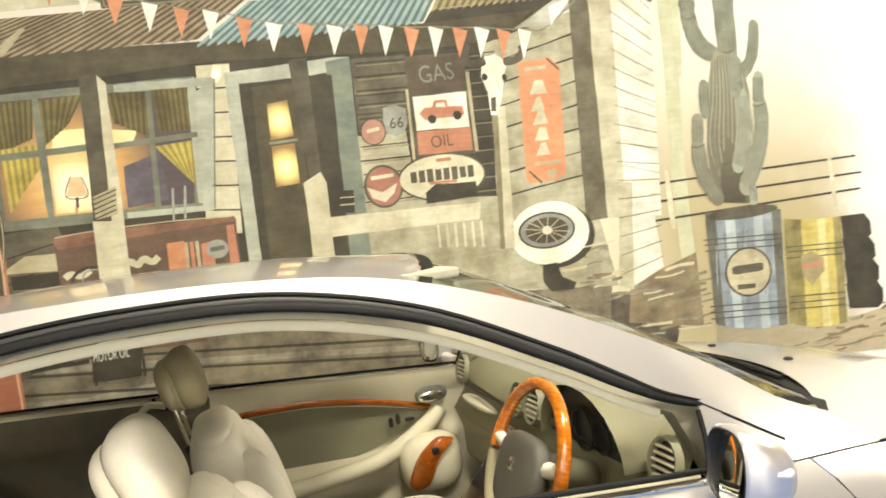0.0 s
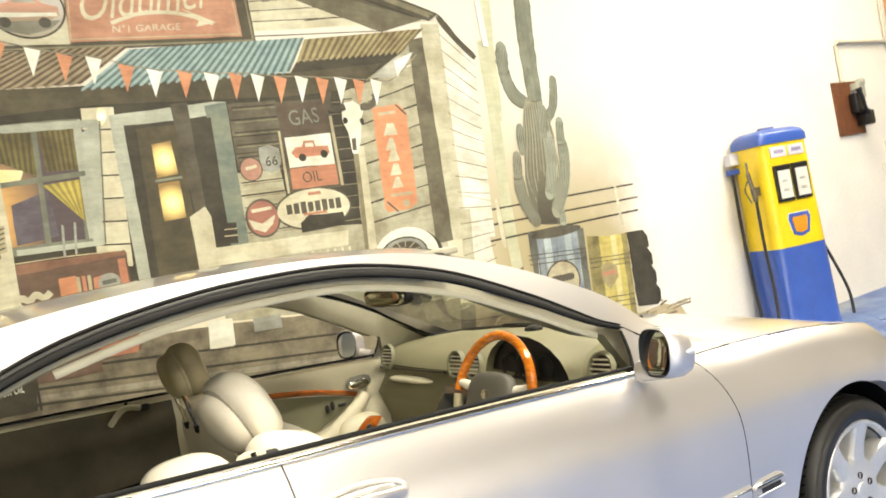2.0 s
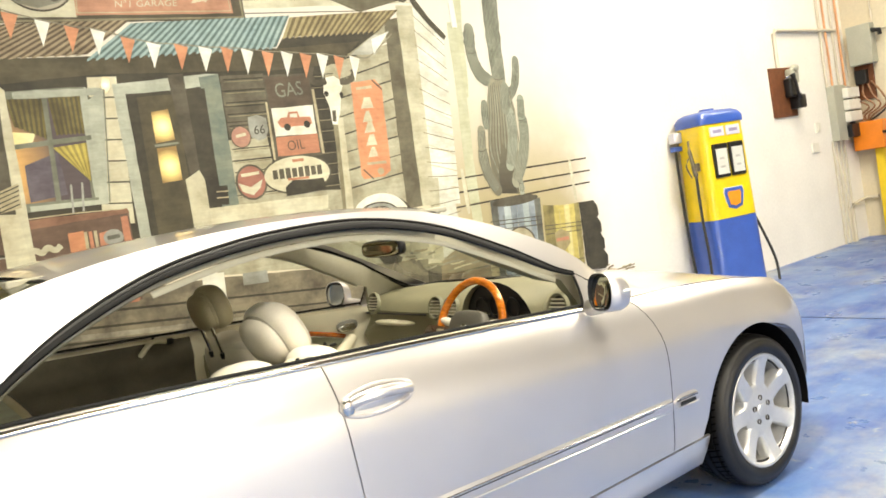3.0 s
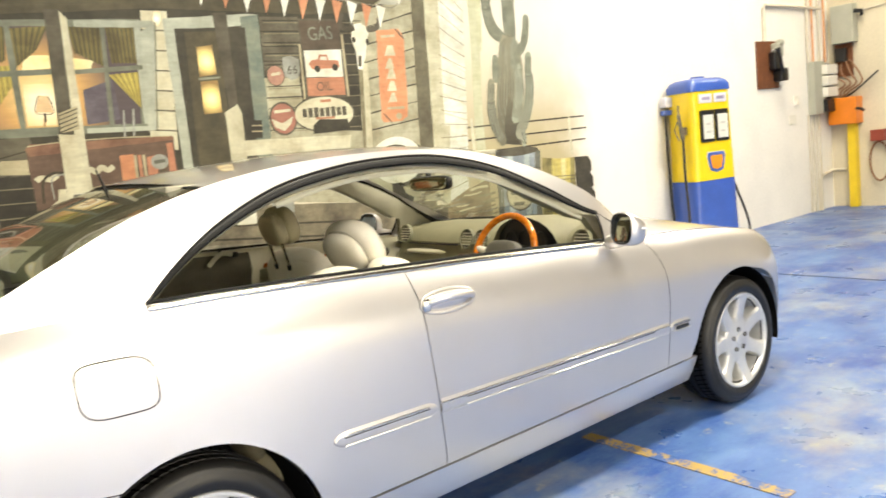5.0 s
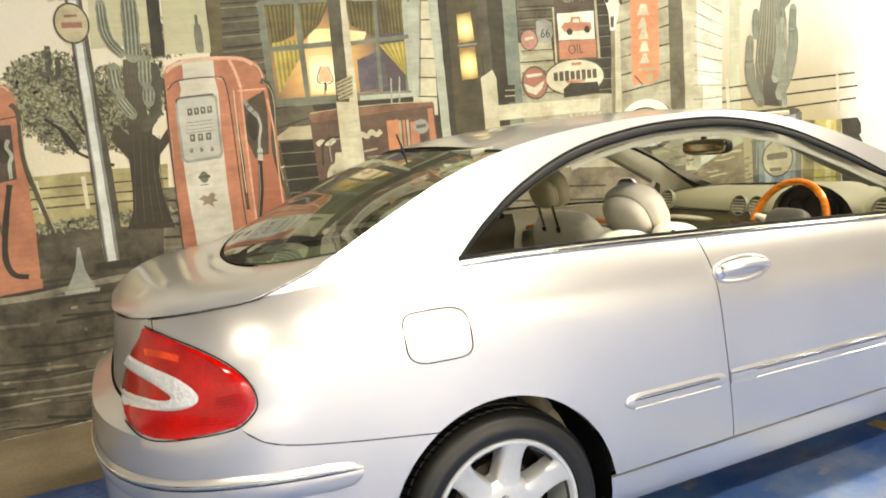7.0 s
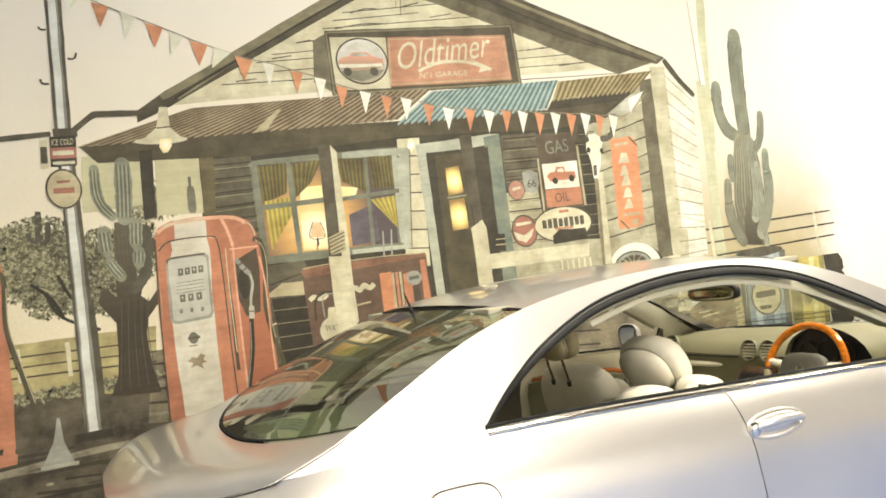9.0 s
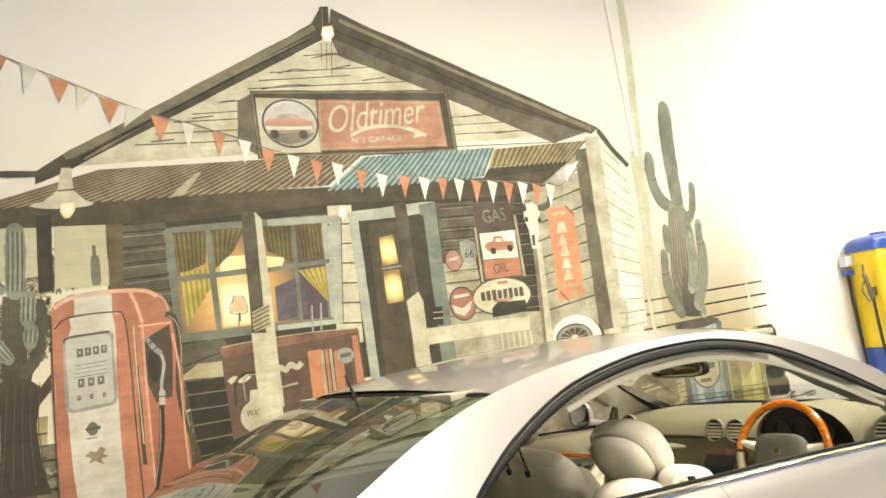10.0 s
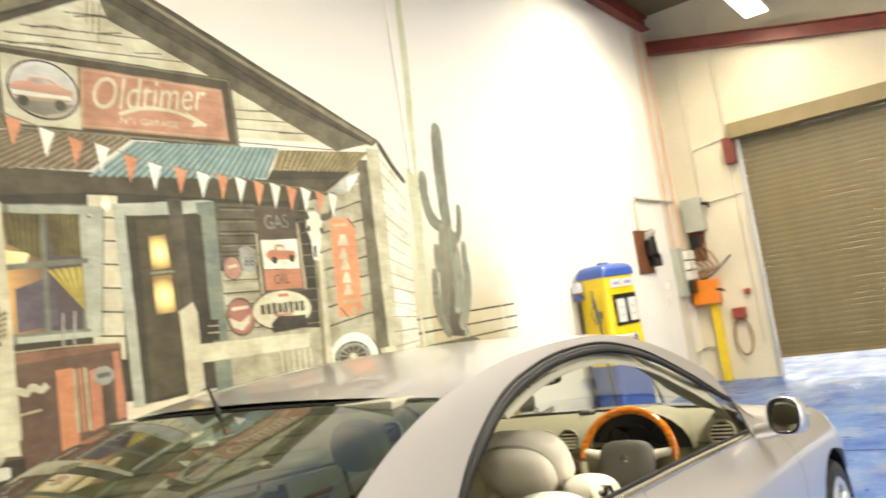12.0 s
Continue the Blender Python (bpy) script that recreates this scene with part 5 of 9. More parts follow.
# post with a steer skull, spare wheel
flat("skull_post", [(2.658, 2.106), (2.743, 2.107), (2.687, 1.289), (2.596, 1.295)], M_cream, 9)
flat("skull_post_shade", [(2.658, 2.106), (2.693, 2.105), (2.626, 1.293), (2.596, 1.295)], M_post, 10)
flat("steer_skull", [(2.639, 2.389), (2.718, 2.406), (2.793, 2.357), (2.764, 2.289), (2.728, 2.151), (2.687, 2.057), (2.649, 2.061), (2.646, 2.195), (2.618, 2.286)], M_white, 11)
oval("skull_eye", (2.640, 2.280), 0.018, 0.021, M_dark, 12)
oval("skull_eye", (2.760, 2.268), 0.015, 0.021, M_dark, 12)
flat("skull_nose", [(2.661, 2.158), (2.692, 2.162), (2.683, 2.078), (2.654, 2.082)], M_dark2, 12)
stroke("skull_horn", [(2.658, 2.370), (2.566, 2.361), (2.539, 2.416), (2.562, 2.476)], 0.045, M_dark2, 11)
stroke("skull_horn", [(2.766, 2.359), (2.845, 2.366), (2.893, 2.412), (2.889, 2.448)], 0.045, M_dark2, 11)
oval("tyre", (2.963, 1.323), 0.241, 0.186, M_dark, 7)
oval("whitewall", (2.919, 1.345), 0.251, 0.185, M_white, 8)
oval("wheel_rim", (2.899, 1.363), 0.181, 0.107, M_line, 9)
oval("wheel_spokes", (2.899, 1.363), 0.169, 0.096, M_grey, 10)
oval("wheel_disc", (2.899, 1.363), 0.136, 0.075, M_dark2, 11)
stroke("spoke", [(2.899, 1.363), (3.040, 1.339)], 0.006, M_tan, 12)
stroke("spoke", [(2.899, 1.363), (3.012, 1.304)], 0.006, M_tan, 12)
stroke("spoke", [(2.899, 1.363), (2.955, 1.285)], 0.006, M_tan, 12)
stroke("spoke", [(2.899, 1.363), (2.883, 1.287)], 0.006, M_tan, 12)
stroke("spoke", [(2.899, 1.363), (2.816, 1.309)], 0.006, M_tan, 12)
stroke("spoke", [(2.899, 1.363), (2.772, 1.345)], 0.006, M_tan, 12)
stroke("spoke", [(2.899, 1.363), (2.761, 1.386)], 0.006, M_tan, 12)
stroke("spoke", [(2.899, 1.363), (2.788, 1.421)], 0.006, M_tan, 12)
stroke("spoke", [(2.899, 1.363), (2.843, 1.441)], 0.006, M_tan, 12)
stroke("spoke", [(2.899, 1.363), (2.915, 1.440)], 0.006, M_tan, 12)
stroke("spoke", [(2.899, 1.363), (2.982, 1.418)], 0.006, M_tan, 12)
stroke("spoke", [(2.899, 1.363), (3.028, 1.381)], 0.006, M_tan, 12)
oval("wheel_hub", (2.899, 1.363), 0.032, 0.025, M_white, 13)
flat("boot", [(2.842, 1.165), (2.934, 1.168), (2.957, 1.081), (3.043, 1.034), (3.019, 0.998), (2.874, 1.010), (2.835, 1.066)], M_dark, 10)
stroke("panel_stain", [(4.085, 4.362), (4.049, 3.678), (3.958, 2.917), (3.898, 2.189)], 0.09, M_stain, 1)
stroke("panel_stain", [(3.875, 2.792), (3.865, 2.217), (3.822, 1.530), (3.824, 0.643)], 0.1, M_stain, 2)
# big cactus in a drum, drums and tyres
M_stemwash = wash("m_cactus_stem", (4.30, 2.30), (150, 146, 120), (4.20, 1.36), (98, 93, 74), 0.15)
M_armwash = wash("m_cactus_arm", (4.02, 1.9), (152, 149, 124), (4.06, 1.4), (122, 118, 95), 0.15)
M_jadewash = wash("m_cactus_jade", (4.46, 2.0), (148, 156, 134), (4.29, 1.45), (150, 149, 126), 0.15)
ribbed("cactus_arm", [(4.05, 2.73), (4.034, 2.60), (4.05, 2.47), (4.105, 2.36), (4.222, 2.291)], 0.115, M_cactusdark, 4)
ribbed("cactus_arm", [(4.509, 2.47), (4.492, 2.37), (4.455, 2.26), (4.386, 2.18)], 0.085, M_cactusdark, 4)
ribbed("cactus_top", [(4.352, 3.16), (4.318, 2.90), (4.30, 2.62), (4.292, 2.32)], 0.16, M_cactusdark, 5)
oval("cactus_crown", (4.345, 3.12), 0.05, 0.06, M_cactusdark, 5)
flat("cactus_body", [(4.16, 2.27), (4.20, 2.33), (4.30, 2.335), (4.38, 2.25), (4.416, 2.045), (4.40, 1.85), (4.371, 1.689), (4.33, 1.5), (4.314, 1.35), (4.076, 1.384), (4.05, 1.55), (4.049, 1.731), (4.085, 1.95), (4.115, 2.12)], M_stemwash, 6)
for k in range(11):
    u = k / 10
    top, mid, low = 4.165 + 0.215 * u, 4.06 + 0.335 * u, 4.11 + 0.18 * u
    stroke("cactus_rib", [(top, 2.26 + 0.05 * math.sin(math.pi * u)), (top * 0.5 + mid * 0.5 + 0.01, 2.02), (mid, 1.75), (low, 1.42)], 0.0065, M_cactusdark2, 7)
    if k % 3 != 1:
        stroke("cactus_spines", [(top + 0.010, 2.25), (top * 0.5 + mid * 0.5 + 0.022, 2.02), (mid + 0.014, 1.75), (low + 0.010, 1.55)], 0.0035, M_cactuslight, 7)
flat("cactus_deep_tone", [(4.20, 1.80), (4.30, 1.66), (4.285, 1.36), (4.10, 1.38), (4.125, 1.56)], wash("m_cactus_deep", (4.19, 1.78), (112, 107, 86), (4.19, 1.4), (74, 69, 54), 0.15), 8)
ribbed("cactus_arm", [(4.084, 2.12), (4.074, 2.04), (4.07, 1.95)], 0.075, M_cactusdark, 7)
ribbed("cactus_arm", [(4.336, 2.245), (4.322, 2.16), (4.307, 2.07)], 0.10, M_cactusdark, 9)
ribbed("cactus_arm", [(4.352, 2.03), (4.345, 1.86), (4.30, 1.70), (4.26, 1.60)], 0.10, M_cactuslight, 9)
ribbed("cactus_arm", [(4.483, 1.96), (4.470, 1.81), (4.405, 1.625), (4.30, 1.46)], 0.115, M_jadewash, 9)
ribbed("cactus_arm", [(4.494, 2.14), (4.482, 2.06), (4.472, 1.985)], 0.085, M_jadewash, 10)
ribbed("cactus_arm", [(3.984, 1.74), (3.988, 1.63), (4.015, 1.53), (4.08, 1.415)], 0.105, M_armwash, 9)
ribbed("cactus_arm", [(4.006, 1.91), (3.996, 1.84), (3.986, 1.77)], 0.085, M_armwash, 10)
ribbed("cactus_arm", [(4.34, 1.47), (4.35, 1.41), (4.345, 1.36)], 0.06, M_cactuslight, 9)
for p in ((4.294, 2.325), (4.476, 1.972), (3.986, 1.752), (4.042, 2.55)):
    stroke("cactus_crease", [(p[0] - 0.05, p[1] - 0.004), (p[0], p[1] - 0.012), (p[0] + 0.05, p[1] + 0.006)], 0.009, M_cactusdark2, 11)
stroke("fence_rail", [(3.633, 1.550), (5.191, 1.566)], 0.014, M_line, 3)
stroke("fence_rail", [(3.610, 1.440), (5.219, 1.452)], 0.014, M_line, 3)
stroke("fence_rail", [(3.608, 1.326), (5.195, 1.346)], 0.014, M_line, 3)
stroke("fence_post", [(3.739, 1.626), (3.742, 1.262)], 0.035, M_cream, 4)
stroke("fence_post", [(4.972, 1.603), (4.978, 1.207)], 0.035, M_cream, 4)
drum("blue_drum", [(3.975, 1.337), (4.538, 1.288), (4.482, 0.546), (3.952, 0.632)], (M_drumshade, M_drumblue, M_drumpale, M_drumblue, M_drumblue, M_drumpale, M_drumblue, M_drumshade), 8)
stroke("drum_streak", [(4.005, 1.262), (3.993, 1.076)], 0.006, M_drumshade, 9)
stroke("drum_streak", [(4.025, 1.114), (3.999, 0.868)], 0.006, M_drumpale, 9)
stroke("drum_streak", [(4.094, 1.192), (4.080, 0.998)], 0.006, M_drumshade, 9)
stroke("drum_streak", [(4.114, 1.043), (4.087, 0.789)], 0.006, M_drumpale, 9)
stroke("drum_streak", [(4.184, 1.122), (4.168, 0.919)], 0.006, M_drumshade, 9)
stroke("drum_streak", [(4.255, 1.201), (4.175, 0.708)], 0.006, M_drumpale, 9)
stroke("drum_streak", [(4.275, 1.050), (4.258, 0.839)], 0.006, M_drumshade, 9)
stroke("drum_streak", [(4.347, 1.130), (4.341, 0.971)], 0.006, M_drumpale, 9)
stroke("drum_streak", [(4.368, 0.978), (4.348, 0.758)], 0.006, M_drumshade, 9)
stroke("drum_streak", [(4.441, 1.058), (4.433, 0.890)], 0.006, M_drumpale, 9)
oval("drum_top", (4.253, 1.300), 0.264, 0.039, M_dark2, 9)
stroke("drum_rib", [(3.941, 1.163), (4.527, 1.128)], 0.008, M_dark2, 10)
stroke("drum_rib", [(3.939, 1.132), (4.525, 1.096)], 0.008, M_dark2, 10)
stroke("drum_rib", [(3.940, 1.093), (4.521, 1.056)], 0.008, M_dark2, 10)
stroke("drum_rib", [(3.925, 0.746), (4.500, 0.696)], 0.008, M_dark2, 10)
stroke("drum_rib", [(3.922, 0.708), (4.497, 0.656)], 0.008, M_dark2, 10)
stroke("drum_rib", [(3.923, 0.669), (4.493, 0.616)], 0.008, M_dark2, 10)
oval("drum_badge_rim", (4.237, 0.922), 0.176, 0.157, M_brown, 11)
oval("drum_badge", (4.237, 0.922), 0.161, 0.145, M_tan, 12)
stroke("script_bar", [(4.116, 0.944), (4.350, 0.941)], 0.055, M_dark2, 13)
stroke("script_bar", [(4.141, 0.837), (4.275, 0.828)], 0.03, M_dark2, 13)
drum("yellow_drum", [(4.558, 1.220), (5.004, 1.182), (4.955, 0.481), (4.498, 0.551)], (M_drumolive, M_drumolive, M_drumyellow, M_drumyellow, M_drumcream, M_drumyellow, M_drumolive), 7)
stroke("drum_rib", [(4.542, 1.036), (4.996, 1.008)], 0.007, M_dark2, 9)
stroke("drum_rib", [(4.540, 1.004), (4.994, 0.975)], 0.007, M_dark2, 9)
stroke("drum_rib", [(4.536, 0.964), (4.990, 0.934)], 0.007, M_dark2, 9)
stroke("drum_rib", [(4.520, 0.716), (4.969, 0.679)], 0.007, M_dark2, 9)
stroke("drum_rib", [(4.516, 0.676), (4.965, 0.638)], 0.007, M_dark2, 9)
stroke("drum_rib", [(4.517, 0.636), (4.960, 0.597)], 0.007, M_dark2, 9)
flat("drum_shell_badge", [(4.648, 0.961), (4.736, 0.986), (4.828, 0.929), (4.820, 0.848), (4.711, 0.761), (4.641, 0.840)], M_straw, 10)
stroke("script_bar", [(4.653, 0.895), (4.809, 0.891)], 0.03, M_orange, 11)
flat("stacked_tyre", [(5.004, 1.182), (5.199, 1.176), (5.241, 1.119), (5.243, 1.034), (5.181, 1.002), (5.008, 1.014)], M_dark, 6)
flat("stacked_tyre", [(4.997, 1.033), (5.213, 1.022), (5.255, 0.964), (5.252, 0.880), (5.194, 0.847), (5.001, 0.865)], M_dark, 7)
flat("stacked_tyre", [(4.989, 0.884), (5.227, 0.867), (5.269, 0.809), (5.260, 0.725), (5.208, 0.693), (4.993, 0.716)], M_dark, 6)
flat("stacked_tyre", [(4.982, 0.735), (5.240, 0.712), (5.283, 0.653), (5.269, 0.571), (5.222, 0.537), (4.986, 0.567)], M_dark, 7)
flat("drum_ground", [(3.962, 0.634), (4.482, 0.546), (5.055, 0.511), (5.282, 0.530), (5.496, 0.466), (5.583, 0.340), (5.911, 0.206), (4.999, 0.272), (3.925, 0.466)], wash("m_drum_ground", (3.9, 0.5), (158, 148, 116), (5.5, 0.4), (196, 178, 140), 0.12), 5)
# striped pump with its hose
flat("pump_case", [(-0.536, 1.953), (-0.511, 2.012), (-0.435, 2.047), (-0.217, 2.058), (-0.064, 2.046), (0.018, 2.005), (0.054, 1.931), (0.062, 1.831), (0.085, 1.585), (0.074, 1.185), (0.080, 0.747), (-0.137, 0.749), (-0.208, 0.744), (-0.582, 0.759), (-0.573, 1.176), (-0.558, 1.656)], M_pumpside, 9)
flat("pump_shoulder", [(-0.536, 1.953), (-0.511, 2.012), (-0.435, 2.047), (-0.217, 2.058), (-0.064, 2.046), (0.018, 2.005), (0.054, 1.931), (0.057, 1.846), (-0.126, 1.848), (-0.179, 1.909), (-0.387, 1.920), (-0.523, 1.884)], M_pumpred, 10)
flat("pump_side", [(-0.112, 1.847), (0.057, 1.846), (0.062, 1.785), (-0.094, 1.775), (-0.118, 1.501), (-0.132, 0.785), (-0.189, 0.759), (-0.183, 1.438)], M_pumpred, 10)
flat("pump_front", [(-0.535, 1.841), (-0.514, 1.903), (-0.451, 1.932), (-0.233, 1.938), (-0.193, 1.910), (-0.180, 1.853), (-0.179, 1.614), (-0.191, 0.741), (-0.565, 0.763), (-0.556, 1.278)], M_pumpwhite, 11)
flat("pump_stripe", [(-0.535, 1.841), (-0.511, 1.903), (-0.451, 1.929), (-0.446, 1.877), (-0.468, 1.814), (-0.499, 1.450), (-0.502, 1.166), (-0.493, 0.778), (-0.565, 0.763), (-0.556, 1.278)], M_pumpred, 12)
flat("pump_stripe", [(-0.244, 1.935), (-0.193, 1.910), (-0.180, 1.853), (-0.179, 1.614), (-0.191, 0.741), (-0.271, 0.745), (-0.266, 1.237), (-0.255, 1.588), (-0.234, 1.858)], M_pumpred, 12)
flat("pump_top_stripe", [(-0.415, 2.048), (-0.234, 2.056), (-0.240, 1.938), (-0.425, 1.933)], M_pumpwhite, 11)
stroke("pump_edge", [(-0.524, 1.877), (-0.451, 1.929), (-0.234, 1.934), (-0.187, 1.902), (-0.178, 1.720), (-0.186, 1.261), (-0.187, 0.794)], 0.008, M_brown, 13)
stroke("pump_edge", [(-0.534, 1.946), (-0.563, 1.417), (-0.584, 0.795)], 0.008, M_brown, 13)
M_pumpshine = paint("m_pump_shine", (226, 170, 136), (208, 146, 108))
M_pumpdeep = wash("m_pump_deep", (-0.05, 1.85), (186, 112, 74), (-0.05, 0.85), (150, 86, 54), 0.15)
flat("pump_side_shade", [(-0.090, 1.770), (0.056, 1.780), (0.074, 1.585), (0.066, 1.185), (0.070, 0.760), (-0.130, 0.762), (-0.118, 1.30)], M_pumpdeep, 10.4)
stroke("pump_shine", [(-0.518, 1.985), (-0.43, 2.030), (-0.232, 2.044), (-0.075, 2.032), (-0.006, 1.995)], 0.022, M_pumpshine, 13)
stroke("pump_shine", [(-0.150, 2.046), (-0.118, 1.96), (-0.098, 1.86)], 0.018, M_pumpshine, 13)
stroke("pump_shine", [(-0.098, 1.86), (-0.112, 1.50), (-0.126, 0.80)], 0.012, M_pumpshine, 13)
stroke("pump_shine", [(-0.120, 1.842), (0.050, 1.842)], 0.010, M_pumpshine, 13)
stroke("pump_shine", [(0.052, 1.78), (0.066, 1.58), (0.058, 1.20), (0.064, 0.80)], 0.010, M_pumpshine, 13)
stroke("pump_highlight", [(-0.478, 2.016), (-0.387, 2.036), (-0.252, 2.046)], 0.01, M_cream, 13)
stroke("pump_highlight", [(-0.143, 1.850), (-0.152, 1.611), (-0.157, 1.221)], 0.006, M_cream, 13)
stroke("pump_highlight", [(-0.040, 2.017), (0.025, 1.976), (0.044, 1.911)], 0.007, M_cream, 12)
flat("pump_dial_frame", [(-0.490, 1.816), (-0.465, 1.834), (-0.281, 1.841), (-0.246, 1.821), (-0.259, 1.483), (-0.277, 1.450), (-0.480, 1.441), (-0.508, 1.458)], M_grey, 13)
flat("pump_dial", [(-0.479, 1.805), (-0.460, 1.820), (-0.286, 1.824), (-0.262, 1.808), (-0.276, 1.485), (-0.292, 1.466), (-0.471, 1.457), (-0.492, 1.473)], M_paper, 14)
stroke("pump_dial_edge", [(-0.486, 1.799), (-0.459, 1.827), (-0.265, 1.833)], 0.009, M_dark2, 15)
flat("lettering_bar", [(-0.430, 1.761), (-0.401, 1.762), (-0.403, 1.720), (-0.432, 1.719)], M_digit, 15)
flat("digit_light", [(-0.423, 1.749), (-0.412, 1.751), (-0.416, 1.729)], M_paper, 16)
flat("lettering_bar", [(-0.392, 1.762), (-0.362, 1.763), (-0.365, 1.722), (-0.394, 1.721)], M_digit, 15)
flat("digit_light", [(-0.384, 1.750), (-0.373, 1.753), (-0.378, 1.731)], M_paper, 16)
flat("lettering_bar", [(-0.353, 1.764), (-0.324, 1.765), (-0.326, 1.723), (-0.355, 1.722)], M_digit, 15)
flat("digit_light", [(-0.346, 1.752), (-0.335, 1.755), (-0.339, 1.732)], M_paper, 16)
flat("lettering_bar", [(-0.314, 1.766), (-0.285, 1.767), (-0.287, 1.725), (-0.317, 1.724)], M_digit, 15)
flat("digit_light", [(-0.307, 1.754), (-0.296, 1.756), (-0.300, 1.734)], M_paper, 16)
flat("lettering_bar", [(-0.439, 1.608), (-0.408, 1.608), (-0.411, 1.564), (-0.441, 1.564)], M_digit, 15)
flat("digit_light", [(-0.431, 1.595), (-0.420, 1.597), (-0.425, 1.574)], M_paper, 16)
flat("lettering_bar", [(-0.392, 1.608), (-0.362, 1.608), (-0.364, 1.565), (-0.395, 1.564)], M_digit, 15)
flat("digit_light", [(-0.385, 1.595), (-0.373, 1.598), (-0.378, 1.574)], M_paper, 16)
flat("lettering_bar", [(-0.346, 1.608), (-0.314, 1.609), (-0.316, 1.565), (-0.348, 1.564)], M_digit, 15)
flat("digit_light", [(-0.338, 1.595), (-0.326, 1.598), (-0.331, 1.575)], M_paper, 16)
flat("lettering_bar", [(-0.450, 1.523), (-0.434, 1.523), (-0.435, 1.501), (-0.451, 1.501)], M_digit, 15)
flat("digit_light", [(-0.446, 1.517), (-0.440, 1.518), (-0.443, 1.506)], M_paper, 16)
flat("lettering_bar", [(-0.390, 1.522), (-0.374, 1.522), (-0.376, 1.499), (-0.392, 1.499)], M_digit, 15)
flat("digit_light", [(-0.386, 1.515), (-0.380, 1.516), (-0.383, 1.504)], M_paper, 16)
flat("lettering_bar", [(-0.330, 1.520), (-0.314, 1.520), (-0.315, 1.497), (-0.331, 1.497)], M_digit, 15)
flat("digit_light", [(-0.326, 1.513), (-0.320, 1.515), (-0.322, 1.502)], M_paper, 16)
stroke("dial_line", [(-0.447, 1.678), (-0.293, 1.683)], 0.003, M_digit, 15)
stroke("dial_line", [(-0.450, 1.658), (-0.295, 1.662)], 0.003, M_digit, 15)
stroke("dial_line", [(-0.453, 1.637), (-0.298, 1.641)], 0.003, M_digit, 15)
stroke("dial_line", [(-0.456, 1.617), (-0.301, 1.621)], 0.003, M_digit, 15)
oval("pump_emblem_round", (-0.394, 1.346), 0.027, 0.034, M_digit, 13)
stroke("script_bar", [(-0.427, 1.347), (-0.356, 1.348)], 0.016, M_dark2, 14)
stroke("script_bar", [(-0.427, 1.301), (-0.373, 1.301)], 0.006, M_digit, 13)
flat("pump_emblem", [(-0.445, 1.217), (-0.415, 1.237), (-0.390, 1.226), (-0.366, 1.251), (-0.342, 1.233), (-0.358, 1.211), (-0.333, 1.197), (-0.368, 1.188), (-0.359, 1.158), (-0.396, 1.185), (-0.431, 1.176), (-0.414, 1.201)], M_rust, 13)
flat("pump_side_recess", [(-0.103, 1.765), (0.041, 1.833), (0.043, 1.697), (0.015, 1.442), (-0.072, 1.424), (-0.106, 1.535)], M_brown, 11)
flat("pump_side_fold", [(-0.156, 1.629), (-0.141, 1.638), (-0.150, 1.220), (-0.151, 1.113), (-0.171, 1.116)], M_brown, 11)
stroke("pump_hose", [(-0.046, 1.407), (-0.067, 1.208), (-0.122, 0.964), (-0.160, 0.790)], 0.026, M_bark, 13)
stroke("pump_hose_shine", [(-0.056, 1.387), (-0.074, 1.209), (-0.126, 0.983)], 0.005, M_grey, 14)
stroke("pump_hose", [(0.027, 1.891), (0.073, 1.859), (0.081, 1.708), (0.051, 1.463), (0.077, 1.261), (0.108, 1.140), (0.112, 1.059)], 0.03, M_fascia, 12)
stroke("pump_hose_shine", [(0.040, 1.883), (0.083, 1.829), (0.089, 1.693), (0.063, 1.473), (0.085, 1.267)], 0.005, M_tan, 13)
oval("nozzle_grip", (-0.063, 1.619), 0.032, 0.088, M_dark, 13)
stroke("pump_nozzle", [(-0.090, 1.778), (-0.056, 1.722), (-0.020, 1.679)], 0.028, M_grey, 14)
stroke("nozzle_ring", [(-0.078, 1.738), (-0.051, 1.756)], 0.008, M_dark2, 15)
stroke("nozzle_ring", [(-0.055, 1.704), (-0.028, 1.722)], 0.008, M_dark2, 15)
stroke("pump_nozzle", [(-0.020, 1.679), (-0.011, 1.614), (-0.033, 1.527), (-0.045, 1.414)], 0.016, M_grey2, 14)
stroke("nozzle_collar", [(-0.036, 1.484), (-0.043, 1.406)], 0.034, M_grey2, 15)
stroke("nozzle_ring", [(-0.062, 1.452), (-0.012, 1.449)], 0.006, M_dark2, 16)
flat("pump_plinth", [(-0.597, 0.769), (-0.208, 0.748), (0.100, 0.758), (0.098, 0.714), (-0.589, 0.711)], M_pumpside, 10)
# second pump, funnel
flat("pump_case", [(-2.299, 1.847), (-2.212, 1.955), (-1.600, 1.981), (-1.381, 1.980), (-1.340, 1.958), (-1.316, 1.848), (-1.339, 1.556), (-1.344, 1.185), (-1.366, 0.872), (-2.372, 0.883)], M_pumpside, 9)
flat("pump_front", [(-2.225, 1.868), (-1.824, 1.886), (-1.848, 0.838), (-2.278, 0.864)], M_pumpwhite, 10)
flat("pump_plinth", [(-2.467, 0.888), (-1.356, 0.897), (-1.366, 0.833), (-2.482, 0.787)], M_pumpred, 10)
stroke("pump_edge", [(-1.465, 1.787), (-1.335, 1.799)], 0.008, M_brown, 11)
stroke("pump_highlight", [(-1.548, 1.970), (-1.383, 1.968), (-1.348, 1.939)], 0.008, M_cream, 11)
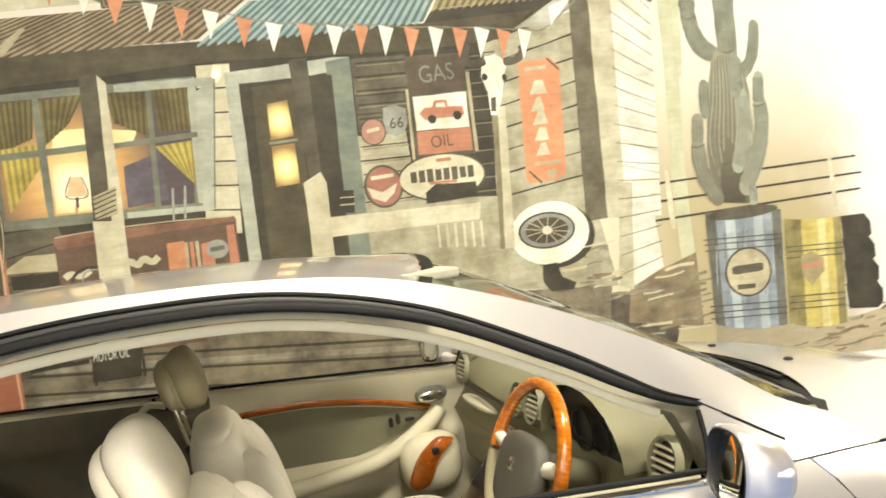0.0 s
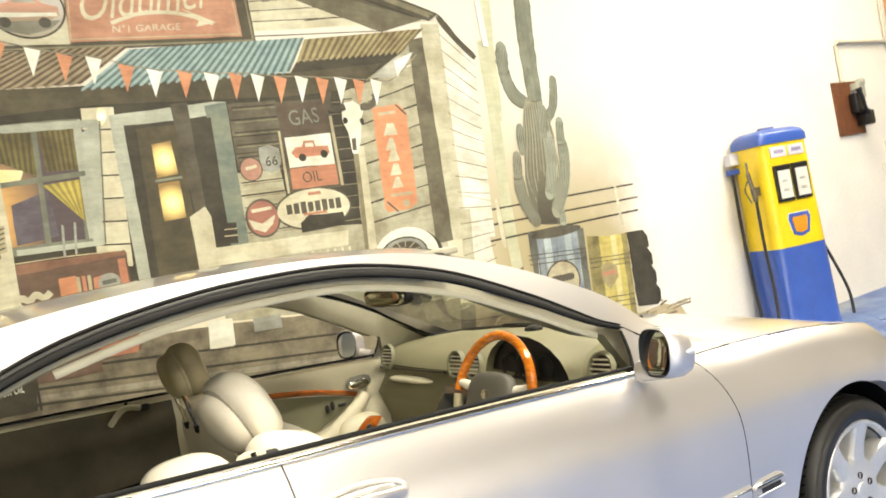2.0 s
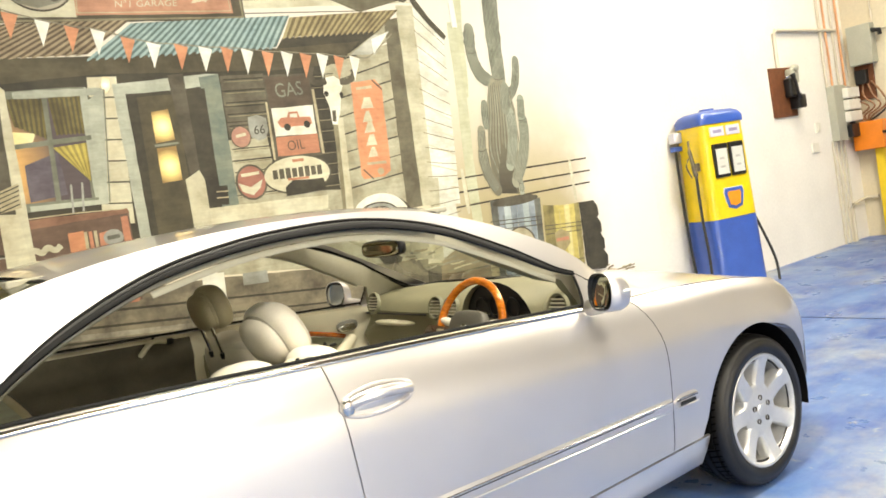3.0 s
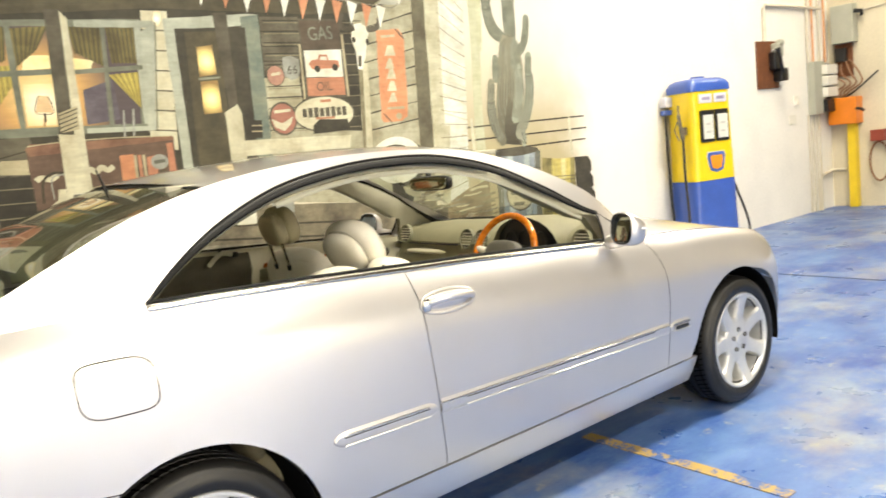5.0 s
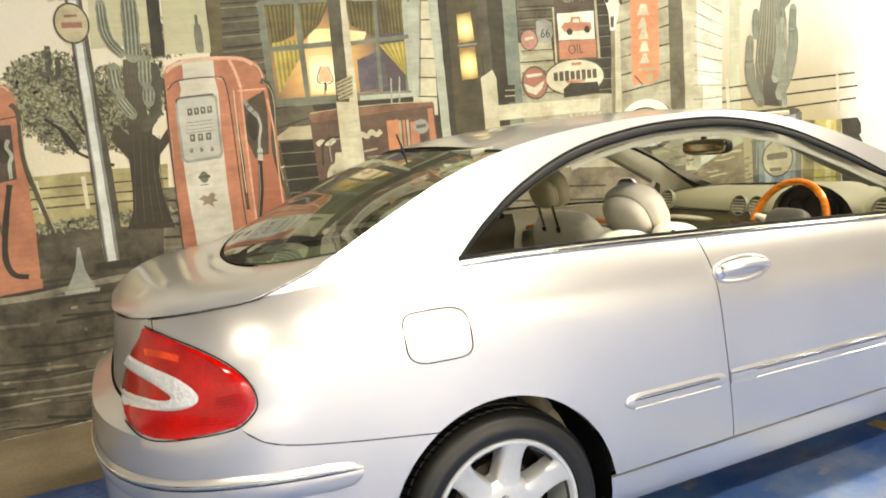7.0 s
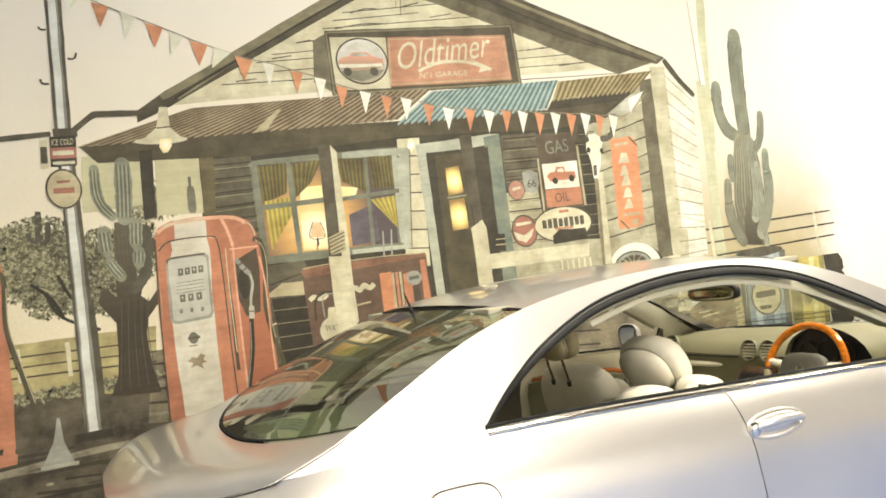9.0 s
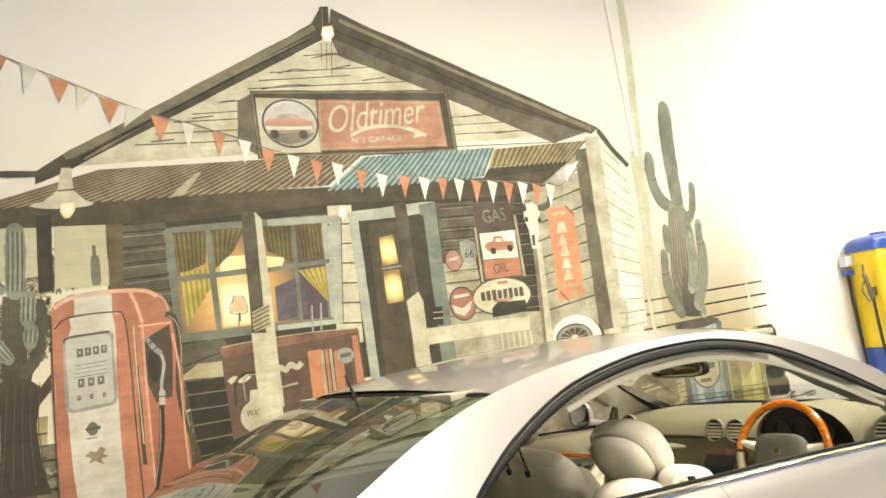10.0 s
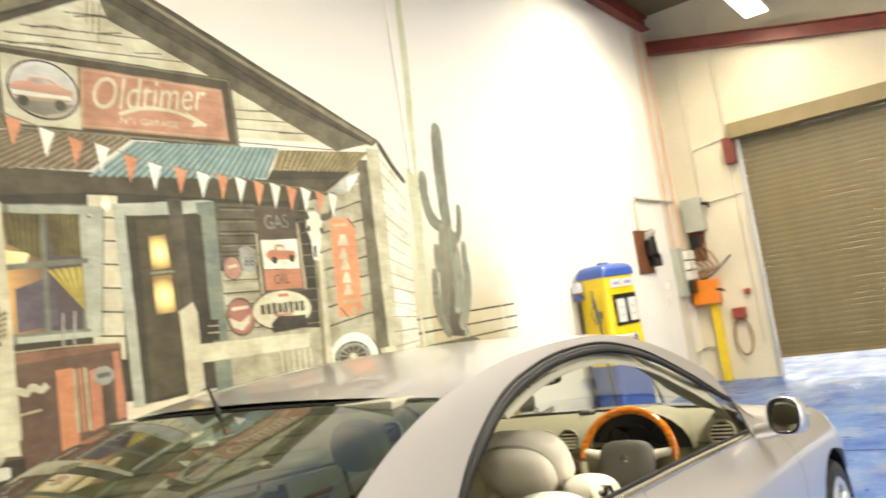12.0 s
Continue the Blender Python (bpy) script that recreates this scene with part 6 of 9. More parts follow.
flat("pump_side_recess", [(-1.507, 1.760), (-1.369, 1.758), (-1.389, 1.460), (-1.526, 1.441)], M_brown, 11)
oval("nozzle_grip", (-1.434, 1.619), 0.031, 0.069, M_dark, 13)
stroke("pump_nozzle", [(-1.394, 1.678), (-1.411, 1.639), (-1.393, 1.589), (-1.411, 1.543), (-1.417, 1.464)], 0.02, M_grey2, 14)
stroke("pump_hose", [(-1.430, 1.434), (-1.487, 1.218), (-1.519, 1.031), (-1.494, 0.935), (-1.424, 0.909)], 0.03, M_bark, 12)
stroke("pump_hose", [(-1.353, 1.870), (-1.323, 1.804), (-1.339, 1.556), (-1.302, 1.351), (-1.254, 1.122), (-1.259, 0.984), (-1.308, 0.908), (-1.368, 0.899)], 0.026, M_fascia, 13)
stroke("pump_hose_shine", [(-1.316, 1.771), (-1.326, 1.561), (-1.290, 1.356), (-1.246, 1.134)], 0.005, M_tan, 14)
stroke("pump_seam", [(-1.501, 1.539), (-1.516, 1.286), (-1.512, 1.158)], 0.012, M_brown, 11)
flat("funnel", [(-1.154, 1.034), (-1.140, 1.032), (-1.134, 0.901), (-1.092, 0.776), (-1.250, 0.791), (-1.184, 0.911)], M_grey, 10)
stroke("funnel_rim", [(-1.260, 0.783), (-1.074, 0.773)], 0.02, M_grey2, 11)
# lamp post with arms
flat("lamp_post", [(-0.922, 3.958), (-0.836, 3.966), (-0.897, 2.634), (-0.921, 0.921), (-1.023, 0.923), (-0.981, 2.638)], M_steel, 10)
flat("lamp_post_shine", [(-0.906, 3.961), (-0.862, 3.963), (-0.928, 2.636), (-0.958, 0.927), (-1.002, 0.926), (-0.962, 2.637)], M_steelbright, 11)
flat("lamp_post_shade", [(-0.922, 3.958), (-0.908, 3.959), (-0.967, 2.637), (-1.012, 0.920), (-1.023, 0.923), (-0.981, 2.638)], M_dark2, 11)
flat("lamp_post_shade", [(-0.853, 3.965), (-0.836, 3.966), (-0.897, 2.634), (-0.921, 0.921), (-0.943, 0.920), (-0.914, 2.635)], M_dark2, 11)
flat("lamp_post_shade", [(-0.926, 1.612), (-0.898, 1.670), (-0.902, 0.917), (-0.935, 0.915)], M_dark2, 11)
flat("lamp_post_base", [(-1.071, 0.925), (-0.892, 0.924), (-0.884, 0.874), (-1.070, 0.880)], M_dark, 11)
stroke("lamp_arm", [(-0.891, 2.611), (-0.783, 2.694), (-0.738, 2.703), (-0.468, 2.700)], 0.035, M_dark2, 11)
stroke("lamp_arm", [(-1.711, 2.551), (-1.208, 2.588), (-1.004, 2.601)], 0.03, M_dark2, 11)
flat("lamp_collar", [(-0.993, 2.629), (-0.869, 2.630), (-0.869, 2.578), (-0.992, 2.578)], M_dark2, 12)
flat("lamp_shade", [(-0.413, 2.732), (-0.365, 2.731), (-0.366, 2.607), (-0.312, 2.548), (-0.519, 2.549), (-0.444, 2.606)], M_cream, 12)
stroke("lamp_shade_line", [(-0.441, 2.606), (-0.366, 2.611)], 0.008, M_dark2, 13)
oval("lamp_brim", (-0.425, 2.532), 0.151, 0.023, M_cream, 13)
stroke("lamp_brim_edge", [(-0.568, 2.521), (-0.500, 2.505), (-0.371, 2.503), (-0.283, 2.520)], 0.006, M_dark2, 14)
M_glow487 = glow_paint("m_painted_light", (-0.403, 2.504), 0.052, (255, 252, 236), (252, 238, 190), (226, 204, 150))
flat("lamp_bulb", [(-0.431, 2.539), (-0.365, 2.543), (-0.369, 2.496), (-0.397, 2.457), (-0.423, 2.455), (-0.441, 2.492)], M_glow487, 15)
stroke("climbing_peg", [(-0.998, 3.215), (-0.983, 3.199), (-0.960, 3.200)], 0.012, M_dark2, 12)
stroke("climbing_peg", [(-0.870, 3.031), (-0.835, 3.031), (-0.820, 3.064)], 0.012, M_dark2, 12)
stroke("climbing_peg", [(-1.021, 2.916), (-1.012, 2.890), (-0.979, 2.887)], 0.012, M_dark2, 12)
flat("post_sign", [(-1.014, 2.585), (-0.879, 2.585), (-0.891, 2.413), (-1.024, 2.415)], M_dark, 13)
flat("post_sign_red", [(-1.017, 2.522), (-0.883, 2.521), (-0.889, 2.458), (-1.020, 2.459)], M_rose2, 14)
lettering("ICE COLD", [(-1.008, 2.534), (-0.896, 2.535), (-1.004, 2.569)], M_cream, 14)
stroke("script_bar", [(-1.006, 2.490), (-0.900, 2.490)], 0.025, M_cream, 15)
stroke("script_bar", [(-1.012, 2.434), (-0.900, 2.433)], 0.018, M_cream, 14)
flat("small_poster", [(-1.065, 2.569), (-1.026, 2.570), (-1.036, 2.410), (-1.075, 2.406)], M_cream, 11)
stroke("small_poster_bottle", [(-1.049, 2.530), (-1.053, 2.436)], 0.03, M_dark2, 12)
oval("round_post_sign_rim", (-0.973, 2.286), 0.092, 0.114, M_brown, 13)
oval("round_post_sign", (-0.973, 2.286), 0.083, 0.103, M_tan, 14)
stroke("script_bar", [(-1.027, 2.278), (-0.921, 2.275)], 0.03, M_rose2, 15)
stroke("script_bar", [(-1.006, 2.326), (-0.939, 2.327)], 0.015, M_rose2, 15)
# bunting
stroke("bunting_cord", [(-0.823, 3.450), (-0.662, 3.355), (-0.378, 3.233), (-0.133, 3.125), (0.126, 3.027), (0.280, 2.990), (0.453, 2.934), (0.604, 2.887), (0.741, 2.829)], 0.007, M_line2, 14)
stroke("bunting_cord", [(0.741, 2.829), (0.900, 2.787), (1.049, 2.753), (1.191, 2.734), (1.353, 2.686), (1.501, 2.653), (1.669, 2.640), (1.822, 2.622), (1.968, 2.617), (2.105, 2.604), (2.250, 2.586), (2.390, 2.581), (2.532, 2.568), (2.662, 2.563), (2.793, 2.545), (2.924, 2.540), (3.051, 2.535), (3.285, 2.702)], 0.007, M_line2, 14)
flat("bunting_flag", [(-0.868, 3.458), (-0.778, 3.431), (-0.833, 3.310)], M_flagwhite, 15)
flat("bunting_flag", [(-0.709, 3.364), (-0.616, 3.337), (-0.674, 3.214)], M_flagorange, 15)
flat("bunting_flag", [(-0.427, 3.243), (-0.330, 3.213), (-0.391, 3.089)], M_flagorange, 15)
flat("bunting_flag", [(-0.184, 3.135), (-0.082, 3.104), (-0.147, 2.978)], M_flagorange, 15)
flat("bunting_flag", [(0.072, 3.037), (0.179, 3.005), (0.111, 2.876)], M_flagorange, 15)
flat("bunting_flag", [(0.241, 2.994), (0.317, 2.975), (0.264, 2.838)], M_flagwhite, 15)
flat("bunting_flag", [(0.414, 2.938), (0.492, 2.918), (0.438, 2.787)], M_flagorange, 15)
flat("bunting_flag", [(0.563, 2.892), (0.643, 2.872), (0.587, 2.738)], M_flagwhite, 15)
flat("bunting_flag", [(0.699, 2.833), (0.782, 2.813), (0.724, 2.678)], M_flagorange, 15)
flat("bunting_flag", [(0.861, 2.792), (0.938, 2.771), (0.882, 2.635)], M_flagwhite, 15)
flat("bunting_flag", [(1.009, 2.758), (1.087, 2.736), (1.030, 2.599)], M_flagorange, 15)
flat("bunting_flag", [(1.150, 2.739), (1.230, 2.717), (1.171, 2.578)], M_flagwhite, 15)
flat("bunting_flag", [(1.311, 2.691), (1.394, 2.669), (1.333, 2.528)], M_flagorange, 15)
flat("bunting_flag", [(1.458, 2.659), (1.542, 2.636), (1.480, 2.494)], M_flagwhite, 15)
flat("bunting_flag", [(1.625, 2.645), (1.712, 2.622), (1.647, 2.478)], M_flagorange, 15)
flat("bunting_flag", [(1.777, 2.628), (1.866, 2.604), (1.799, 2.459)], M_flagwhite, 15)
flat("bunting_flag", [(1.926, 2.623), (2.007, 2.599), (1.944, 2.452)], M_flagorange, 15)
flat("bunting_flag", [(2.062, 2.610), (2.146, 2.586), (2.080, 2.437)], M_flagwhite, 15)
flat("bunting_flag", [(2.206, 2.592), (2.291, 2.568), (2.224, 2.417)], M_flagorange, 15)
flat("bunting_flag", [(2.345, 2.587), (2.433, 2.563), (2.364, 2.411)], M_flagwhite, 15)
flat("bunting_flag", [(2.486, 2.574), (2.575, 2.549), (2.505, 2.395)], M_flagorange, 15)
flat("bunting_flag", [(2.616, 2.569), (2.707, 2.544), (2.634, 2.389)], M_flagwhite, 15)
flat("bunting_flag", [(2.751, 2.551), (2.833, 2.526), (2.764, 2.369)], M_flagorange, 15)
flat("bunting_flag", [(2.881, 2.546), (2.964, 2.520), (2.894, 2.362)], M_flagwhite, 15)
flat("bunting_flag", [(-0.800, 3.441), (-0.758, 3.402), (-0.837, 3.300)], M_flagfaint, 15)
flat("bunting_flag", [(-0.555, 3.315), (-0.477, 3.276), (-0.552, 3.139)], M_flagfaint, 15)
flat("bunting_flag", [(-0.297, 3.190), (-0.218, 3.156), (-0.301, 3.044)], M_flagfaint, 15)
flat("bunting_flag", [(-0.047, 3.090), (0.050, 3.055), (-0.076, 2.960)], M_flagfaint, 15)
flat("bunting_flag", [(3.093, 2.661), (3.260, 2.721), (3.094, 2.552)], M_flagwhite, 15)
flat("bunting_flag", [(-0.952, 3.526), (-0.866, 3.530), (-0.939, 3.363)], M_flagorange, 15)
# scrub beside the shack and the drums
rnd = random.Random(51)
for k in range(36):
    x, z = rnd.uniform(3.435, 3.916), rnd.uniform(0.639, 1.032)
    w, h = rnd.uniform(0.03, 0.12), rnd.uniform(-0.008, 0.012)
    stroke("scrub_stroke", [(x - w, z - h), (x, z + rnd.uniform(-0.01, 0.01)), (x + w, z + h)], rnd.uniform(0.006, 0.02), rnd.choice((M_earth, M_earth, M_kerb, M_post, M_hill)), 6.5)
rnd = random.Random(52)
M_scrub = paint("m_scrub", (176, 164, 128), (150, 138, 104))
for k in range(40):
    x, z = rnd.uniform(4.477, 5.572), rnd.uniform(0.295, 0.60)
    w, h = rnd.uniform(0.03, 0.12), rnd.uniform(-0.008, 0.012)
    stroke("scrub_stroke", [(x - w, z - h), (x, z + rnd.uniform(-0.01, 0.01)), (x + w, z + h)], rnd.uniform(0.006, 0.02), rnd.choice((M_earth, M_scrub, M_scrub, M_earth)), 6.5)
rnd = random.Random(53)
for k in range(18):
    x, z = rnd.uniform(2.997, 3.341), rnd.uniform(0.893, 1.252)
    w, h = rnd.uniform(0.03, 0.12), rnd.uniform(-0.008, 0.012)
    stroke("scrub_stroke", [(x - w, z - h), (x, z + rnd.uniform(-0.01, 0.01)), (x + w, z + h)], rnd.uniform(0.006, 0.02), rnd.choice((M_earth, M_earth, M_kerb, M_post, M_hill)), 6.5)
# brush strokes over the painted ground
rnd = random.Random(41)
for k in range(150):
    x, z = rnd.uniform(-3.4, 3.0), rnd.uniform(0.06, 1.0) ** 1.15
    if z > 0.98 - 0.05 * (x + 3.4):
        continue
    w = rnd.uniform(0.12, 0.5)
    tone = rnd.choice((M_road2, M_kerb, M_dark, M_bark, M_bark, M_road2))
    stroke("ground_stroke", [(x - w, z + 0.02 + rnd.uniform(-0.015, 0.015)), (x - w * 0.3, z + rnd.uniform(-0.012, 0.012)), (x + w * 0.4, z - 0.01), (x + w, z - 0.02 + rnd.uniform(-0.015, 0.015))], rnd.uniform(0.006, 0.022), tone, 1.6)
for k in range(90):
    x, z = rnd.uniform(-2.8, 2.6), rnd.uniform(0.1, 0.9)
    if z < 0.95 - 0.06 * (x + 3.0):
        oval("painted_stone", (x, z), rnd.uniform(0.006, 0.02), rnd.uniform(0.004, 0.009), rnd.choice((M_kerb, M_dark2, M_road2)), 2.2)

# ---- the silver coupe ----
CY, XR, XF, HALF, EXP = 0.87, -0.45, 2.85, 0.868, 2.7
M_silver = surface("silver_paint", (205, 202, 200), 0.34, 0.76, 0.02, 3, coat=0.85, fine=900)
M_blackrub = surface("black_rubber", (9, 9, 9), 0.6, vary=0.1)
M_blackrub.node_tree.nodes["Principled BSDF"].inputs["Specular IOR Level"].default_value = 0.25
M_channel = surface("grey_window_channel", (34, 34, 32), 0.5, vary=0.08)
M_tyre = surface("tyre_rubber", (14, 13, 12), 0.5, vary=0.2, scale=20, bump=0.1)
M_chrome = surface("chrome", (225, 222, 212), 0.12, 1.0, 0.02)
M_edgeshine = surface("edge_highlight_satin", (222, 220, 216), 0.3, 0.8, 0.02)
M_alloy = surface("alloy_silver", (206, 206, 204), 0.34, 0.55, 0.05, coat=0.3)
M_disc = surface("brake_iron", (58, 52, 46), 0.5, 0.7, 0.2, 20)
M_darkshell = surface("underbody_black", (14, 14, 14), 0.8)
M_darkshell.node_tree.nodes["Principled BSDF"].inputs["Specular IOR Level"].default_value = 0.08
M_leather = surface("pale_grey_leather", (218, 213, 198), 0.5, vary=0.05, scale=9, bump=0.06, fine=160)
# Leather darkened for shade on headrest and rear seats; also the grey rim.
M_leatherdark = surface("shaded_and_grey_leather", (168, 160, 130), 0.55, vary=0.06, scale=9, bump=0.06, fine=160)
M_seam = surface("seam_grey", (150, 146, 132), 0.6, vary=0.05)
M_trim = surface("beige_grey_trim", (116, 115, 92), 0.6, vary=0.05, scale=7, bump=0.05, fine=220)
M_trimdark = surface("charcoal_carpet", (112, 106, 88), 0.9, vary=0.12, scale=30)
M_padgrey = surface("grey_pad", (84, 82, 74), 0.6, vary=0.05)
M_doortrim = surface("pale_olive_door_trim", (204, 199, 174), 0.55, vary=0.05, scale=7, bump=0.05, fine=220)
M_sidetrim = surface("charcoal_side_trim", (84, 79, 64), 0.75, vary=0.1, scale=14, bump=0.05, fine=200)
M_shelf = surface("grey_green_shelf_cloth", (146, 148, 128), 0.7, vary=0.08, scale=12)
M_dash = surface("soft_beige_dash", (126, 123, 97), 0.6, vary=0.06, scale=6, bump=0.06, fine=220)
M_lining = surface("grey_headlining", (170, 167, 148), 0.85, vary=0.04)
# The wheel's walnut again, with the cabin's shade put into its colour.
M_walnutshade = surface("shaded_walnut", (156, 84, 24), 0.2, vary=0.25, scale=24, coat=0.6, tint=(110, 52, 8), streak=(1, 6, 1))
M_walnut = surface("orange_walnut", (206, 122, 26), 0.15, vary=0.25, scale=24, coat=0.8, tint=(160, 80, 10), streak=(1, 6, 1))
M_blackplastic = surface("black_plastic", (20, 20, 22), 0.4)
M_redlens = surface("red_lens", (176, 7, 3), 0.12, vary=0.22, scale=14, bump=0.05, fine=150)
M_amberlens = surface("amber_lens", (226, 62, 8), 0.15, vary=0.2, scale=20, bump=0.05, fine=150)
M_clearlens = surface("clear_faceted_lens", (240, 241, 238), 0.10, 0.35, 0.06, 60, bump=0.9, fine=110, coat=0.6)
M_screen = pane("windscreen_glass", (240, 244, 236), 0.96)
M_rearglass = pane("rear_window_glass", (168, 188, 158), 0.95, 2.4)
M_mirror = surface("mirror_face", (196, 198, 190), 0.02, 1.0, 0.0)

TOP = [(-1.05, 0.985), (-0.93, 1.015), (-0.8, 1.04), (-0.6, 1.062), (-0.4, 1.072), (0.0, 1.066), (0.35, 1.05), (0.8, 1.02), (1.24, 0.99), (1.8, 0.945), (2.2, 0.918), (2.6, 0.885), (2.9, 0.845), (3.2, 0.775), (3.4, 0.69), (3.5, 0.62)]
DLO = [(-0.02, 1.066), (0.1, 1.155), (0.25, 1.235), (0.46, 1.312), (0.68, 1.352), (0.9, 1.366), (1.15, 1.354), (1.4, 1.292), (1.62, 1.186), (1.733, 1.122), (1.81, 1.082), (1.88, 1.052)]
RAIL = [(-0.62, 1.0615), (-0.54, 1.082), (-0.42, 1.12), (-0.2, 1.215), (0.0, 1.296), (0.22, 1.356), (0.5, 1.396), (0.8, 1.41), (1.1, 1.402), (1.35, 1.37), (1.6, 1.29), (1.8, 1.195), (2.0, 1.085), (2.15, 0.995), (2.26, 0.947)]


def rear_reach(z):
    t = min(1, max(0, (z - 0.74) / 0.07))
    return 0.615 - (0.615 - 0.535) * t * t * (3 - 2 * t) - 0.03 * max(0, z - 0.81) / 0.2


def front_reach(z):
    return 0.66 - 0.22 * max(0, z - 0.5) ** 1.3


def inset(z, top):
    dz = max(0.0, top - z)
    k = 0.075 * max(0.0, 1 - dz / 0.2) ** 2 + 0.02 * ((z - 0.6) / 0.35) ** 2
    return k + (0.05 * ((0.36 - z) / 0.16) ** 1.4 if z < 0.36 else 0.0)


def brow(x, z, top):
    """Extra roll-over of the wing's top edge towards the bonnet."""
    t = min(1.0, max(0.0, (x - 2.0) / 0.3))
    return 0.028 * t * t * (3 - 2 * t) * max(0.0, 1 - max(0.0, top - z) / 0.055) ** 2


def half_width(x, z):
    top = curve_at(TOP, x)
    if z <= top or x < -0.62 or x > 2.27:
        b = HALF - inset(min(z, top), top) - brow(x, min(z, top), top)
        if x < XR:
            q = min(1.0, (XR - x) / rear_reach(z))
            b *= max(0.0, 1 - q ** EXP) ** (1 / EXP)
        elif x > XF:
            q = min(1.0, (x - XF) / front_reach(z))
            b *= max(0.0, 1 - q ** EXP) ** (1 / EXP)
        return b
    d = z - top
    lean = min(1.0, max(0.0, (x - 1.82) / 0.36))
    return HALF - inset(top, top) - brow(x, top, top) - 0.40 * d - 0.2 * d * d - 0.115 * lean * lean * (3 - 2 * lean) * min(1.0, d / max(0.03, curve_at(RAIL, x) - top))


def skin(x, z, out=0.0, side=1):
    """Point of the body side; side 1 faces the open floor."""
    h = half_width(x, z)
    e = 0.004
    nx = -(half_width(x + e, z) - half_width(x - e, z)) / (2 * e)
    nz = -(half_width(x, z + e) - half_width(x, z - e)) / (2 * e)
    nx, nz = max(-6, min(6, nx)), max(-1.5, min(1.5, nz))
    n = Vector((nx, 1, nz)).normalized() * out
    return Vector((x + n.x, CY - side * (h + n.y), z + n.z))


def wrap(s, z, out=0.0, side=1):
    """Body point by station: x along the flank, bending round the tail below XR and the nose above XF."""
    if s < XR:
        t = radians(max(0.0, (s - XR + 1.0)) * 90)
        a = rear_reach(z)
        x = XR - a * math.cos(t) ** (2 / EXP)
        b = HALF - inset(min(z, curve_at(TOP, x)), curve_at(TOP, x))
        h = b * math.sin(t) ** (2 / EXP)
        n = Vector((-math.cos(t), math.sin(t), 0)) * out
    elif s > XF:
        t = radians(max(0.0, (XF + 1.0 - s)) * 90)
        a = front_reach(z)
        x = XF + a * math.cos(t) ** (2 / EXP)
        b = HALF - inset(min(z, curve_at(TOP, x)), curve_at(TOP, x)) - brow(x, min(z, curve_at(TOP, x)), curve_at(TOP, x))
        h = b * math.sin(t) ** (2 / EXP)
        n = Vector((math.cos(t), math.sin(t), 0)) * out
    else:
        return skin(s, z, out, side)
    return Vector((x + n.x, CY - side * (h + n.y), z))


def station_x(s, z=0.9):
    return wrap(s, z).x


ARCH = 0.362


def arch_z(x, hub):
    return 0.316 + math.sqrt(max(0.0, ARCH ** 2 - (x - hub) ** 2))


def body_patch(name, s0, s1, ns, low, high, nz, parent, material=M_silver, side=1, out=0.0, label="", fold=0.012, extra=()):
    """Panel between two stations and two height curves, with folded-in edges. s0, s1 may depend on height."""
    us = sorted(set([i / ns for i in range(ns + 1)] + list(extra)))
    f0 = s0 if callable(s0) else (lambda z: s0)
    f1 = s1 if callable(s1) else (lambda z: s1)
    rows = []
    for u in us:
        sn = f0(0.7) + (f1(0.7) - f0(0.7)) * u
        lo, hi = low(sn), high(sn)
        row = []
        for j in range(nz + 1):
            z = lo + (hi - lo) * j / nz
            s = f0(z) + (f1(z) - f0(z)) * u
            row.append(wrap(s, z, out, side))
        rows.append(row)
    bm = bmesh.new()
    grid(bm, rows)
    bmesh.ops.remove_doubles(bm, verts=bm.verts, dist=2e-4)
    bmesh.ops.recalc_face_normals(bm, faces=bm.faces)
    fix_out(bm)
    if fold:
        edge_fold(bm, fold)
    return part(name, bm, material, parent, label, 40)


def fix_out(bm):
    """Normals away from the car's middle."""
    for f in bm.faces:
        c = f.calc_center_median() - Vector((1.0, CY, 0.6))
        c.x *= 0.35
        if f.normal.dot(c) < 0:
            f.normal_flip()


def edge_fold(bm, depth):
    """Turn the rim of a panel inwards so that it shows thickness."""
    bm.normal_update()
    rim = [e for e in bm.edges if e.is_boundary]
    vn = {v: v.normal.copy() for e in rim for v in e.verts}
    r = bmesh.ops.extrude_edge_only(bm, edges=rim)
    new_v = [g for g in r["geom"] if isinstance(g, bmesh.types.BMVert)]
    for v in new_v:
        src = min(vn, key=lambda q: (q.co - v.co).length_squared) if len(vn) < 700 else None
        if src is not None:
            v.co -= vn[src] * depth


